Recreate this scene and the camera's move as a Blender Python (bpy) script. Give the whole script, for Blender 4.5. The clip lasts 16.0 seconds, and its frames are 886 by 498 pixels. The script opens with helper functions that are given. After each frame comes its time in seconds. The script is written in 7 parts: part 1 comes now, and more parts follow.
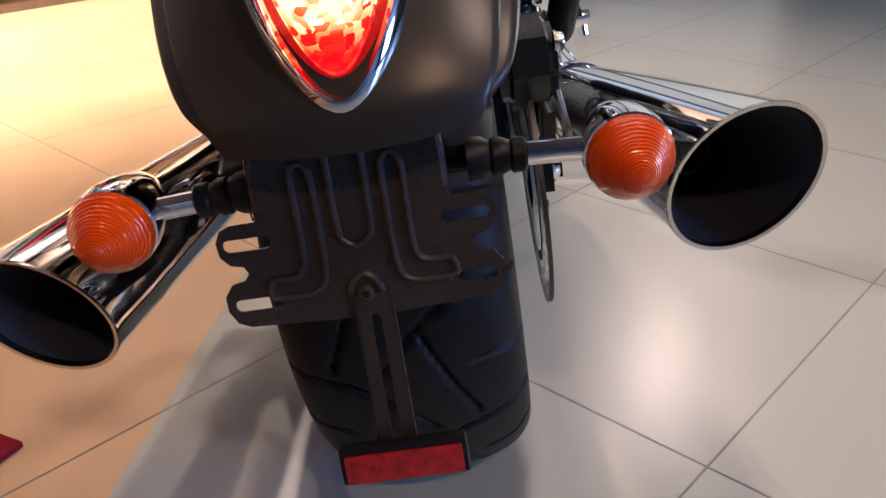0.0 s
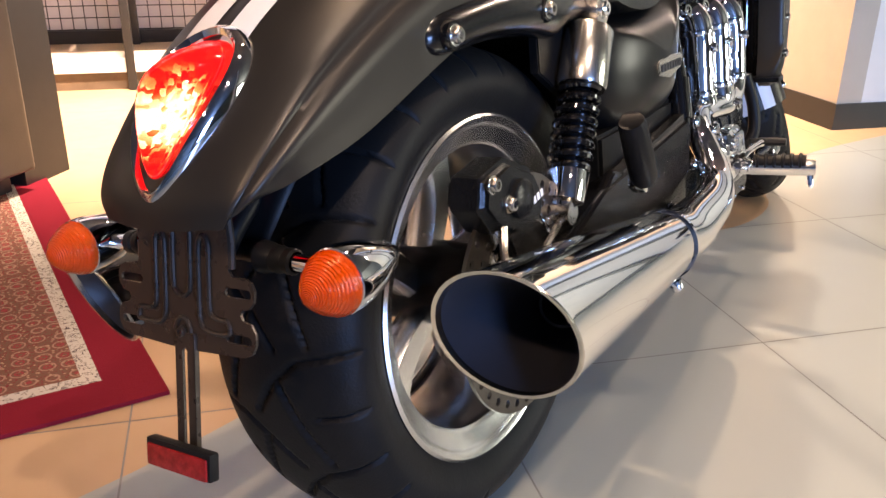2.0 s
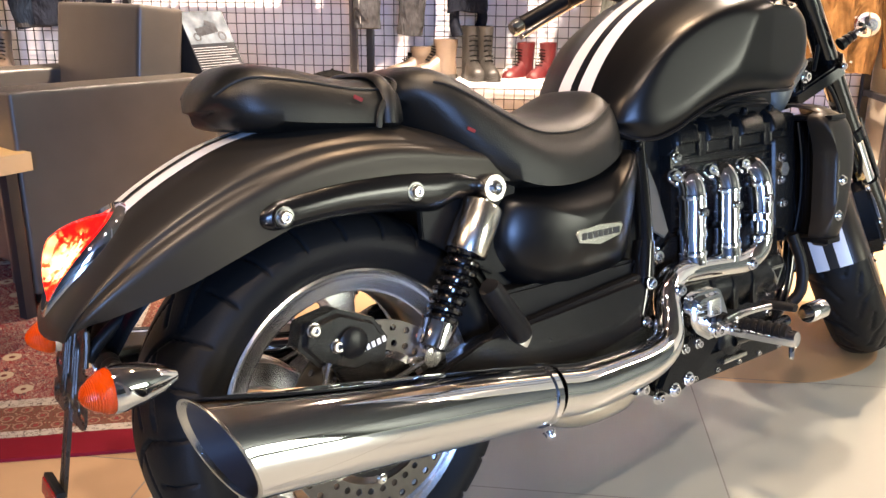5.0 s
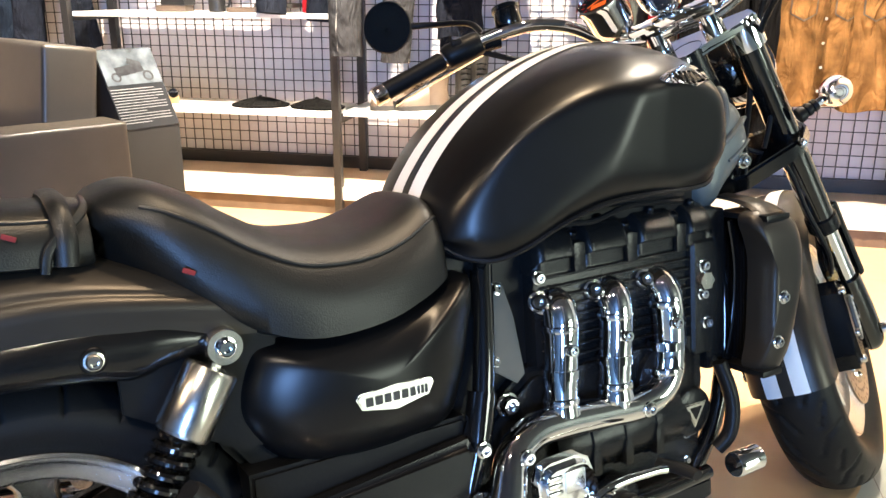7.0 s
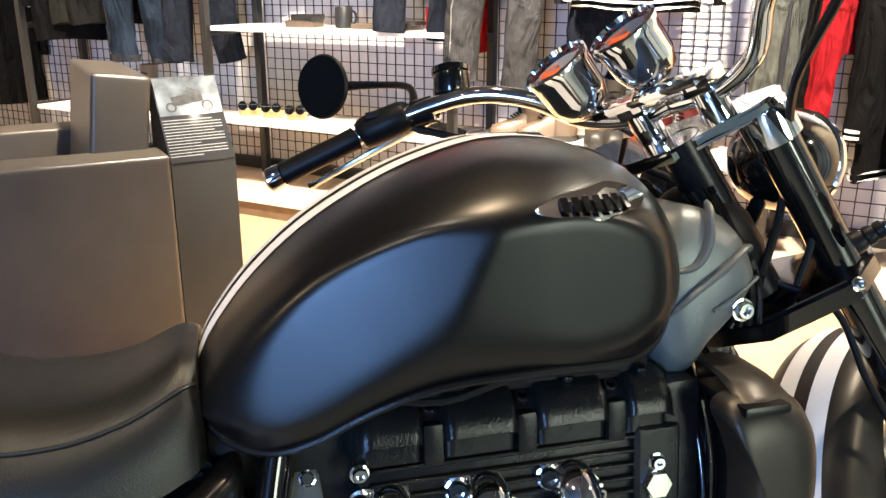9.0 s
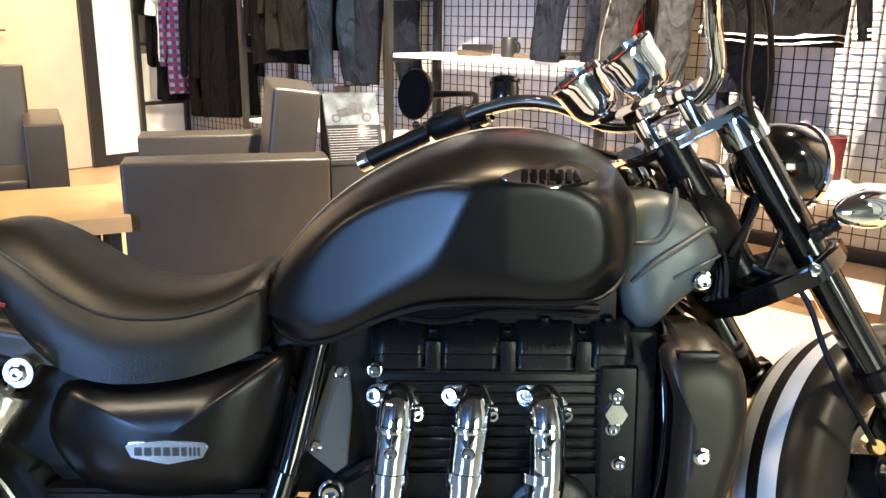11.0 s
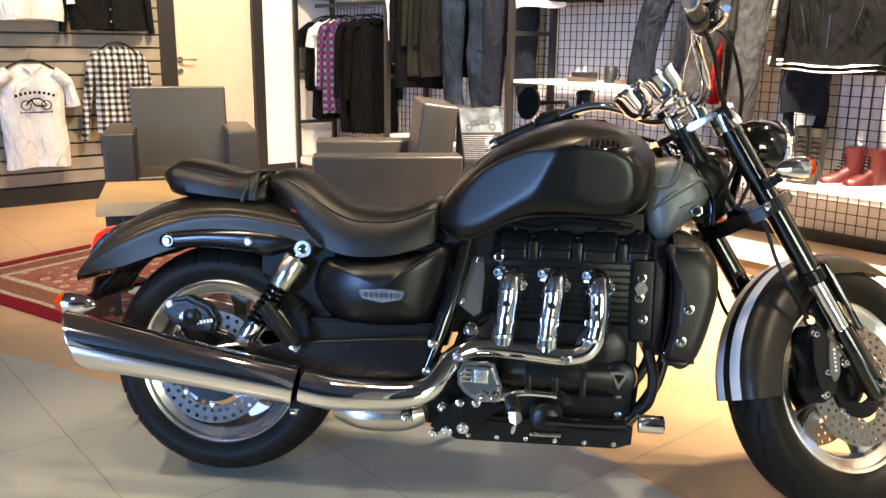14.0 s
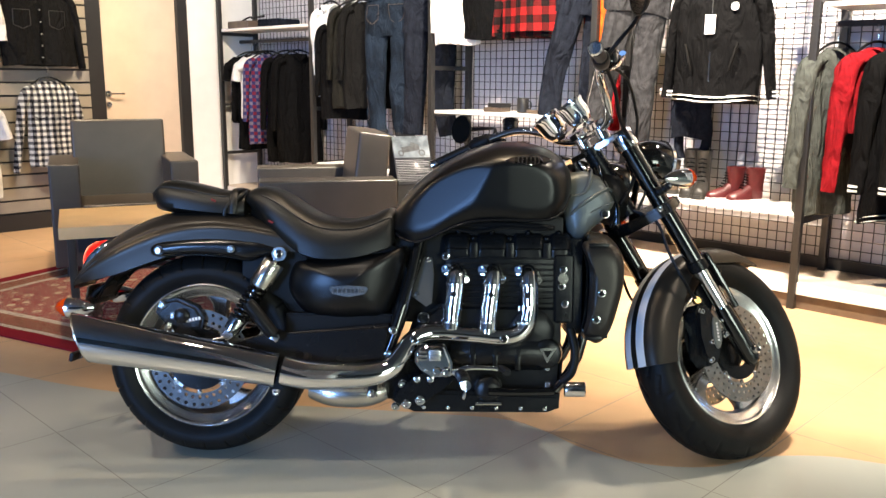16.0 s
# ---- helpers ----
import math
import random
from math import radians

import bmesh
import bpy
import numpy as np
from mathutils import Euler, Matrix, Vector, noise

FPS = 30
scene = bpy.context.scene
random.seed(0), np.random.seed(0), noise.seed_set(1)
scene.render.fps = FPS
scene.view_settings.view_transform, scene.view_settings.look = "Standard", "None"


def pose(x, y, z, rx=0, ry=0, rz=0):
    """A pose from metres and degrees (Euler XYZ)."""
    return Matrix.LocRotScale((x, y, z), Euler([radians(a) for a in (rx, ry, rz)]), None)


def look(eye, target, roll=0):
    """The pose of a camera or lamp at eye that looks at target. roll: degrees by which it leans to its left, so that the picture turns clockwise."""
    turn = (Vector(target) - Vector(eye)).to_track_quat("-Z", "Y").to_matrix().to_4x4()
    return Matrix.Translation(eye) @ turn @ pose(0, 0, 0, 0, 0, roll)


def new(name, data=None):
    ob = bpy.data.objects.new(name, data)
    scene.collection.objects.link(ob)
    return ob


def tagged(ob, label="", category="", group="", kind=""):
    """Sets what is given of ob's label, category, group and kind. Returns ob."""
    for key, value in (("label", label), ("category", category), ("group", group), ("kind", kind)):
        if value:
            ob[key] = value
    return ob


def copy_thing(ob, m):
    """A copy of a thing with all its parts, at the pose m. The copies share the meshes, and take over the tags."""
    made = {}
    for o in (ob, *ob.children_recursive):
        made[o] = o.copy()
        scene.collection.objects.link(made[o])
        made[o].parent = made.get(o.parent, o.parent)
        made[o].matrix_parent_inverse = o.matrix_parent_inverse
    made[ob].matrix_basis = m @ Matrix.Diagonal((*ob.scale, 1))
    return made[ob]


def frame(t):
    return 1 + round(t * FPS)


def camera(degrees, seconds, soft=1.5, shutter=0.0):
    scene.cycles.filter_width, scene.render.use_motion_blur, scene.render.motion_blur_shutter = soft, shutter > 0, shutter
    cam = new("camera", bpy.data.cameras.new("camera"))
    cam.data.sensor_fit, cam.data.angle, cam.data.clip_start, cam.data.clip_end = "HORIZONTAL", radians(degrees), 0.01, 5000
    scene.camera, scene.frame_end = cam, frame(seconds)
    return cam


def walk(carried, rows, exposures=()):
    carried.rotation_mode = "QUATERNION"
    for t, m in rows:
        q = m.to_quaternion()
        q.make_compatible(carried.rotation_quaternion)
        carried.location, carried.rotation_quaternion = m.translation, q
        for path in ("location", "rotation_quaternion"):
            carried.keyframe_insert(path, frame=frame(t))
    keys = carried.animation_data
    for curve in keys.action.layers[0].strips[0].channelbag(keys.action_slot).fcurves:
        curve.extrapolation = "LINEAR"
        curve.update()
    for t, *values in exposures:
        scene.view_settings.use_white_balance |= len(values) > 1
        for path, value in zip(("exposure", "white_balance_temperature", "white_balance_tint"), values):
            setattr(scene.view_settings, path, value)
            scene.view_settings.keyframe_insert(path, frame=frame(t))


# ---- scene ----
cam = camera(55.4, 16.0)
PATH = [
    (0, (-0.92, 0.007, 0.711), (0.859, -0.008, -0.204), -0.9),
    (0.5, (-0.938, -0.108, 0.732), (0.857, 0.143, -0.113), -0.8),
    (1, (-0.884, -0.245, 0.726), (0.889, 0.209, -0.078), -0.5),
    (1.5, (-0.886, -0.371, 0.755), (0.819, 0.326, -0.021), 0.0),
    (2, (-0.893, -0.545, 0.802), (0.674, 0.444, 0.049), 0.7),
    (2.5, (-0.785, -0.667, 0.815), (0.668, 0.495, 0.081), 0.9),
    (3, (-0.706, -0.784, 0.834), (0.673, 0.478, 0.124), 0.9),
    (3.5, (-0.677, -0.941, 0.859), (0.625, 0.413, 0.173), 0.9),
    (4, (-0.693, -1.087, 0.894), (0.527, 0.365, 0.258), 0.6),
    (6.5, (-0.205, -1.141, 1.088), (0.824, 0.469, 0.497), 0.3),
    (7, (-0.002, -1.041, 1.098), (0.967, 0.605, 0.504), 0.2),
    (7.5, (0.18, -0.942, 1.134), (1.101, 0.724, 0.522), 0.1),
    (8, (0.384, -0.872, 1.166), (1.22, 0.838, 0.552), 0.3),
    (8.5, (0.561, -0.858, 1.204), (1.211, 0.932, 0.593), 0.4),
    (9, (0.645, -0.853, 1.182), (1.128, 0.992, 0.58), 0.1),
    (11.5, (0.87, -1.376, 1.172), (0.798, 0.556, 0.657), 0.8),
    (12, (0.877, -1.553, 1.176), (0.709, 0.376, 0.673), 0.8),
    (12.5, (0.84, -1.727, 1.182), (0.612, 0.197, 0.687), 0.8),
    (13, (0.826, -1.895, 1.18), (0.573, 0.028, 0.691), 0.6),
    (13.5, (0.862, -2.03, 1.191), (0.608, -0.105, 0.71), 0.5),
    (14, (0.883, -2.157, 1.192), (0.641, -0.228, 0.723), 0.6),
    (14.5, (0.854, -2.295, 1.211), (0.643, -0.359, 0.757), 0.3),
    (15, (0.818, -2.426, 1.219), (0.673, -0.479, 0.784), 0.3),
    (15.5, (0.808, -2.529, 1.217), (0.733, -0.574, 0.8), 0.2),
    (16, (0.799, -2.6, 1.202), (0.765, -0.64, 0.806), 0.4),
]
walk(cam, [(t, look(eye, target, roll)) for t, eye, target, roll in PATH],
     [(0, 0.06, 6850, 29), (1, 0.30, 7550, 29), (2, 0.52, 7500, 25), (3, 0.70, 7750, 26), (4, 0.76, 7750, 25), (7, 0.68, 7000, 11), (9, 0.5, 7100, 10), (11.5, 0.72, 7350, 9),
      (12, 0.82, 7400, 9), (13, 0.60, 7600, 11), (14.5, 0.40, 7450, 12), (16, 0.10, 6850, 11)])

# ---- world and lights ----
world = bpy.data.worlds.new("world")
scene.world = world
world.use_nodes = True
world.node_tree.nodes["Background"].inputs[0].default_value = (0.55, 0.65, 0.8, 1)
world.node_tree.nodes["Background"].inputs[1].default_value = 0.35


def lamp(name, kind, m, energy, colour, **more):
    data = bpy.data.lights.new(name, kind)
    data.energy, data.color = energy, colour
    for key, value in more.items():
        if key == "size":
            data.size = value
        elif key == "size_y":
            data.shape, data.size_y = "RECTANGLE", value
        elif key == "spot":
            data.spot_size, data.spot_blend = radians(value), 0.7
        elif key == "soft":
            data.shadow_soft_size = value
    ob = new(name, data)
    ob.matrix_world = m
    return ob


WARM, NEUTRAL, COOL = (1.0, 0.78, 0.54), (1.0, 0.90, 0.765), (0.20, 0.44, 1.0)
# daylight through the shop window behind the walk
lamp("window_light", "AREA", look((-4.1, -7.94, 1.78), (-4.1, 0, 1.78)), 620, COOL, size=2.0, size_y=2.4)
# added area lamp with no known source, gives the bike's flank a greenish sheen
lamp("flank_sheen_light", "AREA", look((4.9, -7.94, 1.7), (4.9, 0, 1.7)), 260, (0.84, 1.0, 0.90), size=3.0, size_y=2.3)
# ceiling spots over the motorcycle and the lounge
SPOTS = [
    ((2.5, 0.7, 3.1), (1.35, -0.1, 0.0), 190, NEUTRAL, 58),
    ((0.95, 0.30, 3.1), (0.75, 0.0, 0.0), 120, WARM, 60),
    ((0.2, -0.35, 3.1), (0.35, -0.75, 0.0), 45, NEUTRAL, 66),
    ((-2.8, -0.8, 3.1), (-0.3, -0.1, 0.6), 150, WARM, 34),
    ((4.2, -1.6, 3.1), (1.0, -0.5, 0.4), 140, NEUTRAL, 56),
    ((-0.9, -1.6, 3.1), (-0.6, -0.7, 0.0), 140, NEUTRAL, 80),
    ((-1.2, 1.9, 3.1), (-1.0, 2.7, 0.2), 280, WARM, 74),
    ((1.0, 1.5, 3.1), (1.3, 3.0, 0.9), 1250, NEUTRAL, 95),
    ((2.2, 0.4, 3.1), (2.9, 1.6, 0.8), 1300, NEUTRAL, 95),
    ((-0.6, 2.9, 3.1), (-0.9, 4.9, 0.8), 460, NEUTRAL, 100),
    ((-1.9, 2.6, 3.1), (-2.7, 4.0, 0.8), 260, WARM, 90),
]
for place, aim, energy, colour, cone in SPOTS:
    lamp("ceiling_spot", "SPOT", look(place, aim), energy, colour, spot=cone, soft=0.05)


# ---- materials ----
def mat(name, colour, rough=0.5, metal=0.0, vary=0.12, scale=8.0, bump=0.0, bump_scale=200.0, coat=0.0, spec=0.5, trans=0.0, rvary=0.1):
    m = bpy.data.materials.new(name)
    m.use_nodes = True
    nt = m.node_tree
    bsdf = nt.nodes["Principled BSDF"]
    bsdf.inputs["Roughness"].default_value = rough
    bsdf.inputs["Metallic"].default_value = metal
    bsdf.inputs["Specular IOR Level"].default_value = spec
    bsdf.inputs["Coat Weight"].default_value = coat
    bsdf.inputs["Transmission Weight"].default_value = trans
    co = nt.nodes.new("ShaderNodeTexCoord")
    big = nt.nodes.new("ShaderNodeTexNoise")
    big.inputs["Scale"].default_value, big.inputs["Detail"].default_value = scale, 6
    nt.links.new(co.outputs["Object"], big.inputs["Vector"])
    ramp = nt.nodes.new("ShaderNodeMapRange")
    ramp.inputs["From Min"].default_value, ramp.inputs["From Max"].default_value = 0.3, 0.7
    ramp.inputs["To Min"].default_value, ramp.inputs["To Max"].default_value = 1 - vary, 1 + vary
    nt.links.new(big.outputs[0], ramp.inputs["Value"])
    mul = nt.nodes.new("ShaderNodeVectorMath")
    mul.operation = "SCALE"
    mul.inputs[0].default_value = colour
    nt.links.new(ramp.outputs[0], mul.inputs["Scale"])
    nt.links.new(mul.outputs[0], bsdf.inputs["Base Color"])
    if rvary:
        rr = nt.nodes.new("ShaderNodeMapRange")
        rr.inputs["To Min"].default_value, rr.inputs["To Max"].default_value = rough * (1 - rvary), rough * (1 + rvary)
        fine = nt.nodes.new("ShaderNodeTexNoise")
        fine.inputs["Scale"].default_value = scale * 5
        nt.links.new(co.outputs["Object"], fine.inputs["Vector"])
        nt.links.new(fine.outputs[0], rr.inputs["Value"])
        nt.links.new(rr.outputs[0], bsdf.inputs["Roughness"])
    if bump:
        bn = nt.nodes.new("ShaderNodeBump")
        tx = nt.nodes.new("ShaderNodeTexNoise")
        tx.inputs["Scale"].default_value, tx.inputs["Detail"].default_value = bump_scale, 3
        nt.links.new(co.outputs["Object"], tx.inputs["Vector"])
        bn.inputs["Strength"].default_value, bn.inputs["Distance"].default_value = bump, 0.002
        nt.links.new(tx.outputs[0], bn.inputs["Height"])
        nt.links.new(bn.outputs[0], bsdf.inputs["Normal"])
    return m


RUBBER = mat("tyre_rubber", (0.0075, 0.0075, 0.0077), 0.5, vary=0.25, bump=0.2, bump_scale=300, spec=0.15)
PAINT = mat("matt_black_paint", (0.0035, 0.0035, 0.0037), 0.30, vary=0.1, bump=0.03, bump_scale=900, spec=0.31)
# matt paint, its grey-brown partly the warm light reflected on the mudguards
GRAPHITE = mat("matt_graphite_sheen_paint", (0.033, 0.0285, 0.0235), 0.36, metal=0.5, vary=0.06, bump=0.03, bump_scale=900, spec=0.36)
WHITE = mat("white_paint", (0.78, 0.78, 0.77), 0.35, vary=0.04)
CHROME = mat("chrome", (0.86, 0.86, 0.87), 0.045, metal=1, vary=0.02, rvary=0.3)
# rim aluminium with the shade deep inside the wheel put into its colour
BARREL = mat("shaded_cast_aluminium", (0.16, 0.16, 0.165), 0.34, metal=1, vary=0.1, rvary=0.3)
SATIN = mat("brushed_steel", (0.62, 0.60, 0.56), 0.22, metal=1, vary=0.05, rvary=0.3)
ALU = mat("polished_aluminium", (0.88, 0.88, 0.87), 0.26, metal=1, vary=0.02, rvary=0.1)
STEEL = mat("disc_steel", (0.30, 0.29, 0.275), 0.36, metal=1, vary=0.1, scale=40)
# darker copy of disc_steel: dims the window's reflection on the rear disc
DIMMED_STEEL = mat("dimmed_disc_steel", (0.10, 0.092, 0.085), 0.42, metal=1, vary=0.12, scale=40)
LEATHER = mat("black_leather", (0.0050, 0.0054, 0.0050), 0.39, vary=0.15, bump=0.25, bump_scale=420, spec=0.36)
SEAM = mat("seam_leather", (0.014, 0.0145, 0.014), 0.38, vary=0.1)
TAB = mat("red_fabric_tab", (0.16, 0.008, 0.010), 0.8)
BLACK = mat("satin_black_metal", (0.006, 0.006, 0.0065), 0.26, vary=0.15, bump=0.1, bump_scale=250, spec=0.22)
RAIL = mat("semi_gloss_black", (0.0040, 0.0040, 0.0042), 0.20, vary=0.1, bump=0.05, bump_scale=600)
GLOSS = mat("gloss_black", (0.0035, 0.0035, 0.0036), 0.10, vary=0.05, coat=0.6)
ENGINE = mat("black_engine_casting", (0.008, 0.0083, 0.0085), 0.22, vary=0.3, bump=0.25, bump_scale=350, spec=0.24)
CAST = mat("grey_casting", (0.125, 0.137, 0.128), 0.36, metal=0.3, vary=0.12, bump=0.2, bump_scale=500)
BRACKET = mat("dark_grey_casting", (0.055, 0.058, 0.056), 0.42, vary=0.15, bump=0.15, bump_scale=400)
PLASTIC = mat("black_plastic", (0.007, 0.007, 0.0072), 0.40, vary=0.15, bump=0.1, spec=0.14)
INNER = mat("exhaust_inner", (0.024, 0.025, 0.031), 0.36, vary=0.3)
BRASS = mat("brass_fitting", (0.55, 0.38, 0.16), 0.25, metal=1)
NEEDLE = mat("orange_needle_paint", (0.90, 0.11, 0.0), 0.4)
AMBER = mat("amber_lens", (1.0, 0.085, 0.0), 0.08, spec=0.35, vary=0.08, scale=110, bump=0.0, trans=0.5)
prisms = AMBER.node_tree.nodes.new("ShaderNodeTexWave")
prisms.wave_type, prisms.rings_direction = "RINGS", "X"
prisms.inputs["Scale"].default_value, prisms.inputs["Distortion"].default_value = 11.0, 3.0
prism_co = AMBER.node_tree.nodes.new("ShaderNodeTexCoord")
prism_mid = AMBER.node_tree.nodes.new("ShaderNodeMapping")
prism_mid.inputs["Location"].default_value = (-0.5, -0.5, -0.5)
AMBER.node_tree.links.new(prism_co.outputs["Generated"], prism_mid.inputs["Vector"])
AMBER.node_tree.links.new(prism_mid.outputs[0], prisms.inputs["Vector"])
prism_bump = AMBER.node_tree.nodes.new("ShaderNodeBump")
prism_bump.inputs["Strength"].default_value, prism_bump.inputs["Distance"].default_value = 0.4, 0.002
AMBER.node_tree.links.new(prisms.outputs["Fac"], prism_bump.inputs["Height"])
AMBER.node_tree.links.new(prism_bump.outputs[0], AMBER.node_tree.nodes["Principled BSDF"].inputs["Normal"])
REDLENS = mat("red_reflector", (0.30, 0.012, 0.012), 0.25, vary=0.3, scale=120, bump=0.4, bump_scale=300)
TILE = mat("grey_floor_tile", (0.35, 0.372, 0.34), 0.29, vary=0.05, scale=0.9, bump=0.02, bump_scale=120, rvary=0.0)
GROUT = mat("tile_joint", (0.24, 0.235, 0.22), 0.7)
OAK = mat("oak_laminate", (0.52, 0.335, 0.185), 0.38, vary=0.10, scale=3, rvary=0.15)
SOFA = mat("brown_leather", (0.062, 0.053, 0.044), 0.36, vary=0.1, bump=0.2, bump_scale=260)
BEIGE = mat("beige_wall_paint", (0.50, 0.44, 0.36), 0.6, vary=0.05)
DOORWOOD = mat("pale_door_veneer", (0.62, 0.50, 0.38), 0.45, vary=0.06, scale=5)
DARK = mat("anthracite_steel", (0.016, 0.0155, 0.0155), 0.45, vary=0.1, bump=0.1)
BOARD = mat("white_board", (0.80, 0.78, 0.75), 0.4, vary=0.03)
LILAC = mat("grey_back_panel", (0.62, 0.60, 0.62), 0.55, vary=0.04)
WALL = mat("white_wall_paint", (0.72, 0.71, 0.69), 0.7, vary=0.03)
SHOP = mat("dark_grey_wall_paint", (0.09, 0.092, 0.09), 0.7, vary=0.1)
CEIL = mat("dark_ceiling_paint", (0.05, 0.05, 0.052), 0.8)
SLAT = mat("grey_slat_board", (0.25, 0.215, 0.165), 0.5, vary=0.08)
TABLE = mat("maple_table_top", (0.68, 0.47, 0.23), 0.4, vary=0.1, scale=6)
WOODBASE = mat("dark_wood_plinth", (0.13, 0.085, 0.055), 0.5, vary=0.25, scale=10)
PLINTH = mat("plinth_top", (0.48, 0.40, 0.33), 0.5, vary=0.08)
GREYCOL = mat("grey_panel", (0.42, 0.45, 0.50), 0.5, vary=0.03)


# ---- mesh helpers ----
def part(name, bm, material, parent=None, label="", xf=None, sharp=38):
    if xf is not None:
        bm.transform(xf)
    bmesh.ops.recalc_face_normals(bm, faces=bm.faces)
    me = bpy.data.meshes.new(name)
    bm.to_mesh(me)
    bm.free()
    me.materials.append(material)
    me.shade_smooth()
    me.set_sharp_from_angle(angle=radians(sharp))
    ob = new(name, me)
    ob.parent = parent
    if label:
        ob["label"] = label
    return ob


def thing(name, m, label, category, group="", kind=""):
    ob = new(name)
    ob.empty_display_size = 0.1
    ob.matrix_basis = m
    return tagged(ob, label, category, group, kind)


def curve(pts, n=6, closed=False):
    """Catmull-Rom through the points."""
    p = [np.array(q, float) for q in pts]
    if n <= 1 or len(p) < 3:
        return p
    k = len(p)
    out = []
    for i in range(k if closed else k - 1):
        a, b, c, d = (p[(i + j) % k] if closed else p[min(max(i + j, 0), k - 1)] for j in (-1, 0, 1, 2))
        for s in range(n):
            t = s / n
            out.append(0.5 * (2 * b + (c - a) * t + (2 * a - 5 * b + 4 * c - d) * t * t + (3 * b - a - 3 * c + d) * t ** 3))
    if not closed:
        out.append(p[-1])
    return out


def skin(bm, rings, close_ring=True, cap=True):
    vs = [[bm.verts.new(tuple(q)) for q in ring] for ring in rings]
    for a, b in zip(vs, vs[1:]):
        k = len(a)
        for i in range(k if close_ring else k - 1):
            j = (i + 1) % k
            bm.faces.new((a[i], a[j], b[j], b[i]))
    if cap and close_ring:
        bm.faces.new(vs[0][::-1])
        bm.faces.new(vs[-1])
    return bm


def tube(pts, r, seg=12, n=6, bm=None, cap=True, flat=1.0):
    bm = bm or bmesh.new()
    rr = [r] * len(pts) if isinstance(r, (int, float)) else list(r)
    path = curve([(*p, q) for p, q in zip(pts, rr)], n)
    c = [Vector(p[:3]) for p in path]
    up = Vector((0, 0, 1))
    rings = []
    for i, p in enumerate(c):
        d = (c[min(i + 1, len(c) - 1)] - c[max(i - 1, 0)]).normalized()
        if i == 0 and abs(d.z) > 0.9:
            up = Vector((0, 1, 0))
        side = d.cross(up).normalized()
        up = side.cross(d).normalized()
        rings.append([p + float(path[i][3]) * (math.cos(a) * side + flat * math.sin(a) * up) for a in (2 * math.pi * k / seg for k in range(seg))])
    return skin(bm, rings, True, cap)


def lathe(prof, m=None, seg=32, bm=None, cap=False):
    """Turns (radius, height) pairs about the z axis of m."""
    bm = bm or bmesh.new()
    m = m or Matrix()
    rings = [[m @ Vector((r * math.cos(a), r * math.sin(a), h)) for a in (2 * math.pi * k / seg for k in range(seg))] for r, h in prof]
    return skin(bm, rings, True, cap)


def along(p, d):
    """A pose at p whose z axis points along d."""
    return Matrix.Translation(p) @ Vector(d).to_track_quat("Z", "Y").to_matrix().to_4x4()


def block(size, m, bevel=0.004, bm=None, seg=2):
    bm = bm or bmesh.new()
    made = bmesh.ops.create_cube(bm, size=1, matrix=m @ Matrix.Diagonal((*size, 1)))
    if bevel:
        edges = list({e for v in made["verts"] for e in v.link_edges})
        bmesh.ops.bevel(bm, geom=edges, offset=bevel, segments=seg, affect="EDGES", profile=0.7)
    return bm


def prism(poly, y0, y1, bevel=0.003, bm=None, smooth=0, seg=2):
    """An outline in x and z, thick from y0 to y1."""
    bm = bm or bmesh.new()
    pts = curve(poly, smooth, True) if smooth else poly
    a = [bm.verts.new((p[0], y0, p[1])) for p in pts]
    b = [bm.verts.new((p[0], y1, p[1])) for p in pts]
    k = len(a)
    fa, fb = bm.faces.new(a), bm.faces.new(b[::-1])
    for i in range(k):
        bm.faces.new((a[i], b[i], b[(i + 1) % k], a[(i + 1) % k]))
    if bevel:
        bmesh.ops.bevel(bm, geom=list(fa.edges) + list(fb.edges), offset=bevel, segments=seg, affect="EDGES")
    return bm


def pillow(poly, y0, bulge, back=0.02, rings=9, smooth=6, power=2.2, bm=None):
    """A cover with the outline poly (x, z) that swells from y0 by bulge."""
    bm = bm or bmesh.new()
    out = curve(poly, smooth, True)
    c = sum(out) / len(out)
    rows = [[(p[0], y0 - math.copysign(back, bulge), p[1]) for p in out]]
    for i in range(rings):
        k = 1 - i / rings
        h = bulge * (1 - k ** power) ** 0.6
        rows.append([(c[0] + (p[0] - c[0]) * k, y0 + h, c[1] + (p[1] - c[1]) * k) for p in out])
    return skin(bm, rows, True, True)


def ball(m, r, seg=20, squash=1.0, bm=None):
    bm = bm or bmesh.new()
    bmesh.ops.create_uvsphere(bm, u_segments=seg, v_segments=seg // 2, radius=r, matrix=m @ Matrix.Diagonal((1, 1, squash, 1)))
    return bm


def bolt(p, d, r=0.009, h=0.006, bm=None):
    """A domed socket screw head."""
    m = along(p, d)
    return lathe([(r * 1.25, -0.002), (r * 1.25, 0.001), (r, 0.0015), (r, h * 0.7), (r * 0.8, h), (r * 0.5, h), (r * 0.45, h * 0.4), (0.0004, h * 0.4)], m, 14, bm)


def interp(x, xs, ys):
    return float(np.interp(x, xs, ys))


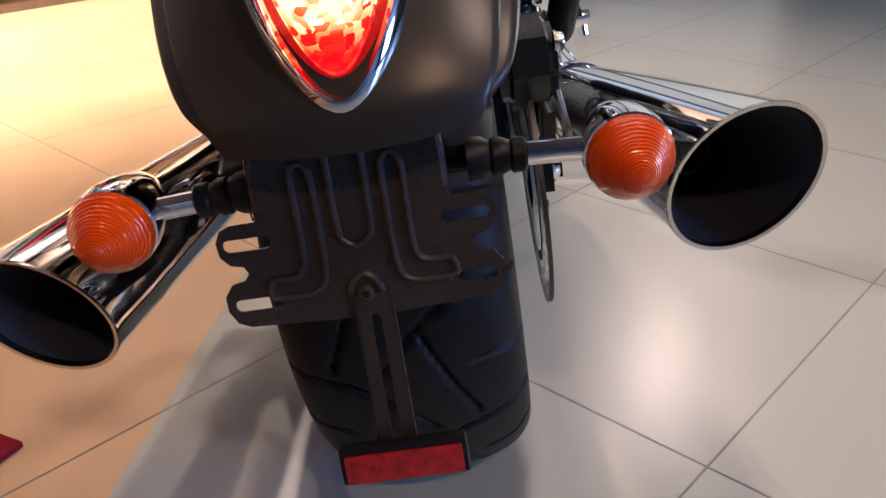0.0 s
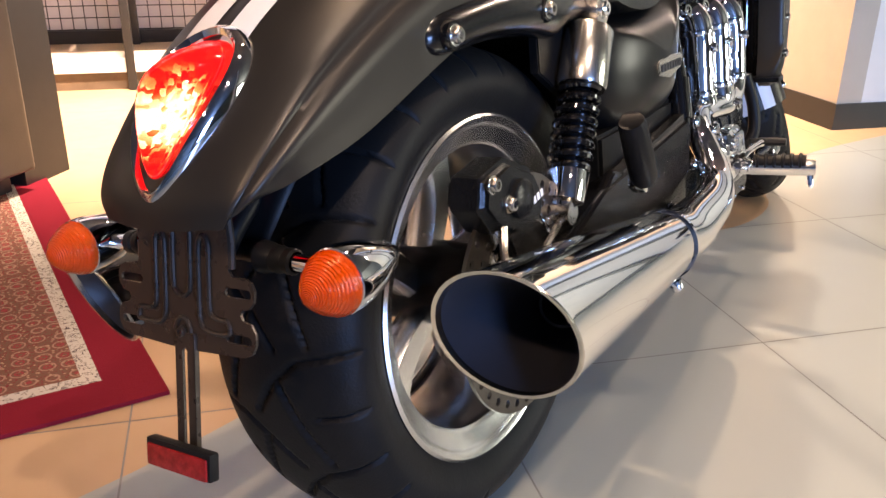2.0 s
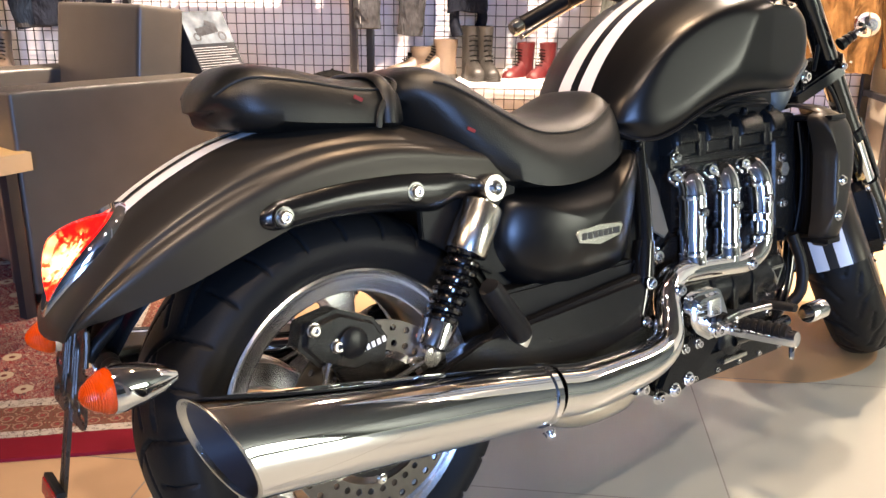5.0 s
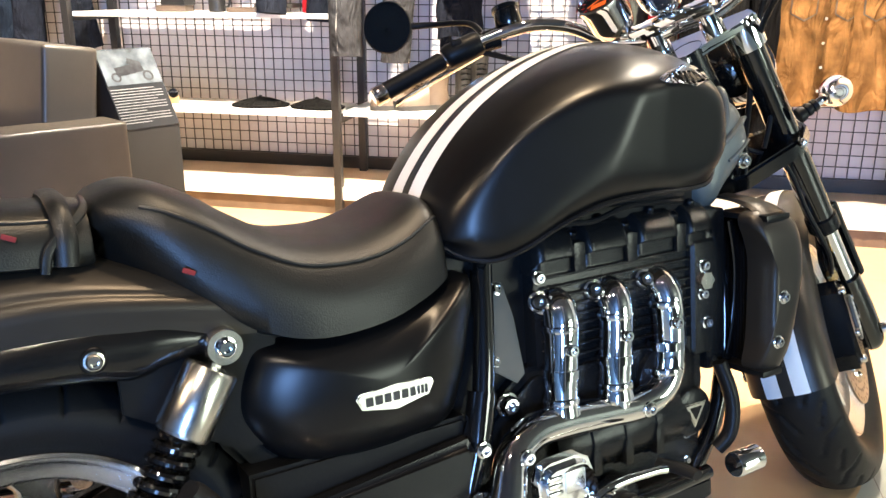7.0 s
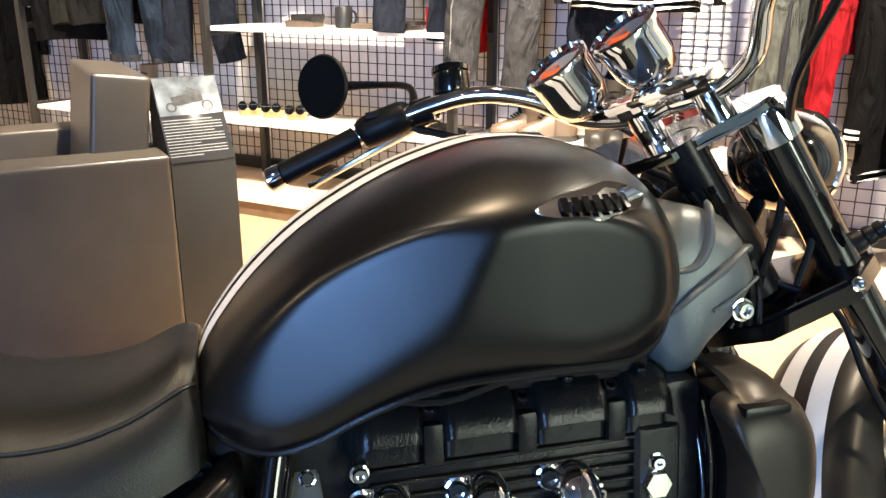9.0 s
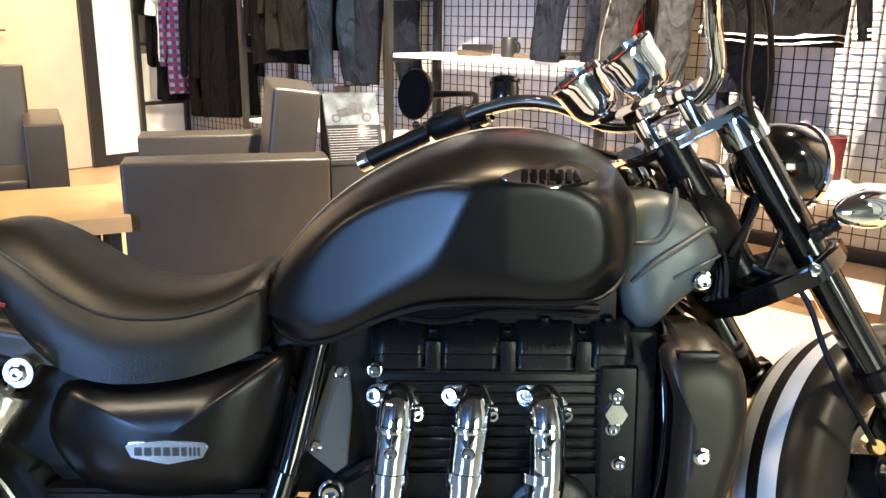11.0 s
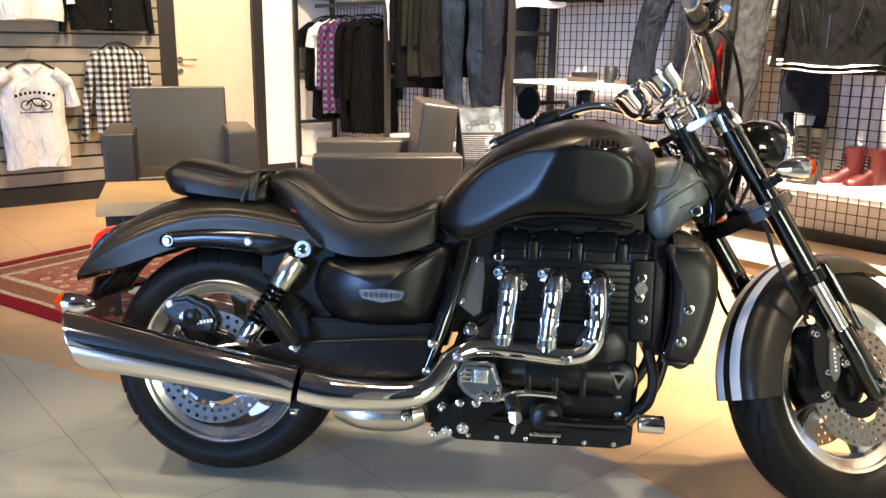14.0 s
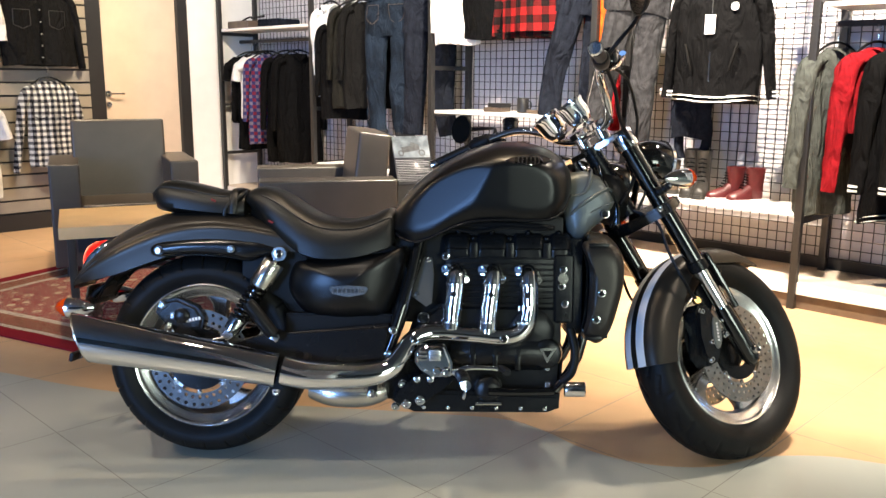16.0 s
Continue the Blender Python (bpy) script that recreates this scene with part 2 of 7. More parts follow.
def arch(top, edge, width, n=8, m=18, power=0.75, drop=1.0):
    """A saddle-shaped sheet: top and edge are (x, z) pairs, width the half width at each."""
    rows = curve([(*t, *e, w) for t, e, w in zip(top, edge, width)], n)
    grid = []
    for tx, tz, ex, ez, w in rows:
        ring = []
        for k in range(m + 1):
            a = math.pi * k / m
            f = abs(math.sin(a)) ** power
            ring.append((ex + (tx - ex) * f, -w * math.copysign(abs(math.cos(a)) ** 0.8, math.cos(a)), ez + (tz - ez) * f))
        grid.append(ring)
    return grid


def sheet(grid, thick):
    bm = skin(bmesh.new(), grid, False, False)
    bmesh.ops.recalc_face_normals(bm, faces=bm.faces)
    bmesh.ops.solidify(bm, geom=list(bm.faces), thickness=thick)
    return bm


def stripe(grid, y0, y1, rows=None, lift=0.0015):
    """A painted band between y0 and y1 on the crown of an arch."""
    out = []
    for ring in grid[rows] if rows else grid:
        half = ring[len(ring) // 4: len(ring) - len(ring) // 4]
        ys = [p[1] for p in half]
        line = []
        for k in range(5):
            y = y0 + (y1 - y0) * k / 4
            line.append((interp(y, ys, [p[0] for p in half]), y, interp(y, ys, [p[2] for p in half])))
        out.append(line)
    bm = skin(bmesh.new(), out, False, False)
    bmesh.ops.recalc_face_normals(bm, faces=bm.faces)
    for f in bm.faces:
        f.normal_update()
    up = sum((f.normal.z for f in bm.faces))
    if up < 0:
        bmesh.ops.reverse_faces(bm, faces=bm.faces)
    for v in bm.verts:
        v.normal_update()
    for v in list(bm.verts):
        v.co += v.normal * lift
    return bm


# ---- the room ----
def struct(name, bm, material, m=None, label="", category="", sharp=38):
    ob = part(name, bm, material, None, "", None, sharp)
    if m is not None:
        ob.matrix_basis = m
    return tagged(ob, label, category, kind="structure")


def slab(name, x0, x1, y0, y1, z0, z1, material, m=None, label="", category="", bevel=0.0):
    size = (x1 - x0, y1 - y0, z1 - z0)
    bm = block(size, Matrix.Translation(((x0 + x1) / 2, (y0 + y1) / 2, (z0 + z1) / 2)), bevel)
    return struct(name, bm, material, m, label, category)


def frame2d(x, y, dx, dy):
    """A pose at (x, y) on the floor with its x axis along (dx, dy)."""
    return pose(x, y, 0, 0, 0, math.degrees(math.atan2(dy, dx)))


FLAT_RACK = frame2d(1.6, 2.775, 0.73, -0.683)     # x along the rack wall, y into it
RACK = FLAT_RACK @ Matrix.Diagonal((1.025, 1, 1.03, 1))
DOOR = frame2d(-1.83, 5.40, 0.69, 0.72)      # x along the door wall, y into it
SLATS = frame2d(-2.71, 3.88, 0.69, 0.72)
HIGH = 3.2

# edge between the tiles and the wood, a slow curve under the motorcycle
EDGE = [(-7.0, 2.6), (-4.0, 1.55), (-2.0, 0.98), (-1.13, 0.70), (-0.72, 0.54), (-0.25, 0.415), (0.25, 0.36), (0.70, 0.31), (0.98, 0.26), (1.12, 0.15),
        (1.22, 0.03), (1.36, -0.065), (1.50, -0.10), (1.64, -0.09), (1.80, -0.02), (2.0, -0.005), (2.17, -0.055), (2.6, -0.22), (4.0, -0.9), (7.0, -2.4)]


slab("floor_bed", -7, 7, -8, 9, -0.2, -0.012, GROUT, label="grey mortar bed in the floor joints", category="floor")

slab("ceiling", -7, 7, -8, 9, HIGH, HIGH + 0.1, CEIL, label="dark painted shop ceiling", category="ceiling")
slab("wall_west", -7.1, -7.0, -8, 9, 0, HIGH, SHOP, label="plain dark grey shop wall", category="wall")
slab("wall_east", 7.0, 7.1, -8, 9, 0, HIGH, SHOP, label="plain dark grey shop wall", category="wall")
# the opening from x 3.3 to 6.5 is made up for the added sheen lamp
for name, a in (("wall_south_low", (-7, 7, -8.1, -8, 0, 0.5)), ("wall_south_high", (-7, 7, -8.1, -8, 3.05, HIGH)),
                ("wall_south_left", (-7, -5.9, -8.1, -8, 0.5, 3.05)), ("wall_south_middle", (-2.3, 3.3, -8.1, -8, 0.5, 3.05)), ("wall_south_right", (6.5, 7, -8.1, -8, 0.5, 3.05))):
    slab(name, *a, SHOP, label="plain dark grey shop wall beside the window", category="wall")

# rack wall
slab("wall_north", -4.45, 2.72, 0.47, 0.62, 0, HIGH, LILAC, RACK, "pale grey back panel behind the clothes racks", "wall")
slab("plinth_base", -4.3, 2.68, 0.02, 0.46, 0.0, 0.078, WOODBASE, RACK, "dark wooden plinth under the racks", "plinth")
slab("plinth_top", -4.3, 2.68, 0.0, 0.46, 0.078, 0.14, BOARD, RACK, "white lit plinth edge under the racks", "plinth", 0.002)
slab("plinth_deck", -4.3, 2.68, 0.012, 0.44, 0.1402, 0.144, PLINTH, RACK, "pale wooden deck of the rack plinth", "plinth")
slab("baseboard", -4.3, 2.68, 0.44, 0.469, 0.144, 0.205, DARK, RACK, "black skirting behind the racks", "baseboard")
# return wall and the wall ahead of the motorcycle
slab("wall_return", 2.69, 2.80, -1.345, 0.62, 0.10, HIGH, BEIGE, RACK, "beige return wall at the end of the racks", "wall")
slab("wall_panel_white", 2.80, 2.96, -1.345, -1.22, 0.10, HIGH, BOARD, RACK, "white wall panel with a dark base", "wall")
slab("baseboard_return", 2.683, 2.98, -1.355, -1.2, 0.0, 0.10, DARK, RACK, "dark skirting below the white panel", "baseboard")
slab("baseboard_side", 2.683, 2.80, -1.2, 0.0, 0.0, 0.10, DARK, RACK, "dark skirting of the return wall", "baseboard")
slab("door_post_a", 2.96, 3.06, -1.36, -1.2, 0.0, HIGH, DARK, RACK, "dark door post", "trim")
slab("door_2", 3.06, 3.62, -1.335, -1.29, 0.012, HIGH, DOORWOOD, RACK, "pale wooden door leaf in a dark frame", "door")
slab("door_post_b", 3.62, 3.72, -1.36, -1.2, 0.0, HIGH, DARK, RACK, "dark door post", "trim")
slab("wall_panel_far", 3.72, 6.2, -1.345, -1.22, 0.12, HIGH, DOORWOOD, RACK, "pale wooden wall panelling", "wall")
slab("baseboard_far", 3.72, 6.2, -1.355, -1.21, 0.0, 0.12, DARK, RACK, "dark skirting of the panelling", "baseboard")
# door wall
slab("wall_door_side", -1.35, -0.86, 0.0, 0.12, 0, HIGH, BEIGE, DOOR, "beige wall beside the door", "wall")
slab("door_jamb_left", -0.86, -0.71, -0.03, 0.12, 0, HIGH, DARK, DOOR, "dark door frame post", "trim")
slab("door_1", -0.708, 0.008, 0.012, 0.06, 0.008, HIGH, DOORWOOD, DOOR, "pale veneered door with a steel handle", "door", 0.002)
slab("door_jamb_right", 0.01, 0.11, -0.03, 0.12, 0, HIGH, DARK, DOOR, "dark door frame post", "trim")
slab("wall_panel_column", 0.11, 0.40, -0.02, 0.12, 0.09, HIGH, BOARD, DOOR, "bright white column panel", "wall")
slab("baseboard_column", 0.11, 0.40, -0.03, 0.12, 0.0, 0.09, DARK, DOOR, "dark skirting of the white column", "baseboard")
slab("wall_corner", 0.40, 1.3, 0.0, 0.12, 0, HIGH, WALL, DOOR, "white wall behind the rack end", "wall")
slab("wall_slats_back", -3.2, 0.70, 0.03, 0.40, 0.0, HIGH, BEIGE, SLATS, "beige body of the slat wall", "wall")
slab("baseboard_slats", -3.2, 0.70, -0.02, 0.03, 0.0, 0.13, DARK, SLATS, "dark skirting under the slat wall", "baseboard")
slat_wall = tagged(new("wall_slats"), "grey slat wall with dark grooves", "wall", kind="structure")
slat_wall.matrix_basis = SLATS
one = block((3.9, 0.018, 0.087), Matrix.Translation((0, 0, 0)), 0.002, seg=1)
first = part("slat", one, SLAT, slat_wall)
for k in range(22):
    s = first if k == 0 else new("slat", first.data)
    s.parent = slat_wall
    s.location = (-1.25, 0.0, 0.185 + 0.1015 * k)
slab("slat_groove", -3.2, 0.70, 0.012, 0.03, 0.13, 2.4, DARK, SLATS, "dark grooves of the slat wall", "wall")
# grey pillar beside the walk
slab("pillar", -0.14, 0.0, -0.07, 0.07, 0, HIGH, GREYCOL, frame2d(0.432, -2.036, 0.94, 0.34), "smooth grey pillar", "pillar", 0.01)

# ---- racks ----
POSTS = (-4.15, -2.75, -1.36, 0.02, 1.32, 2.62)
ladder = thing("rack_frame", FLAT_RACK @ pose(0, 0, 0), "anthracite steel ladder frame of a clothes rack", "rack", "clothes racks")
part("front_post", block((0.038, 0.038, 2.5), Matrix.Translation((0.019, 0.0, 1.25)), 0.003), DARK, ladder)
part("back_post", block((0.038, 0.038, 2.36), Matrix.Translation((0.019, 0.40, 1.324)), 0.003), DARK, ladder)
for z in (0.474, 0.942, 1.277, 1.607, 2.06):
    part("rung", block((0.03, 0.36, 0.03), Matrix.Translation((0.019, 0.20, z)), 0.002), DARK, ladder)
ladder.matrix_basis = FLAT_RACK @ pose(POSTS[0] * 1.025, 0, 0)
for u in POSTS[1:]:
    copy_thing(ladder, FLAT_RACK @ pose(u * 1.025, 0, 0))


def shelf(u0, u1, z):
    return tagged(part("shelf", block((u1 - u0, 0.38, 0.022), RACK @ Matrix.Translation(((u0 + u1) / 2, 0.19, z - 0.011)), 0.002), BOARD),
                  "white laminated board shelf on a steel rack", "shelf", "rack shelves")


for u0, u1, z in ((-4.10, -2.76, 1.60), (-1.31, 0.01, 0.945), (-1.31, 0.01, 0.495), (0.07, 1.31, 0.505), (1.37, 2.61, 1.545), (-2.70, -1.37, 0.47)):
    shelf(u0, u1, z)


def rail(u0, u1, z, w=0.2):
    return tagged(part("hanging_rail", block((u1 - u0, 0.018, 0.03), RACK @ Matrix.Translation(((u0 + u1) / 2, w, z)), 0.002), DARK),
                  "black steel hanging rail between the racks", "rail", "hanging rails")


for u0, u1, z in ((-4.10, -2.76, 1.49), (-2.70, -1.37, 1.95), (-1.31, 0.01, 1.95), (0.07, 1.31, 1.95), (1.37, 2.61, 1.45)):
    rail(u0, u1, z)


def wire_grid(u0, u1, z0, z1, step=0.0555):
    """A welded mesh panel: upright and level wires, each a part."""
    ob = thing("wire_grid", RACK, "dark welded wire mesh panel on the back wall", "wire grid", "wire mesh panels")
    nu, nz = round((u1 - u0) / step), round((z1 - z0) / step)
    up = part("wire", block((0.0044, 0.0044, z1 - z0), Matrix.Translation((0, 0.45, (z0 + z1) / 2)), 0), DARK, ob)
    flat = part("wire", block((u1 - u0, 0.0044, 0.0044), Matrix.Translation(((u0 + u1) / 2, 0.4456, 0)), 0), DARK, ob)
    up.location, flat.location = (u0, 0, 0), (0, 0, z0)
    for k in range(1, nu + 1):
        w = new("wire", up.data)
        w.parent, w.location = ob, (u0 + (u1 - u0) * k / nu, 0, 0)
    for k in range(1, nz + 1):
        w = new("wire", flat.data)
        w.parent, w.location = ob, (0, 0, z0 + (z1 - z0) * k / nz)
    return ob


for a, b in zip(POSTS, POSTS[1:]):
    wire_grid(a + 0.03, b + 0.01, 0.21, 2.3)


# ---- the motorcycle ----
LEAN_DEG, STEER = 7.73, 31.5
bike = thing("motorcycle", pose(0, 0, 0, -LEAN_DEG), "matt black three-cylinder cruiser motorcycle leaning on its side stand", "motorcycle")
AXIS = Vector((-math.sin(radians(32)), 0, math.cos(radians(32))))
FOOT = Vector((1.843, 0, 0))
FRONT = Matrix.Translation(FOOT) @ Matrix.Rotation(radians(STEER), 4, AXIS) @ Matrix.Translation(-FOOT)
YAX = Vector((0, 1, 0))
# the wheel end of the fork, turned a little further
HUB = Vector((1.672, 0.055, 0.315))
WHEEL_END = Matrix.Translation(HUB) @ Matrix.Rotation(radians(34.0), 4, AXIS) @ Matrix.Translation((-1.695, 0, -0.332))


def groove(a, y, line, w):
    """How deep (0 to 1) a groove of half width w that runs along line cuts at the points (a, y)."""
    best = np.full(a.shape, 9.0)
    for (a0, y0), (a1, y1) in zip(line, line[1:]):
        da, dy = a1 - a0, y1 - y0
        t = np.clip(((a - a0) * da + (y - y0) * dy) / (da * da + dy * dy), 0, 1)
        best = np.minimum(best, np.hypot(a - a0 - t * da, y - y0 - t * dy))
    return np.clip(1.6 - best / w, 0, 1)


def tyre_mesh(prof, radius, pitch_count, lines, depth, w, around=13, across=56):
    """A tyre about the y axis; prof: (y, r) from one bead over the crown to the other; lines: grooves in one pitch as (arc, y)."""
    pr = curve(prof, 6)
    s = np.cumsum([0] + [np.linalg.norm(b - a) for a, b in zip(pr, pr[1:])])
    ss = np.linspace(0, s[-1], across)
    py, prr = np.interp(ss, s, [p[0] for p in pr]), np.interp(ss, s, [p[1] for p in pr])
    n = pitch_count * around
    pitch = 2 * math.pi * radius / pitch_count
    ang = np.arange(n) * 2 * math.pi / n
    A, Y = np.meshgrid((np.arange(n) % around) / around * pitch, py, indexing="ij")
    R = np.repeat(prr[None], n, 0)
    cut = np.zeros_like(A)
    for line in lines:
        for shift in (-pitch, 0, pitch):
            cut = np.maximum(cut, groove(A, Y, [(p[0] * pitch + shift, p[1]) for p in line], w))
    R = R - depth * cut * (R > prr.max() * 0.82)
    bm = bmesh.new()
    rings = [[(R[i, j] * math.sin(ang[i]), py[j], R[i, j] * math.cos(ang[i])) for j in range(across)] for i in range(n)]
    vs = [[bm.verts.new(q) for q in ring] for ring in rings]
    for i in range(n):
        a, b = vs[i], vs[(i + 1) % n]
        for j in range(across - 1):
            bm.faces.new((a[j], a[j + 1], b[j + 1], b[j]))
    return bm


def disc_mesh(r0, r1, cells, rows, hole, thick):
    """A drilled brake disc about the y axis, with real holes."""
    bm = bmesh.new()
    for row in range(rows):
        ra, rb = r0 + (r1 - r0) * row / rows, r0 + (r1 - r0) * (row + 1) / rows
        for c in range(cells):
            a0 = 2 * math.pi * (c + 0.33 * row) / cells
            a1 = a0 + 2 * math.pi / cells
            rm, am = (ra + rb) / 2, (a0 + a1) / 2
            outer = [(ra, a0), (ra, am), (ra, a1), (rm, a1), (rb, a1), (rb, am), (rb, a0), (rm, a0)]
            cx, cz = rm * math.cos(am), rm * math.sin(am)
            faces = []
            for y in (-thick / 2, thick / 2):
                o = [bm.verts.new((r * math.cos(a), y, r * math.sin(a))) for r, a in outer]
                i = []
                for v in o:
                    d = Vector((v.co.x - cx, 0, v.co.z - cz)).normalized()
                    i.append(bm.verts.new((cx + hole * d.x, y, cz + hole * d.z)))
                for k in range(8):
                    bm.faces.new((o[k], o[(k + 1) % 8], i[(k + 1) % 8], i[k]))
                faces.append((o, i))
            (oa, ia), (ob, ib) = faces
            for k in range(8):
                bm.faces.new((ia[k], ia[(k + 1) % 8], ib[(k + 1) % 8], ib[k]))
            if row == 0:
                for k in (0, 1):
                    bm.faces.new((oa[k], oa[k + 1], ob[k + 1], ob[k]))
            if row == rows - 1:
                for k in (4, 5):
                    bm.faces.new((oa[k], oa[k + 1], ob[k + 1], ob[k]))
    bmesh.ops.remove_doubles(bm, verts=bm.verts, dist=1e-5)
    return bm


def spoke(r0, r1, w0, w1, t, twist):
    """A cast spoke in the x-z plane along z, swept sideways by twist."""
    rings = []
    for k in range(9):
        f = k / 8
        r = r0 + (r1 - r0) * f
        w = w0 + (w1 - w0) * f + 0.02 * max(0, f - 0.75) * 4
        x = twist * math.sin(f * math.pi * 0.8)
        rings.append([(x - w, -t * 0.5, r), (x - w * 0.7, -t, r), (x + w * 0.7, -t, r), (x + w, -t * 0.5, r), (x + w, t * 0.5, r), (x + w * 0.7, t, r), (x - w * 0.7, t, r), (x - w, t * 0.5, r)])
    return skin(bmesh.new(), rings)


def wheel(kind, centre, tyre, rim_r, rim_w, hub, spokes, twist, xf):
    base = Matrix.Translation(centre)
    m = base if xf is None else xf @ base
    t = part(kind + "_tyre", tyre, RUBBER, bike, "black road tyre with cut tread", m, 60)
    ry = Matrix.Rotation(radians(-90), 4, "X")
    w, r = rim_w, rim_r
    rim = None
    for e in (-1, 1):
        prof = [(r - 0.036, w - 0.016), (r - 0.030, w - 0.010), (r - 0.013, w - 0.005), (r - 0.010, w - 0.001), (r - 0.004, w + 0.004), (r, w + 0.006), (r + 0.004, w + 0.003), (r + 0.004, w - 0.012), (r - 0.004, w - 0.02), (r - 0.030, w - 0.022), (r - 0.036, w - 0.016)]
        lip = part(kind + "_rim" if rim is None else "rim_lip", lathe([(q, e * h) for q, h in prof], ry, 72), ALU, bike if rim is None else rim, "polished cast aluminium rim", m, 50)
        rim = rim or lip
    prof = [(r - 0.016, -w * 0.76), (r - 0.034, -w * 0.5), (r - 0.036, 0), (r - 0.034, w * 0.5), (r - 0.016, w * 0.76), (r - 0.022, w * 0.78), (r - 0.041, w * 0.5), (r - 0.044, 0), (r - 0.041, -w * 0.5), (r - 0.022, -w * 0.78), (r - 0.016, -w * 0.76)]
    part("rim_barrel", lathe(prof, ry, 72), BARREL, rim, "cast rim barrel with the wheel's inner shade in its colour", m, 50)
    part("hub", lathe([(0.0004, -hub), (0.03, -hub), (0.055, -hub * 0.8), (0.06, 0), (0.055, hub * 0.8), (0.03, hub), (0.0004, hub)], ry, 32), BLACK, rim, "", m)
    for k in range(spokes):
        turn = Matrix.Rotation(2 * math.pi * k / spokes, 4, "Y")
        part("spoke", spoke(0.05, r - 0.036, 0.022, 0.03, 0.022, twist), ALU, rim, "", m @ turn)
    return rim


def brake_disc(name, centre, y, r0, r1, cells, rows, hole, xf, side):
    m = Matrix.Translation(Vector(centre) + YAX * y)
    m = m if xf is None else xf @ m
    d = part(name, disc_mesh(r0, r1, cells, rows, hole, 0.005), DIMMED_STEEL if xf is None else STEEL, bike, "drilled steel brake disc", m, 30)
    ry = Matrix.Rotation(radians(-90), 4, "X")
    part("carrier", lathe([(0.045, -0.004), (r0 - 0.012, -0.003), (r0 - 0.012, 0.003), (0.045, 0.004), (0.045, -0.004)], ry, 40), BLACK, d, "", m)
    for k in range(8):
        a = 2 * math.pi * k / 8
        bm = bolt((math.cos(a) * (r0 - 0.004), side * 0.003, math.sin(a) * (r0 - 0.004)), (0, side, 0), 0.007, 0.005)
        part("rivet", bm, SATIN, d, "", m)
    return d


REAR, FWD = Vector((0, 0, 0.323)), Vector((1.695, 0, 0.332))
rear_lines = []
for s in (-1, 1):
    o = 0 if s > 0 else 0.5
    rear_lines.append([(o + 0.0, s * -0.018), (o + 0.25, s * 0.012), (o + 0.42, s * 0.045), (o + 0.50, s * 0.105)])
    rear_lines.append([(o + 0.28, s * 0.018), (o - 0.15, s * 0.042), (o - 0.45, s * 0.060)])
    rear_lines.append([(o + 0.98, s * 0.062), (o + 1.0, s * 0.105)])
rear_tyre = tyre_mesh([(-0.092, 0.227), (-0.102, 0.242), (-0.1095, 0.264), (-0.1045, 0.287), (-0.084, 0.307), (-0.046, 0.3195), (0, 0.3235), (0.046, 0.3195), (0.084, 0.307), (0.1045, 0.287), (0.1095, 0.264), (0.102, 0.242), (0.092, 0.227)],
                      0.323, 13, rear_lines, 0.006, 0.0025, 52, 88)
wheel("rear", REAR, rear_tyre, 0.226, 0.094, 0.10, 5, 0.03, None)
brake_disc("rear_brake_disc", REAR, -0.150, 0.108, 0.156, 34, 2, 0.0058, None, -1)
front_lines = []
for s in (-1, 1):
    o = 0 if s > 0 else 0.5
    front_lines.append([(o + 0.0, s * 0.012), (o + 0.35, s * 0.035), (o + 0.5, s * 0.068)])
    front_lines.append([(o + 0.55, s * 0.03), (o + 0.95, s * 0.05)])
front_tyre = tyre_mesh([(-0.048, 0.230), (-0.066, 0.250), (-0.075, 0.275), (-0.072, 0.300), (-0.052, 0.322), (-0.025, 0.333), (0, 0.336), (0.025, 0.333), (0.052, 0.322), (0.072, 0.300), (0.075, 0.275), (0.066, 0.250), (0.048, 0.230)],
                       0.336, 16, front_lines, 0.005, 0.003, 24, 56)
wheel("front", FWD, front_tyre, 0.226, 0.046, 0.06, 5, 0.035, WHEEL_END)
brake_disc("front_brake_disc", FWD, -0.078, 0.098, 0.158, 34, 3, 0.005, WHEEL_END, -1)
brake_disc("front_brake_disc", FWD, 0.078, 0.098, 0.158, 34, 3, 0.005, WHEEL_END, 1)

# tank
TANK = [  # x, top, bottom, shoulder half width, shoulder height, knee half width, lower half width
    (0.594, 0.770, 0.722, 0.085, 0.750, 0.100, 0.085),
    (0.615, 0.812, 0.703, 0.120, 0.775, 0.130, 0.118),
    (0.660, 0.868, 0.692, 0.147, 0.820, 0.160, 0.148),
    (0.720, 0.920, 0.706, 0.174, 0.865, 0.182, 0.168),
    (0.790, 0.962, 0.742, 0.198, 0.900, 0.202, 0.186),
    (0.860, 0.992, 0.760, 0.218, 0.920, 0.216, 0.196),
    (0.935, 1.011, 0.763, 0.227, 0.928, 0.222, 0.200),
    (1.010, 1.010, 0.762, 0.225, 0.926, 0.224, 0.200),
    (1.080, 0.991, 0.765, 0.208, 0.912, 0.210, 0.186),
    (1.125, 0.962, 0.790, 0.165, 0.895, 0.176, 0.155),
    (1.148, 0.930, 0.835, 0.120, 0.890, 0.125, 0.110),
]


def knee(x, y, z):
    """Flattens the flank behind the slanting crease where the rider's knee rests."""
    rear = 0.214 + 0.33 * (x - 0.850) - 0.07 * (z - 0.82)
    front = 0.214 + 0.09 * (z - 0.82) - 0.05 * max(0.0, x - 0.95)
    flat = min(rear, front)
    soft = 0.006
    h = max(soft - abs(y - flat), 0.0) / soft
    return np.array((min(y, flat) - h * h * soft / 4, z))


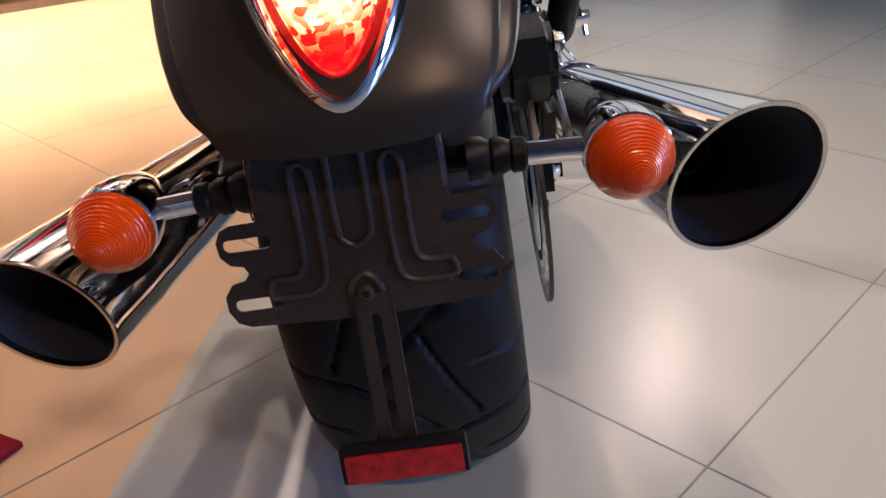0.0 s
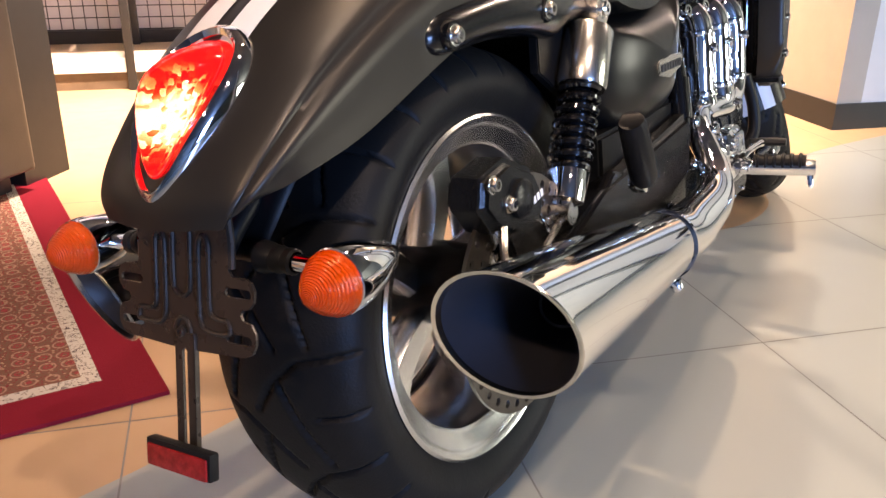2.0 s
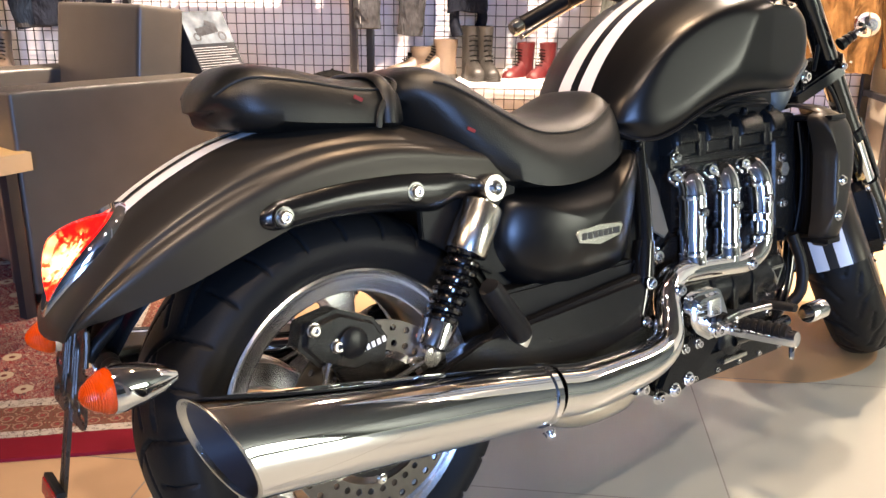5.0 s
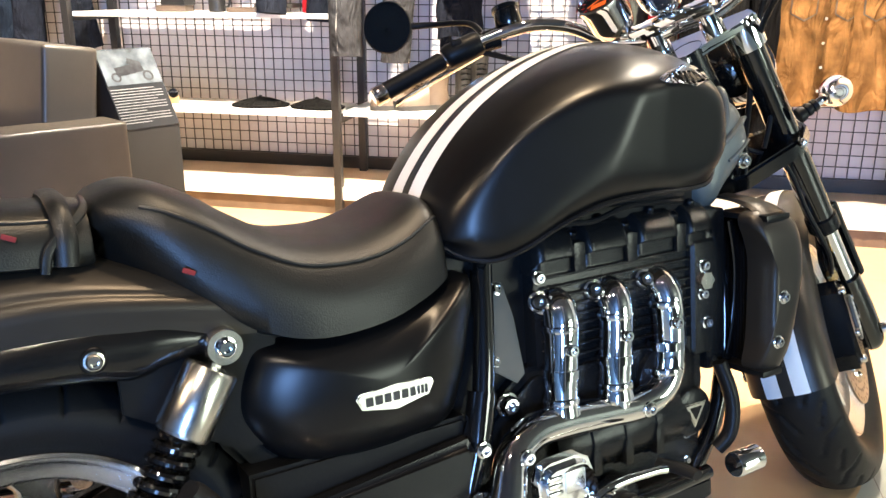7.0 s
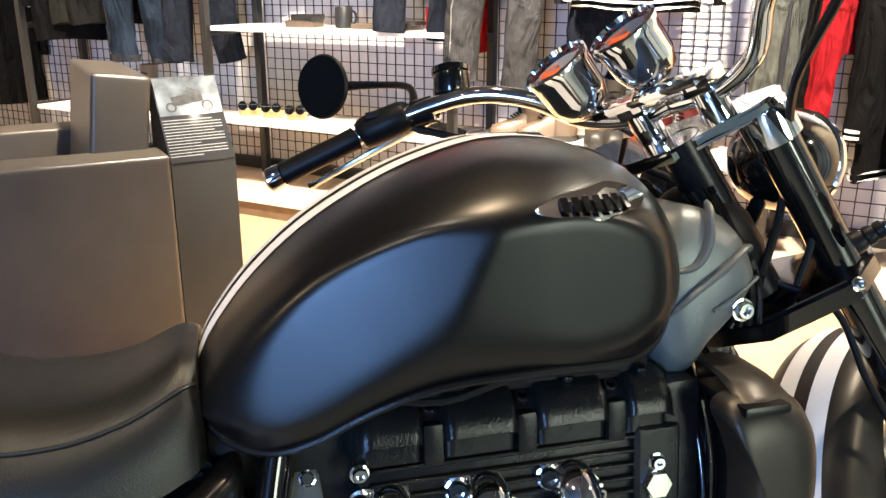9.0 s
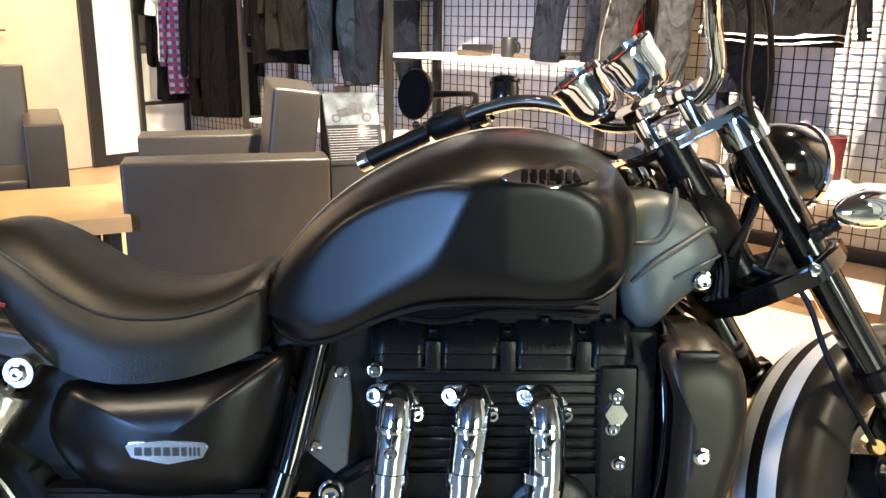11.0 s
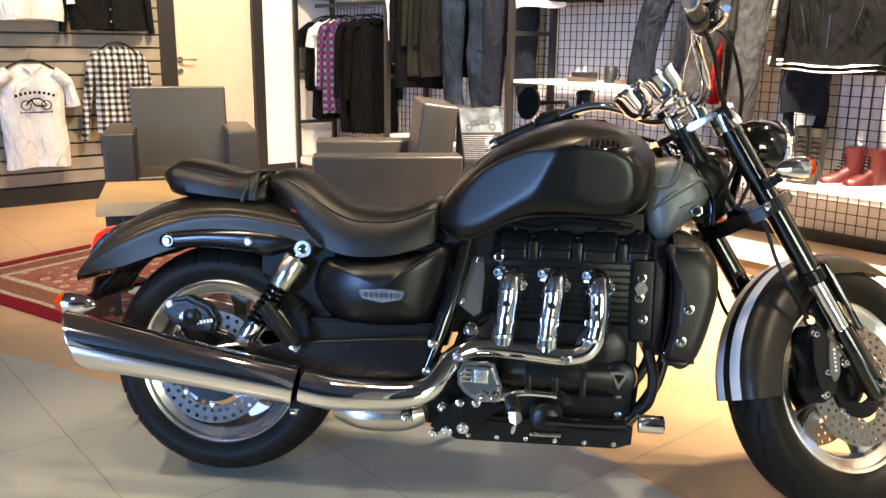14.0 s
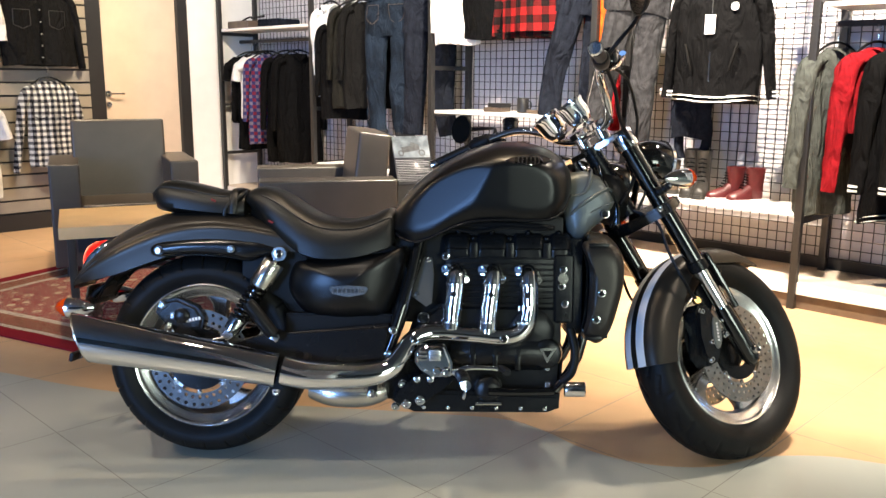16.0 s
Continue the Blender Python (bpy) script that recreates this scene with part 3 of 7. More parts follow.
def tank_ring(row, m=16):
    x, zt, zb, ws, zs, wk, wl = row
    zk = zb + (zs - zb) * 0.45
    half = [(0, zt), (ws * 0.34, zt - (zt - zs) * 0.07), (ws * 0.72, zt - (zt - zs) * 0.38), (ws, zs), (wk, zk), (wl, zb + 0.018), (wl * 0.86, zb), (wl * 0.4, zb + 0.012), (0, zb + 0.015)]
    half = [knee(x, q[0], q[1]) for q in curve(half, m // 2)]
    right = [(x, -p[0], p[1]) for p in half]
    left = [(x, p[0], p[1]) for p in half[1:-1]]
    return right + left[::-1]


tank_rings = [tank_ring(r) for r in curve(TANK, 10)]
tank = part("fuel_tank", skin(bmesh.new(), tank_rings), PAINT, bike, "matt black teardrop fuel tank", None, 60)


def tank_point(x, y, right=True):
    """The crown of the tank at x and y."""
    i = min(range(len(tank_rings)), key=lambda k: abs(tank_rings[k][0][0] - x))
    ring = [p for p in tank_rings[i][:33]]
    ys, zs = [abs(p[1]) for p in ring], [p[2] for p in ring]
    k = max(range(len(ys)), key=lambda q: ys[q])
    return interp(abs(y), ys[:k + 1], zs[:k + 1])


for y0, y1 in ((0.011, 0.047), (-0.047, -0.011)):
    rows = [[(r[0][0], y0 + (y1 - y0) * k / 4, tank_point(r[0][0], y0 + (y1 - y0) * k / 4) + 0.0018) for k in range(5)] for r in tank_rings[:92]]
    part("stripe", skin(bmesh.new(), rows, False, False), WHITE, tank, "white racing stripe")

# seats
SEAMS = []


def saddle(rows, crown=0.75, n=7, m=22):
    """A padded seat: rows of x, top, edge height, edge shift in x, half width, bottom."""
    rings = []
    for x, zt, ze, dx, w, zb in curve(rows, n):
        ring = []
        for k in range(m + 1):
            a = math.pi * k / m
            f = abs(math.sin(a)) ** crown
            ring.append((x + dx * (1 - f), -w * math.copysign(abs(math.cos(a)) ** 0.6, math.cos(a)), ze + (zt - ze) * f))
        for k in range(1, 6):
            y = w * (1 - 2 * k / 6)
            ring.append((x + dx * 0.6, y * 0.9, zb))
        rings.append(ring)
    SEAMS.append(rings)
    return skin(bmesh.new(), rings)


seat = part("rider_seat", saddle([
    (0.118, 0.822, 0.800, 0.03, 0.085, 0.775), (0.140, 0.852, 0.790, 0.035, 0.112, 0.745), (0.190, 0.863, 0.740, 0.03, 0.140, 0.715), (0.246, 0.844, 0.690, 0.025, 0.158, 0.672),
    (0.304, 0.806, 0.656, 0.02, 0.172, 0.645), (0.371, 0.771, 0.642, 0.02, 0.178, 0.636), (0.455, 0.762, 0.646, 0.02, 0.172, 0.640), (0.521, 0.773, 0.662, 0.02, 0.158, 0.655), (0.575, 0.797, 0.680, 0.015, 0.138, 0.675), (0.598, 0.795, 0.690, 0.005, 0.118, 0.69)]), LEATHER, bike, "black leather rider seat with a scooped dish", None, 70)
pillion = part("pillion_seat", saddle([
    (-0.186, 0.815, 0.812, 0.02, 0.045, 0.805), (-0.172, 0.848, 0.808, 0.02, 0.085, 0.790), (-0.129, 0.879, 0.798, 0.01, 0.112, 0.780), (-0.051, 0.872, 0.788, 0.0, 0.122, 0.772),
    (0.034, 0.852, 0.780, 0.0, 0.120, 0.765), (0.100, 0.846, 0.775, 0.0, 0.110, 0.758), (0.128, 0.842, 0.775, 0.0, 0.100, 0.758)]), LEATHER, bike, "black leather pillion pad", None, 70)

# rear fender
fender_grid = arch(
    [(-0.431, 0.530), (-0.424, 0.562), (-0.388, 0.612), (-0.315, 0.683), (-0.226, 0.737), (-0.139, 0.771), (-0.03, 0.787), (0.10, 0.780), (0.30, 0.735)],
    [(-0.385, 0.553), (-0.372, 0.556), (-0.335, 0.566), (-0.262, 0.585), (-0.170, 0.618), (-0.085, 0.648), (0.0, 0.672), (0.11, 0.680), (0.30, 0.660)],
    [0.088, 0.104, 0.118, 0.131, 0.140, 0.145, 0.148, 0.150, 0.150], 8, 44, 0.62)
for ring in fender_grid:
    aside = 0.013 * interp(ring[0][0], (-0.38, -0.15), (1, 0))
    for k, (x, y, z) in enumerate(ring):
        s = min(k, len(ring) - 1 - k) / ((len(ring) - 1) / 2)
        swell = 0.007 * math.exp(-((s - 0.20) / 0.10) ** 2) - 0.007 * math.exp(-((s - 0.42) / 0.10) ** 2)
        ring[k] = (x, y - aside + math.copysign(swell, y) * (abs(y) > 1e-4), z + 0.5 * swell)
fender = part("rear_fender", sheet(fender_grid, 0.006), GRAPHITE, bike, "matt graphite rear mudguard", None, 60)
for y0, y1 in ((0.011, 0.045), (-0.045, -0.011)):
    part("stripe", stripe(fender_grid[20:], y0 - 0.006, y1 - 0.006), WHITE, fender, "white racing stripe")
for s in (-1, 1):
    rings = []
    for x, zc, hh, th in curve([(-0.156, 0.660, 0.003, 0.002), (-0.152, 0.660, 0.013, 0.012), (-0.140, 0.661, 0.021, 0.020), (-0.115, 0.664, 0.026, 0.025), (-0.02, 0.673, 0.029, 0.027), (0.085, 0.672, 0.034, 0.027),
                                (0.150, 0.665, 0.037, 0.026), (0.190, 0.668, 0.029, 0.024), (0.250, 0.663, 0.017, 0.018), (0.266, 0.660, 0.010, 0.010)], 5):
        rings.append([(x, s * (0.132 + th * max(0.0, math.sin(math.pi * k / 14))), zc + hh * math.cos(math.pi * k / 14)) for k in range(15)] + [(x, s * 0.118, zc - hh), (x, s * 0.118, zc + hh)])
    fr = part("fender_rail", skin(bmesh.new(), rings), RAIL, bike, "semi-gloss black mudguard rail with two bolts", None, 50)
    for bx, bz in ((-0.122, 0.661), (0.103, 0.668)):
        part("washer", lathe([(0.0004, 0.0), (0.015, 0.0), (0.0165, -0.004), (0.0165, -0.010)], along((bx, s * 0.160, bz), (0, s, 0)), 20), GLOSS, fr, "black washer")
        part("bolt", bolt((bx, s * 0.1605, bz), (0, s, 0), 0.0095, 0.008), SATIN, fr, "steel socket bolt")
    part("inner_plate", prism([(0.13, 0.585), (0.13, 0.68), (0.33, 0.67), (0.33, 0.50), (0.27, 0.50)], s * 0.113, s * 0.128, 0.002), PLASTIC, bike, "black inner mudguard plate")
    # added black block in place of the shaded gap above the swinging arm
    part("gap_filler", prism([(0.27, 0.375), (0.27, 0.47), (0.60, 0.47), (0.60, 0.375)], s * 0.085, s * 0.150, 0.006), PLASTIC, bike, "black filler added for the dark gap above the swinging arm")

# exhausts
def muffler(s):
    a, b = Vector((0.262, s * 0.245, 0.312)), Vector((-0.300, s * 0.298, 0.412 if s < 0 else 0.378))
    d = (b - a).normalized()
    side = d.cross(Vector((0, 0, 1))).normalized()
    up = side.cross(d).normalized()
    seg = 40
    cut = Vector((-1.0, s * 0.204, -0.366)).normalized()

    def ring(f, r, end=False, shift=0.0):
        c = a.lerp(b, f)
        out = []
        for k in range(seg):
            g = 2 * math.pi * k / seg
            p = c + r * (math.cos(g) * side + math.sin(g) * up)
            if end:
                p += d * ((b - p).dot(cut) / d.dot(cut) + shift)
            out.append(p)
        return out

    body = part("muffler", skin(bmesh.new(), [ring(0, 0.044), ring(0.0, 0.050), ring(0.3, 0.056), ring(0.7, 0.0625), ring(1, 0.0665, True, -0.012), ring(1, 0.0665, True)], True, False), CHROME, bike, "large chrome megaphone silencer", None, 40)
    part("mouth_ring", skin(bmesh.new(), [ring(1, 0.0665, True), ring(1, 0.0680, True, 0.002), ring(1, 0.0675, True, 0.005), ring(1, 0.0640, True, 0.004), ring(1, 0.0625, True, -0.004)], True, False), SATIN, body, "rolled steel lip")
    c = ring(1, 0.0625, True, -0.004)
    inner = [c] + [[q.lerp(a.lerp(b, 1 - 0.26) + (q - (b + d * (q - b).dot(d))).normalized() * 0.022, f) for q in c] for f in (0.25, 0.5, 0.75, 1.0)]
    hole = [[q - d * 0.20 for q in inner[-1]], [a.lerp(b, 0.38)] * seg]
    part("mouth_cone", skin(bmesh.new(), inner + hole, True, False), INNER, body, "dark sooted inner cone")
    part("baffle_tube", skin(bmesh.new(), [ring(0.735, 0.0205), ring(0.765, 0.0205), ring(0.765, 0.0235), ring(0.735, 0.0245)], True, False), INNER, body)
    part("clamp", skin(bmesh.new(), [ring(0.0, 0.050), ring(0.0, 0.053), ring(0.022, 0.0535), ring(0.022, 0.050)], True, False), CHROME, body)
    return body


for s in (-1, 1):
    muffler(s)
part("exhaust_pipe", tube([(0.28, -0.245, 0.312), (0.36, -0.243, 0.298), (0.46, -0.24, 0.297), (0.54, -0.237, 0.301), (0.600, -0.226, 0.318), (0.632, -0.205, 0.353), (0.660, -0.178, 0.392), (0.706, -0.160, 0.414), (0.766, -0.152, 0.416), (0.868, -0.150, 0.408), (0.940, -0.150, 0.403), (0.996, -0.149, 0.418), (1.021, -0.146, 0.464), (1.023, -0.141, 0.565), (1.020, -0.122, 0.599), (1.014, -0.090, 0.603)],
                                  [0.046, 0.044, 0.040, 0.036, 0.032, 0.029, 0.028, 0.028, 0.028, 0.027, 0.027, 0.027, 0.027, 0.0275, 0.0275, 0.026], 20, 6), CHROME, bike, "chrome exhaust pipe sweeping under the cylinders")
HEADERS = (0.787, 0.901, 1.014)
for x in HEADERS[:2]:
    part("header_pipe", tube([(x + 0.006, -0.090, 0.603), (x + 0.010, -0.122, 0.600), (x + 0.008, -0.138, 0.572), (x - 0.002, -0.145, 0.482), (x - 0.008, -0.150, 0.412)], [0.026, 0.0275, 0.0280, 0.0270, 0.0255], 20, 6), CHROME, bike, "chrome header pipe")
    part("pipe_socket", tube([(x - 0.004, -0.146, 0.454), (x - 0.006, -0.148, 0.442), (x - 0.007, -0.149, 0.428)], [0.0262, 0.0285, 0.0310], 20, 3), CHROME, bike)
for x in HEADERS:
    part("header_clamp", tube([(x - 0.001, -0.1435, 0.500), (x - 0.002, -0.1445, 0.486)], 0.0305, 20, 1), CHROME, bike)
    for q, y, z in ((-0.0055, -0.1475, 0.450), (0.006, -0.1385, 0.566)):
        part("header_collar", lathe([(0.024, -0.007), (0.0295, -0.005), (0.031, 0.0), (0.0295, 0.005), (0.024, 0.007), (0.024, -0.007)], along((x + q, y, z), (0, 0.09, 1)), 24), CHROME, bike)
    part("header_bolt", bolt((x + 0.002, -0.166, 0.536), (0, -1, 0.05), 0.010, 0.012), CHROME, bike)
    part("header_bolt", bolt((x - 0.022, -0.117, 0.609), (-0.3, -1, 0.2), 0.013, 0.016), CHROME, bike)
    part("header_bolt", bolt((x + 0.038, -0.114, 0.578), (0.3, -1, 0), 0.010, 0.012), CHROME, bike)
    part("exhaust_flange", prism([(x - 0.034, 0.612), (x - 0.020, 0.626), (x + 0.020, 0.624), (x + 0.048, 0.588), (x + 0.044, 0.570), (x + 0.026, 0.568), (x - 0.022, 0.590)], -0.118, -0.108, 0.002), SATIN, bike, "steel exhaust flange")
part("pipe_bolt", bolt((0.672, -0.204, 0.402), (0, -1, 0), 0.011, 0.008), CHROME, bike)
part("pipe_bolt", bolt((0.944, -0.177, 0.402), (0, -1, 0), 0.011, 0.008), CHROME, bike)

# engine
eng = part("cylinder_block", block((0.385, 0.222, 0.17), Matrix.Translation((0.955, 0, 0.575)), 0.012), ENGINE, bike, "black cast cylinder block with cooling ribs")
for k in range(9):
    part("rib", block((0.37, 0.238, 0.005), Matrix.Translation((0.96, 0, 0.505 + 0.0175 * k)), 0.0015, seg=1), ENGINE, eng)
VALLEYS = (0.850, 0.963, 1.077)
rings = []
for k in range(81):
    x = 0.757 + 0.398 * k / 80
    dip = sum(math.exp(-((x - v) / 0.013) ** 4) for v in VALLEYS)
    end = max(0.0, min(1.0, (x - 0.757) / 0.016, (1.155 - x) / 0.016))
    w = 0.118 + 0.014 * end ** 0.5 - 0.016 * dip
    top = 0.712 + 0.016 * end ** 0.5 - 0.012 * dip
    half = [(0, top), (w * 0.62, top - 0.001), (w * 0.80, top - 0.006), (w * 0.93, top - 0.020), (w * 0.99, top - 0.040), (w, top - 0.050), (w - 0.012, top - 0.056), (w - 0.012, 0.652)]
    rings.append([(x, -y, z) for y, z in half] + [(x, y, z) for y, z in half[:0:-1]])
cover = part("cam_cover", skin(bmesh.new(), rings), ENGINE, bike, "black cast cam cover with four rounded humps", None, 50)
for v in VALLEYS:
    part("cover_screw", bolt((v, -0.098, 0.704), (0, -0.7, 1), 0.011, 0.010), BLACK, cover)
    part("cover_lug", block((0.024, 0.016, 0.05), Matrix.Translation((v, -0.116, 0.670)), 0.006), ENGINE, cover)
for x in (0.803, 0.906, 1.020, 1.115):
    part("cover_screw", bolt((x, -0.104, 0.723), (0, -0.5, 1), 0.008, 0.008), BLACK, cover)
part("timing_cover", block((0.062, 0.250, 0.215), Matrix.Translation((1.132, 0, 0.552)), 0.014, seg=3), ENGINE, bike, "black cast timing cover")
part("crankcase", prism([(0.62, 0.20), (0.66, 0.178), (1.125, 0.182), (1.135, 0.33), (1.11, 0.40), (1.14, 0.50), (0.745, 0.50), (0.66, 0.44), (0.62, 0.33)], -0.118, 0.118, 0.015, None, 0, 3), ENGINE, bike, "black crankcase")
case = part("gear_case", tube([(0.790, -0.085, 0.350), (0.805, -0.085, 0.350), (1.066, -0.085, 0.350), (1.091, -0.085, 0.350)], [0.045, 0.062, 0.064, 0.045], 24, 2), ENGINE, bike, "round black gear case")
for x in (0.85, 0.92, 0.99):
    part("case_band", lathe([(0.062, -0.008), (0.068, -0.006), (0.068, 0.006), (0.062, 0.008)], along((x, -0.085, 0.350), (1, 0, 0)), 24), ENGINE, case)
    part("case_lug", block((0.018, 0.02, 0.05), Matrix.Translation((x, -0.143, 0.325)), 0.006), ENGINE, case)
part("sump", prism([(0.64, 0.178), (0.67, 0.165), (1.08, 0.168), (1.12, 0.182), (1.12, 0.225), (0.64, 0.235)], -0.155, 0.10, 0.01), ENGINE, bike, "black ribbed sump")
part("sump_rod", tube([(0.86, -0.160, 0.197), (0.94, -0.160, 0.198)], 0.006, 8, 1), SATIN, bike)
part("oil_cooler_pipe", lathe([(0.0004, -0.03), (0.021, -0.03), (0.023, -0.027), (0.023, 0.03), (0.020, 0.033), (0.0004, 0.033)], along((1.16, -0.19, 0.252), (1, 0, 0)), 20), CHROME, bike, "polished cylinder end")
part("hose", tube([(1.15, -0.14, 0.43), (1.165, -0.155, 0.36), (1.155, -0.16, 0.30), (1.13, -0.15, 0.27)], 0.014, 10, 5), PLASTIC, bike)

# side cover and frame
sc = part("side_cover", pillow([(0.290, 0.622), (0.330, 0.636), (0.403, 0.642), (0.481, 0.648), (0.574, 0.660), (0.636, 0.676), (0.626, 0.590), (0.606, 0.512), (0.580, 0.466), (0.514, 0.450), (0.410, 0.448), (0.325, 0.472), (0.272, 0.545)], -0.122, -0.070, 0.05, 16, 6, 2.0), PAINT, bike, "matt black bulged side cover with a metal badge", None, 60)
part("badge", prism([(0.410, 0.553), (0.416, 0.560), (0.470, 0.5635), (0.524, 0.560), (0.529, 0.553), (0.520, 0.537), (0.470, 0.527), (0.418, 0.537)], -0.193, -0.186, 0.002), SATIN, sc, "silver shield badge")
for k, (x0, x1) in enumerate(((0.424, 0.434), (0.438, 0.448), (0.452, 0.461), (0.465, 0.474), (0.478, 0.487), (0.491, 0.498), (0.502, 0.505), (0.508, 0.511), (0.514, 0.517))):
    part("badge_bar", prism([(x0, 0.541), (x1, 0.541), (x1, 0.553), (x0, 0.553)], -0.1945, -0.192, 0), DARK, sc)
part("side_cover", pillow([(0.290, 0.622), (0.330, 0.636), (0.403, 0.642), (0.481, 0.648), (0.574, 0.660), (0.636, 0.676), (0.626, 0.590), (0.606, 0.512), (0.580, 0.466), (0.514, 0.450), (0.410, 0.448), (0.325, 0.472), (0.272, 0.545)], 0.127, 0.063, 0.05, 16, 6, 2.0), PAINT, bike, "matt black bulged side cover", None, 60)
part("under_seat_body", prism([(0.20, 0.66), (0.60, 0.68), (0.66, 0.60), (0.64, 0.44), (0.30, 0.43), (0.25, 0.50)], -0.11, 0.11, 0.01), PLASTIC, bike, "black frame cover under the seat")
for s in (-1, 1):
    part("frame_tube", tube([(0.690, s * 0.085, 0.73), (0.674, s * 0.100, 0.671), (0.652, s * 0.130, 0.57), (0.626, s * 0.155, 0.465), (0.590, s * 0.165, 0.36)], 0.0175, 16, 4), GLOSS, bike, "gloss black frame tube")
    part("frame_joint", tube([(0.633, s * 0.148, 0.500), (0.612, s * 0.160, 0.430)], 0.0225, 16, 1), GLOSS, bike)
    part("swingarm", prism([(-0.02, 0.30), (-0.02, 0.345), (0.20, 0.405), (0.588, 0.445), (0.600, 0.420), (0.584, 0.332), (0.478, 0.326), (0.30, 0.330), (0.10, 0.300)], s * 0.186, s * 0.145, 0.012, None, 0, 3), BLACK, bike, "black box-section swinging arm")
    lean = Matrix(((1, 0, 0, 0), (0, 1, -s * 0.375, s * (0.120 + 0.375 * 0.532)), (0, 0, 1, 0), (0, 0, 0, 1)))
    br = part("bracket_plate", prism([(0.697, 0.658), (0.720, 0.650), (0.727, 0.590), (0.722, 0.505), (0.704, 0.494), (0.657, 0.526)], 0.0 if s > 0 else -0.007, 0.007 if s > 0 else 0.0, 0.002), BRACKET, bike, "dark grey cast frame bracket", lean)
    for bx, bz, r in ((0.708, 0.636, 0.008), (0.674, 0.532, 0.007)):
        part("bolt", bolt((bx, s * (0.127 - 0.375 * (bz - 0.532)), bz), (0, s, 0.37), r, 0.006), CHROME, br)
    part("frame_bolt", bolt((0.696, s * 0.120, 0.455), (0, s, 0), 0.016, 0.014), CHROME, bike)
    for bx, bz in ((0.606, 0.427), (0.592, 0.352)):
        part("frame_bolt", bolt((bx, s * 0.188, bz), (0, s, 0), 0.010, 0.008), CHROME, bike)
part("lower_frame", prism([(0.30, 0.24), (0.62, 0.20), (0.70, 0.178), (0.69, 0.33), (0.60, 0.33), (0.32, 0.32)], -0.145, 0.145, 0.01), BLACK, bike, "black lower frame")
for bx, bz in ((0.636, 0.262), (0.575, 0.272), (0.70, 0.268), (0.735, 0.270), (0.650, 0.200), (0.615, 0.192)):
    part("frame_bolt", bolt((bx, -0.19 if bx > 0.6 else -0.15, bz), (0, -1, 0), 0.011, 0.012), CHROME, bike)

# radiator
part("water_rail", block((0.05, 0.24, 0.30), Matrix.Translation((1.165, 0, 0.56)), 0.012), ENGINE, bike, "black coolant housing")
core = part("radiator_core", block((0.035, 0.39, 0.28), Matrix.Translation((1.240, 0, 0.55)), 0.004), BLACK, bike, "black finned radiator")
for s in (-1, 1):
    for k in range(13):
        part("fin", block((0.012, 0.0022, 0.262), Matrix.Translation((1.219, s * (0.096 + 0.0075 * k), 0.55)), 0), BLACK, core)
    part("edge_strip", tube([(1.192, s * 0.128, 0.685), (1.205, s * 0.130, 0.60), (1.203, s * 0.128, 0.50), (1.190, s * 0.122, 0.425)], 0.006, 8, 5, flat=0.6), GLOSS, core, "glossy bent edge strip")
    part("lower_lip", block((0.05, 0.115, 0.012), Matrix.Translation((1.212, s * 0.150, 0.412)), 0.004), PAINT, core)
    part("upper_lip", block((0.06, 0.115, 0.012), Matrix.Translation((1.225, s * 0.150, 0.694)), 0.005), PAINT, core)
SHROUD = [(1.180, 0.690), (1.200, 0.706), (1.245, 0.708), (1.285, 0.688), (1.304, 0.640), (1.303, 0.565), (1.274, 0.450), (1.247, 0.404), (1.218, 0.394), (1.190, 0.420), (1.200, 0.474), (1.206, 0.60), (1.196, 0.650)]
for s in (-1, 1):
    # black shroud in the mudguards' lighter paint, for the light on its face
    sh = part("radiator_shroud", pillow(SHROUD, s * 0.178, s * 0.034, 0.022, 14, 6, 5.0), GRAPHITE, bike, "matt black radiator side shroud", None, 60)
    top_rows = []
    for k in range(9):
        f = k / 8
        y, z = 0.080 + 0.112 * f, 0.726 - 0.006 * f - 0.020 * f ** 4
        top_rows.append([(1.196 + 0.012 * (1 - f), s * y, z - 0.006), (1.206, s * y, z), (1.240, s * y, z + 0.001), (1.268, s * y, z - 0.008), (1.288, s * y, z - 0.028), (1.296, s * y, z - 0.055)])
    part("shroud_top", sheet(top_rows, 0.005), GRAPHITE, sh, "rounded shroud top")
    for bx, bz in ((1.233, 0.550), (1.219, 0.470)):
        part("bolt", bolt((bx, s * 0.212, bz), (0, s, 0), 0.010, 0.008), CHROME, sh, "chrome socket bolt")
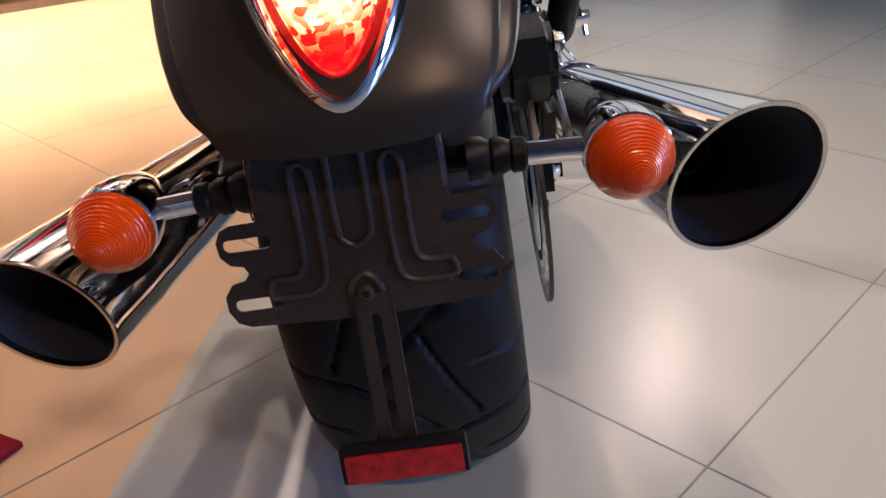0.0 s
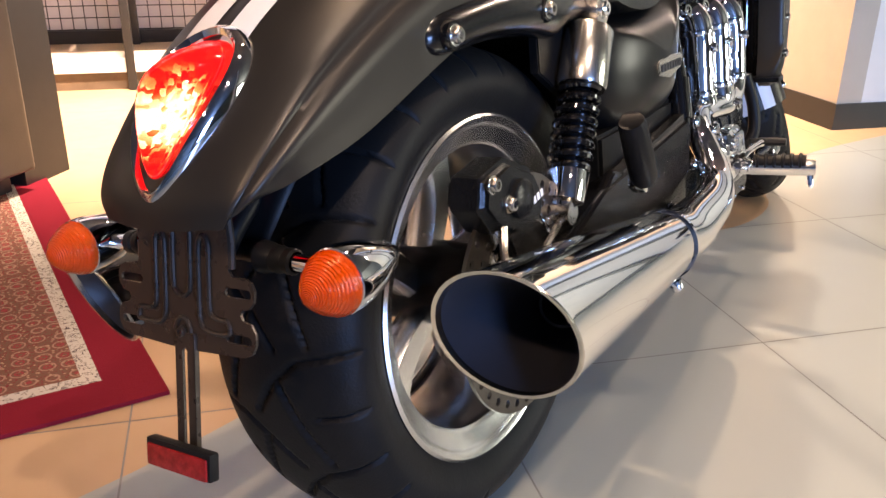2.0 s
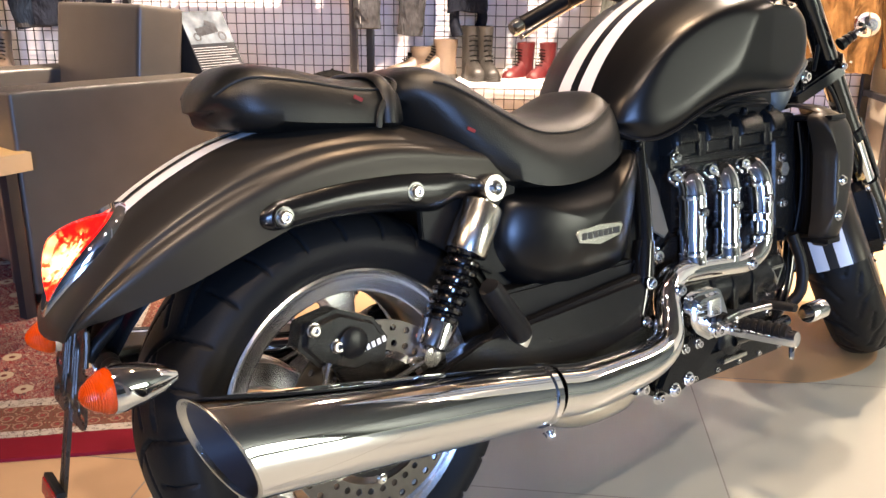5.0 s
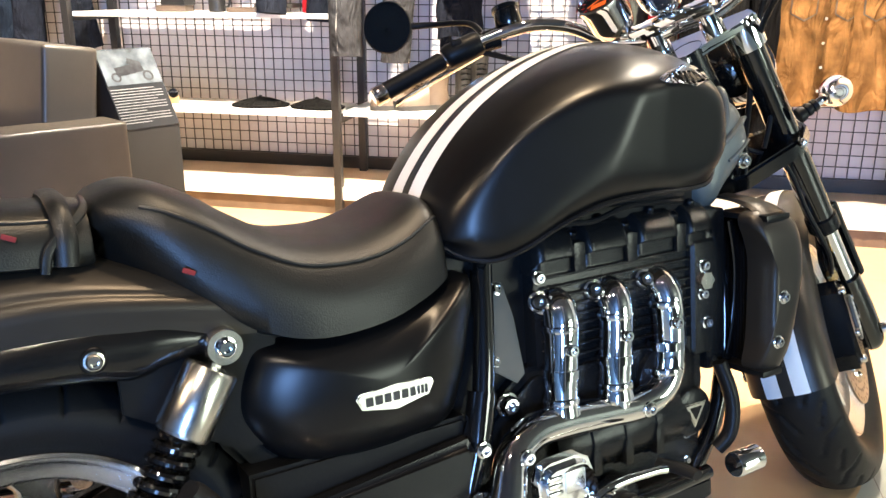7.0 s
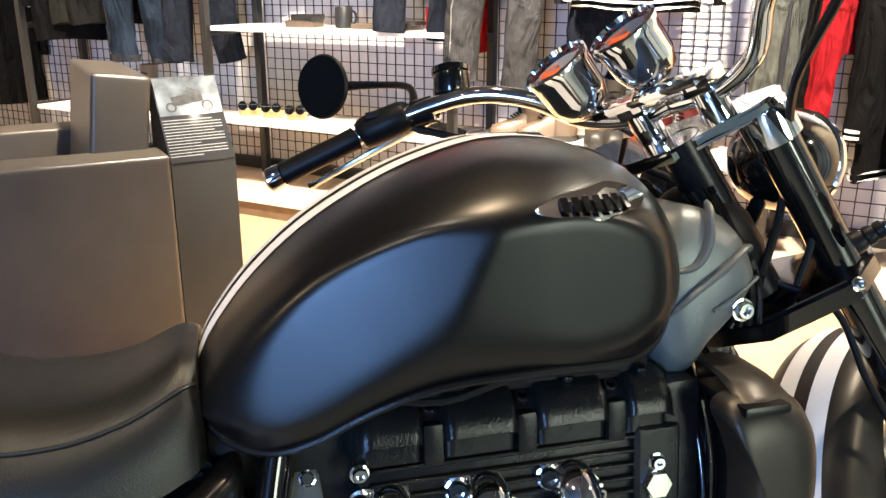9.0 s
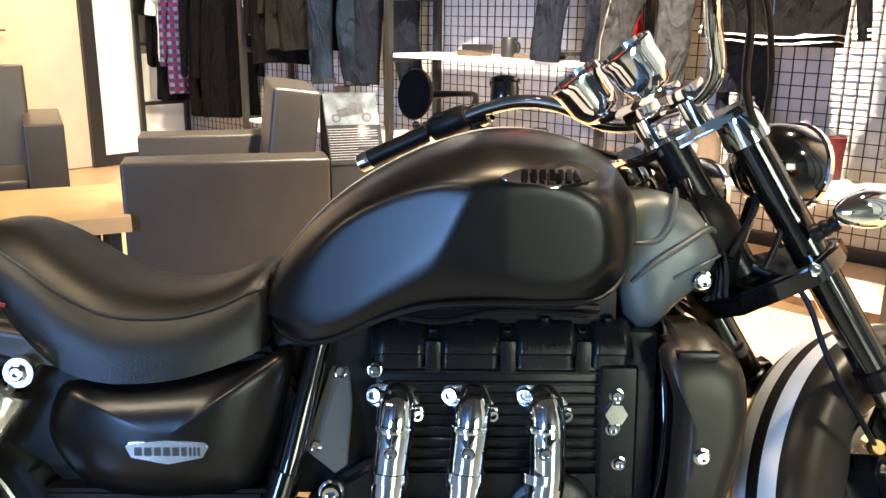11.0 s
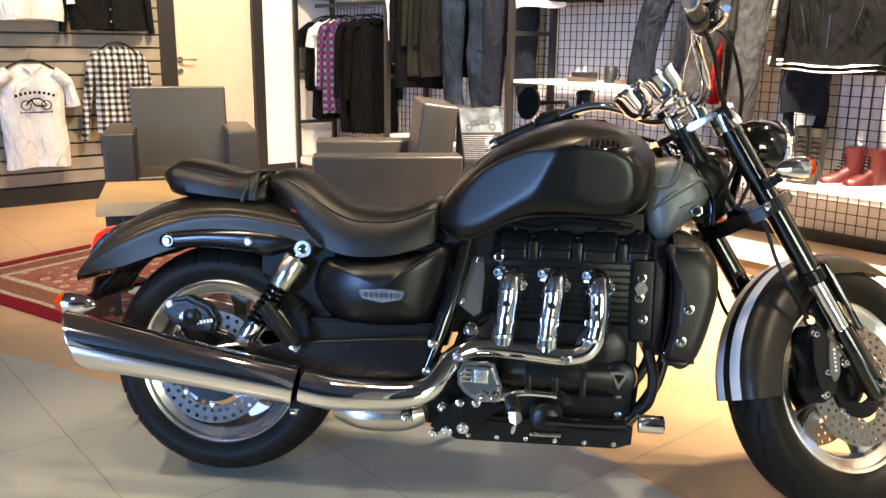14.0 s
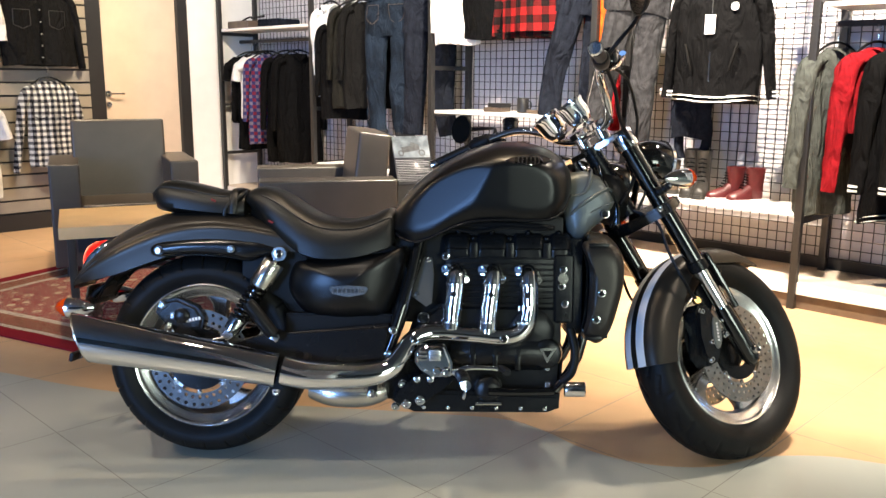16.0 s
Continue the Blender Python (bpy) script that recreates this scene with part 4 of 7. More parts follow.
for s in (-1, 1):
    hc = part("head_casting", pillow([(1.128, 0.895), (1.160, 0.914), (1.195, 0.918), (1.222, 0.910), (1.255, 0.894), (1.272, 0.872), (1.290, 0.828), (1.280, 0.800), (1.258, 0.770), (1.220, 0.735), (1.190, 0.700), (1.160, 0.700), (1.140, 0.740), (1.122, 0.800), (1.118, 0.850)], s * 0.070, s * 0.040, 0.075, 8, 4, 3.0), CAST, bike, "grey-green cast frame head with raised ribs", None, 60)
    part("rib", tube([(1.140, s * 0.098, 0.842), (1.182, s * 0.109, 0.846), (1.203, s * 0.108, 0.872), (1.212, s * 0.096, 0.908), (1.216, s * 0.080, 0.922)], [0.005, 0.008, 0.009, 0.008, 0.004], 10, 5, flat=0.6), CAST, hc)
    part("rib", tube([(1.150, s * 0.100, 0.782), (1.180, s * 0.110, 0.812), (1.225, s * 0.110, 0.842), (1.262, s * 0.096, 0.862), (1.280, s * 0.080, 0.856)], [0.005, 0.009, 0.009, 0.008, 0.004], 10, 5, flat=0.6), CAST, hc)
    part("hollow_rim", tube([(1.212, s * 0.108, 0.790), (1.245, s * 0.106, 0.806), (1.285, s * 0.088, 0.822)], 0.005, 8, 4, flat=0.6), CAST, hc)
    part("bolt", bolt((1.256, s * 0.104, 0.786), (0, s, 0), 0.012, 0.010), CHROME, hc, "chrome domed bolt")


def tank_half(x, z):
    """The half width of the tank at x and height z."""
    i = min(range(len(tank_rings)), key=lambda k: abs(tank_rings[k][0][0] - x))
    ring = tank_rings[i][:48]
    zs, ys = [p[2] for p in ring], [abs(p[1]) for p in ring]
    k = next(j for j in range(len(zs)) if zs[j] < z)
    f = (zs[k - 1] - z) / (zs[k - 1] - zs[k])
    return ys[k - 1] + (ys[k] - ys[k - 1]) * f


def on_tank(bm, s, lift):
    for v in bm.verts:
        v.co.y = s * (tank_half(v.co.x, v.co.z) + lift + abs(v.co.y))
    return bm


for s in (-1, 1):
    tb = part("tank_badge", on_tank(prism([(0.938, 0.944), (0.968, 0.956), (1.00, 0.961), (1.03, 0.966), (1.055, 0.962), (1.082, 0.949), (1.062, 0.939), (1.03, 0.936), (1.01, 0.930), (0.99, 0.936), (0.96, 0.937)], 0.0, 0.005, 0.001, None, 3), s, 0.0), CHROME, tank, "chrome winged badge with dark letters as plain bars")
    for k in range(7):
        x = 0.968 + k * 0.0125
        part("badge_bar", on_tank(prism([(x, 0.941), (x + 0.008, 0.941), (x + 0.008, 0.955), (x, 0.955)], 0.0055, 0.0065, 0), s, 0.0), GLOSS, tank)
    # rolled seam along the lower edge of the tank
    line = [(0.608, 0.716), (0.630, 0.699), (0.670, 0.692), (0.715, 0.705), (0.757, 0.727), (0.805, 0.747), (0.861, 0.760), (0.95, 0.764), (1.05, 0.763), (1.095, 0.772), (1.128, 0.800), (1.146, 0.840)]
    half = [knee(x, interp(x, [r[0] for r in TANK], [r[6] for r in TANK]), z)[0] for x, z in line]
    part("seam", tube([(x, s * (h - 0.004), z + 0.004) for (x, z), h in zip(line, half)], 0.0045, 8, 4), BLACK, tank)
part("filler_cap", lathe([(0.0004, 0.006), (0.028, 0.006), (0.033, 0.003), (0.036, -0.004)], along((0.998, 0.0, 1.007), (0.0, 0.0, 1)), 28), BLACK, tank, "black flush filler cap")

# seat trim
for rings, base, k0, k1 in ((SEAMS[0], seat, 12, 2), (SEAMS[1], pillion, 6, 4)):
    for k in (5, 17):
        line = [Vector(r[k]) + Vector((0, -0.0006 if r[k][1] < 0 else 0.0006, 0.0008)) for r in rings[k0:len(rings) - k1]]
        part("piping", tube([tuple(p) for p in line], 0.0022, 6, 1), SEAM, base, "stitched leather seam")
for at, base in (((0.224, -0.1525, 0.753), seat), ((0.038, -0.1185, 0.817), pillion)):
    part("fabric_tab", block((0.016, 0.003, 0.006), Matrix.Translation(at) @ Matrix.Rotation(radians(25), 4, "Y"), 0.001), TAB, base, "small red fabric tab")
part("strap", tube([(0.095, -0.118, 0.775), (0.098, -0.112, 0.815), (0.095, -0.08, 0.846), (0.095, 0.0, 0.852), (0.095, 0.08, 0.846), (0.098, 0.112, 0.815), (0.095, 0.118, 0.775)], 0.013, 8, 5, flat=0.45), LEATHER, pillion, "black leather grab strap")
part("strap_fold", tube([(0.070, -0.119, 0.77), (0.080, -0.117, 0.80), (0.120, -0.095, 0.835), (0.126, -0.05, 0.848)], 0.006, 8, 5, flat=0.5), LEATHER, pillion)

# shocks
for s in (-1, 1):
    top, low = Vector((0.253, s * 0.154, 0.655)), Vector((0.096, s * 0.165, 0.404))
    d = (low - top).normalized()
    L = (low - top).length
    sh = part("shock_absorber", lathe([(0.014, 0.028), (0.032, 0.030), (0.035, 0.034), (0.036, 0.112), (0.034, 0.118), (0.024, 0.119)], along(top, d), 28), SATIN, bike, "chrome topped twin rear shock absorber")
    part("eye", lathe([(0.010, -0.016), (0.022, -0.016), (0.0235, -0.013), (0.0235, 0.013), (0.022, 0.016), (0.010, 0.016)], along(top, (0, 1, 0)), 24), SATIN, sh, "steel mounting eye")
    part("eye_arm", block((0.022, 0.014, 0.05), along(top + d * 0.022, d), 0.004), SATIN, sh)
    part("eye_bolt", bolt(top + Vector((0, s * 0.016, 0)), (0, s, 0), 0.011, 0.008), CHROME, sh)
    coil = []
    turns, n0, n1 = 7.5, 0.118, L - 0.055
    frame3 = along(top, d)
    for k in range(int(turns * 14) + 1):
        a = k * 2 * math.pi / 14
        coil.append(frame3 @ Vector((0.0255 * math.cos(a), 0.0255 * math.sin(a), n0 + (n1 - n0) * k / (turns * 14))))
    part("spring", tube([tuple(c) for c in coil], 0.0062, 8, 1), GLOSS, sh, "gloss black coil spring")
    part("damper_rod", lathe([(0.016, 0.11), (0.016, L - 0.05)], along(top, d), 16), BLACK, sh)
    part("lower_cup", lathe([(0.016, L - 0.060), (0.028, L - 0.060), (0.0295, L - 0.056), (0.0275, L - 0.016), (0.018, L - 0.012), (0.012, L + 0.004)], along(top, d), 24), CHROME, sh, "chrome lower cup")
    part("lower_eye", lathe([(0.0004, -0.016), (0.016, -0.016), (0.018, 0), (0.016, 0.016), (0.0004, 0.016)], along(low, (0, 1, 0)), 18), SATIN, sh)
    # passenger peg
    pg = part("passenger_peg", tube([(0.175, s * 0.236, 0.512), (0.180, s * 0.236, 0.504), (0.240, s * 0.226, 0.424), (0.246, s * 0.225, 0.416)], [0.015, 0.0195, 0.0205, 0.016], 16, 2), PLASTIC, bike, "folded ribbed rubber passenger peg")
    for k in range(7):
        f = k / 6
        part("rib", lathe([(0.0155, -0.002), (0.0178, 0), (0.0155, 0.002)], along((0.185 + 0.05 * f, s * 0.235 - s * 0.008 * f, 0.497 - 0.067 * f), (0.06, -s * 0.01, -0.08)), 12), PLASTIC, pg)
    part("clevis", block((0.03, 0.022, 0.024), pose(0.250, s * 0.215, 0.408, 0, 35, 0), 0.005), CHROME, pg)
    part("peg_plate", prism([(0.20, 0.40), (0.245, 0.425), (0.33, 0.40), (0.30, 0.36), (0.22, 0.385)], s * 0.182, s * 0.165, 0.003), BLACK, bike)
    # axle end
    part("axle_nut", lathe([(0.0004, 0.018), (0.012, 0.018), (0.016, 0.014), (0.018, 0)], along((0, s * 0.165, 0.323), (0, s, 0)), 18), CHROME, bike)

# rear caliper
cal = part("rear_caliper", prism([(-0.128, 0.470), (-0.118, 0.505), (-0.060, 0.516), (0.000, 0.490), (0.022, 0.455), (0.014, 0.420), (-0.045, 0.412), (-0.100, 0.436)], -0.180, -0.125, 0.010, None, 0, 3), ENGINE, bike, "black two-piston rear brake caliper")
part("piston_cap", lathe([(0.024, 0), (0.024, 0.006), (0.02, 0.009), (0.0004, 0.009)], along((-0.045, -0.180, 0.463), (0, -1, 0)), 20), ENGINE, cal)
for k in range(6):
    part("letter_bar", block((0.006, 0.001, 0.009), pose(-0.038 + 0.0095 * k, -0.1812, 0.446 + 0.002 * k, 0, -14, 0), 0), WHITE, cal)
part("bleed_nipple", lathe([(0.0004, 0.014), (0.006, 0.014), (0.008, 0.006), (0.008, 0)], along((-0.085, -0.166, 0.433), (-0.2, -0.3, -1)), 12), SATIN, cal)
part("brake_hose", tube([(-0.085, -0.178, 0.44), (-0.098, -0.185, 0.40), (-0.07, -0.19, 0.375), (0.0, -0.18, 0.38), (0.12, -0.16, 0.40)], 0.005, 8, 6), SATIN, bike, "braided brake hose")
part("caliper_arm", prism([(-0.08, 0.43), (-0.02, 0.43), (0.06, 0.34), (0.02, 0.31), (-0.03, 0.34)], -0.178, -0.160, 0.004), BLACK, bike)
for dx, dz in ((-0.03, 0.02), (0.005, -0.012)):
    part("caliper_bolt", bolt((-0.075 + dx, -0.180, 0.475 + dz), (0, -1, 0), 0.009, 0.008), SATIN, cal)

# tail light
TU, TN = Vector((0.65, 0, 0.76)), Vector((-0.76, 0, 0.65))
TO = Vector((-0.3700, -0.013, 0.6300))


def tear(u):
    """Half width of the tail light at u from -1 (tip) to 1 (crown)."""
    return 0.052 * max(0.0, (1 - u * u)) ** 0.5 * (0.84 + 0.26 * u)


def tear_ring(grow, lift):
    out = []
    for k in range(44):
        a = 2 * math.pi * k / 44
        u = math.cos(a)
        w = math.copysign(tear(u), math.sin(a)) if abs(math.sin(a)) > 1e-6 else 0
        out.append(TO + TU * (u * (0.082 + grow)) + Vector((0, w * (1 + grow / 0.045), 0)) + TN * (lift - 0.020 * u * u - 4.0 * w * w))
    return out


TAIL = bpy.data.materials.new("lit_lamp_reflector")
TAIL.use_nodes = True
tb = TAIL.node_tree.nodes["Principled BSDF"]
tb.inputs["Base Color"].default_value = (0.5, 0.02, 0.02, 1)
tb.inputs["Roughness"].default_value = 0.08
nt = TAIL.node_tree
co = nt.nodes.new("ShaderNodeTexCoord")
cells = nt.nodes.new("ShaderNodeTexVoronoi")
cells.distance, cells.inputs["Scale"].default_value = "CHEBYCHEV", 150
nt.links.new(co.outputs["Object"], cells.inputs["Vector"])
near = nt.nodes.new("ShaderNodeVectorMath")
near.operation = "DISTANCE"
near.inputs[1].default_value = tuple(TO + TN * 0.025 + TU * -0.012)
nt.links.new(co.outputs["Object"], near.inputs[0])
bulb = nt.nodes.new("ShaderNodeMapRange")
bulb.inputs["From Min"].default_value, bulb.inputs["From Max"].default_value = 0.056, 0.020
nt.links.new(near.outputs["Value"], bulb.inputs["Value"])
grey = nt.nodes.new("ShaderNodeSeparateColor")
nt.links.new(cells.outputs["Color"], grey.inputs[0])
patch = nt.nodes.new("ShaderNodeMath")
patch.operation = "MULTIPLY_ADD"
patch.inputs[1].default_value, patch.inputs[2].default_value = 0.60, -0.16
nt.links.new(grey.outputs[0], patch.inputs[0])
both = nt.nodes.new("ShaderNodeMath")
both.operation = "ADD"
nt.links.new(patch.outputs[0], both.inputs[0])
nt.links.new(bulb.outputs[0], both.inputs[1])
glow = nt.nodes.new("ShaderNodeValToRGB")
for at, c in ((0.28, (0.08, 0.004, 0.004, 1)), (0.52, (0.28, 0.03, 0.01, 1)), (0.68, (0.6, 0.30, 0.10, 1)), (0.86, (0.9, 0.75, 0.45, 1)), (1.0, (1.0, 0.95, 0.75, 1))):
    e = glow.color_ramp.elements.new(at)
    e.color = c
glow.color_ramp.elements.remove(glow.color_ramp.elements[0])
nt.links.new(both.outputs[0], glow.inputs[0])
nt.links.new(glow.outputs[0], tb.inputs["Emission Color"])
tb.inputs["Emission Strength"].default_value = 7.0
LENS = bpy.data.materials.new("red_glass_lens")
LENS.use_nodes = True
lens_bsdf = LENS.node_tree.nodes["Principled BSDF"]
lens_bsdf.inputs["Base Color"].default_value = (1.0, 0.05, 0.03, 1)
lens_bsdf.inputs["Roughness"].default_value = 0.05
lens_bsdf.inputs["IOR"].default_value = 1.25
lens_bsdf.inputs["Transmission Weight"].default_value = 0.9
lens_bsdf.inputs["Emission Color"].default_value = (1.0, 0.010, 0.016, 1)
lens_bsdf.inputs["Emission Strength"].default_value = 0.32
tail = part("tail_light", skin(bmesh.new(), [tear_ring(0.015, 0.001), tear_ring(0.0145, 0.010), tear_ring(0.011, 0.017), tear_ring(0.006, 0.020), tear_ring(0.001, 0.016), tear_ring(0.0, 0.005)], True, False), CHROME, bike, "teardrop tail light, lit, in a chrome bezel")
rim_ring = tear_ring(0.001, 0.008)
dome = [rim_ring]
for k in range(1, 12):
    f = 1 - k / 12
    dome.append([TO + (p - TO) * f + TN * 0.046 * (1 - f ** 2.0) for p in rim_ring])
part("lens", skin(bmesh.new(), dome, True, True), LENS, tail, "glowing red lens")
plate_ring = [TO + (p - TO) * 0.88 + TN * 0.011 for p in tear_ring(0.0, 0.006)]
part("reflector", skin(bmesh.new(), [plate_ring, [p + TN * 0.003 for p in plate_ring]], True, True), TAIL, tail, "lit reflector with a bright bulb")
# plate bracket, strut and reflector
def holed(outline, holes, thick, m):
    """A sheet in the y-z plane of m with an outline (y, z) and punched holes."""
    bm = bmesh.new()
    for loop in (outline, *holes):
        vs = [bm.verts.new((0, y, z)) for y, z in loop]
        for a, b in zip(vs, vs[1:] + vs[:1]):
            bm.edges.new((a, b))
    bmesh.ops.triangle_fill(bm, use_beauty=True, use_dissolve=False, edges=list(bm.edges))
    made = bmesh.ops.extrude_face_region(bm, geom=list(bm.faces))
    for g in made["geom"]:
        if isinstance(g, bmesh.types.BMVert):
            g.co.x += thick
    bm.transform(m)
    return bm


def stadium(y, z, length, width, n=6):
    """A slot's outline about (y, z), long along y."""
    r, h = width / 2, (length - width) / 2
    right = [(y + h + r * math.sin(math.pi * k / n), z + r * math.cos(math.pi * k / n)) for k in range(n + 1)]
    return right + [(2 * y - a, 2 * z - b) for a, b in right]


BRK = mat("brown_black_steel", (0.045, 0.034, 0.026), 0.28, metal=0.45, vary=0.2, scale=14)
half = [(0.0, 0.540), (0.058, 0.540), (0.064, 0.532), (0.064, 0.484), (0.068, 0.479), (0.086, 0.479), (0.093, 0.476), (0.097, 0.468), (0.096, 0.458), (0.090, 0.451), (0.081, 0.449), (0.0785, 0.444), (0.082, 0.439), (0.092, 0.437), (0.098, 0.429), (0.098, 0.418), (0.093, 0.409), (0.084, 0.405), (0.020, 0.402), (0.0, 0.402)]
outl = half + [(-y, z) for y, z in half[::-1][1:-1]]
BM = Matrix.Translation((-0.400, 0, 0.470)) @ Matrix.Rotation(radians(12), 4, "Y") @ Matrix.Translation((0, 0, -0.470))
slots = [stadium(s * 0.076, z, 0.034, 0.009) for s in (-1, 1) for z in (0.4645, 0.421)]
pb = part("plate_bracket", holed(outl, slots, 0.003, BM), BRK, bike, "brown-black pressed steel plate bracket with slotted ears, bare of a plate", None, 30)


def emboss(pts, r=0.0026):
    part("rib", tube([tuple(BM @ Vector((-0.0005, y, z))) for y, z in pts], r, 8, 5), BRK, pb, "pressed stiffening rib")


for s in (-1, 1):
    emboss([(s * 0.024, 0.452), (s * 0.024, 0.500), (s * 0.026, 0.511), (s * 0.031, 0.515), (s * 0.036, 0.511), (s * 0.038, 0.500), (s * 0.038, 0.452), (s * 0.041, 0.440), (s * 0.050, 0.437), (s * 0.062, 0.437)])
    emboss([(s * 0.024, 0.452), (s * 0.026, 0.432), (s * 0.036, 0.424), (s * 0.062, 0.424), (s * 0.065, 0.430), (s * 0.062, 0.437)])
    part("side_flange", tube([tuple(BM @ Vector(q)) for q in ((0.002, s * 0.062, 0.536), (0.004, s * 0.064, 0.510), (0.004, s * 0.064, 0.486))], 0.004, 8, 3), BRK, pb)
emboss([(-0.012, 0.538), (-0.012, 0.470), (-0.008, 0.458), (0, 0.454), (0.008, 0.458), (0.012, 0.470), (0.012, 0.538)])
emboss([(-0.011, 0.404), (-0.011, 0.420), (-0.007, 0.429), (0, 0.433), (0.007, 0.429), (0.011, 0.420)])
part("bolt", bolt(tuple(BM @ Vector((-0.002, 0, 0.419))), (-1, 0, 0.2), 0.005, 0.004), BRK, pb)
ST = Matrix.Translation((-0.428, -0.004, 0.352)) @ Matrix.Rotation(radians(12), 4, "Y")
st = part("reflector_strut", holed([(-0.013, -0.062), (0.013, -0.062), (0.013, 0.07), (-0.013, 0.07)], [[(-0.0035, -0.045), (0.0035, -0.045), (0.0035, 0.052), (0.0, 0.056), (-0.0035, 0.052)]], 0.003, ST), BRK, bike, "thin slotted steel strut", None, 30)
for s in (-1, 1):
    part("fold", block((0.006, 0.003, 0.128), ST @ Matrix.Translation((0.003, s * 0.0125, 0.004)), 0.001), BRK, st)
refl = part("rear_reflector", block((0.012, 0.092, 0.028), pose(-0.449, -0.008, 0.303, 0, 12, 0), 0.003), PLASTIC, bike, "dull red rectangular reflector in a black tray")
part("lens", block((0.006, 0.085, 0.022), pose(-0.4545, -0.008, 0.302, 0, 12, 0), 0.002), REDLENS, refl, "dull red ribbed lens")
part("fender_stay", tube([(-0.30, -0.05, 0.56), (-0.36, -0.05, 0.52), (-0.385, -0.045, 0.49)], 0.01, 10, 4), PLASTIC, bike)
part("fender_stay", tube([(-0.30, 0.05, 0.56), (-0.36, 0.05, 0.52), (-0.385, 0.045, 0.49)], 0.01, 10, 4), PLASTIC, bike)
part("inner_guard", sheet(arch([(-0.36, 0.50), (-0.31, 0.58), (-0.22, 0.645), (-0.10, 0.69), (0.05, 0.70)], [(-0.352, 0.49), (-0.30, 0.565), (-0.21, 0.625), (-0.10, 0.665), (0.05, 0.675)], [0.07, 0.09, 0.10, 0.11, 0.12], 5, 12), 0.004), PLASTIC, bike, "black inner mudguard")


def turn_signal(p, d, root, name, xf=None):
    """A bullet-shaped signal at p that shines along d, on a stalk from root."""
    p, d, root = Vector(p), Vector(d).normalized(), Vector(root)
    body = part(name, lathe([(0.0004, -0.085), (0.008, -0.082), (0.019, -0.062), (0.027, -0.035), (0.0305, -0.012), (0.0305, 0.0), (0.0285, 0.001)], along(p, d), 28), CHROME, bike, "chrome bullet turn signal with an amber lens", xf)
    part("lens", lathe([(0.0290, 0.0), (0.0300, 0.004), (0.0285, 0.010), (0.022, 0.022), (0.014, 0.032), (0.007, 0.037), (0.0004, 0.0385)], along(p, d), 28), AMBER, body, "ribbed amber lens", xf)
    part("reflector", lathe([(0.0275, 0.006), (0.018, 0.0005), (0.006, 0.0008), (0.005, 0.014), (0.0004, 0.015)], along(p, d), 12), CHROME, body, "faceted reflector and bulb", xf, 10)
    q = p - d * 0.022
    part("stalk", tube([tuple(q), tuple(q.lerp(root, 0.5)), tuple(root)], 0.0085, 12, 2), CHROME, body, "", xf)
    r = root
    e = (root - q).normalized()
    part("boot", lathe([(0.010, -0.03), (0.0125, -0.028), (0.0125, -0.02), (0.0105, -0.018), (0.0135, -0.012), (0.0135, -0.006), (0.0115, -0.004), (0.015, 0.002), (0.016, 0.012), (0.0004, 0.012)], along(r, e), 16), PLASTIC, body, "black rubber boot", xf)


for s in (-1, 1):
    turn_signal((-0.392, s * 0.178 - 0.012, 0.486), (-1, 0, 0.0), (-0.368, s * 0.088 - 0.006, 0.490), "rear_turn_signal")
    part("signal_bar", tube([(-0.362, s * 0.09, 0.490), (-0.355, 0, 0.490)], 0.010, 10, 1), PLASTIC, bike)

# foot controls
fc = part("foot_control", prism([(0.674, 0.366), (0.686, 0.388), (0.700, 0.393), (0.752, 0.394), (0.768, 0.386), (0.788, 0.335), (0.782, 0.296), (0.728, 0.292), (0.690, 0.315), (0.676, 0.336)], -0.235, -0.195, 0.010, None, 0, 3), CHROME, bike, "chrome foot control housing with a window")
part("window", block((0.036, 0.004, 0.034), Matrix.Translation((0.735, -0.2355, 0.360)), 0.004), ALU, fc)
for k in range(3):
    part("slot_bar", block((0.026, 0.006, 0.007), Matrix.Translation((0.698, -0.235, 0.348 + 0.012 * k)), 0.003), CHROME, fc)
for bx in (0.741, 0.767):
    part("bolt", bolt((bx, -0.236, 0.311), (0, -1, 0), 0.012, 0.012), CHROME, fc)
pegb = part("foot_peg", tube([(0.800, -0.21, 0.300), (0.812, -0.24, 0.298), (0.826, -0.345, 0.296), (0.827, -0.352, 0.296)], [0.014, 0.017, 0.017, 0.014], 16, 2), CHROME, bike, "chrome rider foot peg with a rubber top")
part("rubber_pad", tube([(0.812, -0.242, 0.306), (0.825, -0.338, 0.304)], 0.016, 14, 1), PLASTIC, pegb, "ribbed rubber pad")
for k in range(6):
    part("rib", lathe([(0.0155, -0.004), (0.019, -0.002), (0.019, 0.002), (0.0155, 0.004)], along((0.814 + 0.0021 * k, -0.250 - 0.0155 * k, 0.3055), (0.13, -1, 0)), 14), PLASTIC, pegb)
part("hero_pin", tube([(0.826, -0.345, 0.285), (0.822, -0.347, 0.262), (0.820, -0.347, 0.256)], [0.006, 0.005, 0.003], 8, 2), CHROME, pegb)
ped = part("brake_pedal", tube([(0.775, -0.215, 0.300), (0.83, -0.222, 0.320), (0.90, -0.228, 0.322), (0.925, -0.230, 0.320)], [0.009, 0.008, 0.007, 0.008], 10, 5), CHROME, bike, "chrome brake pedal with a rubber pad")
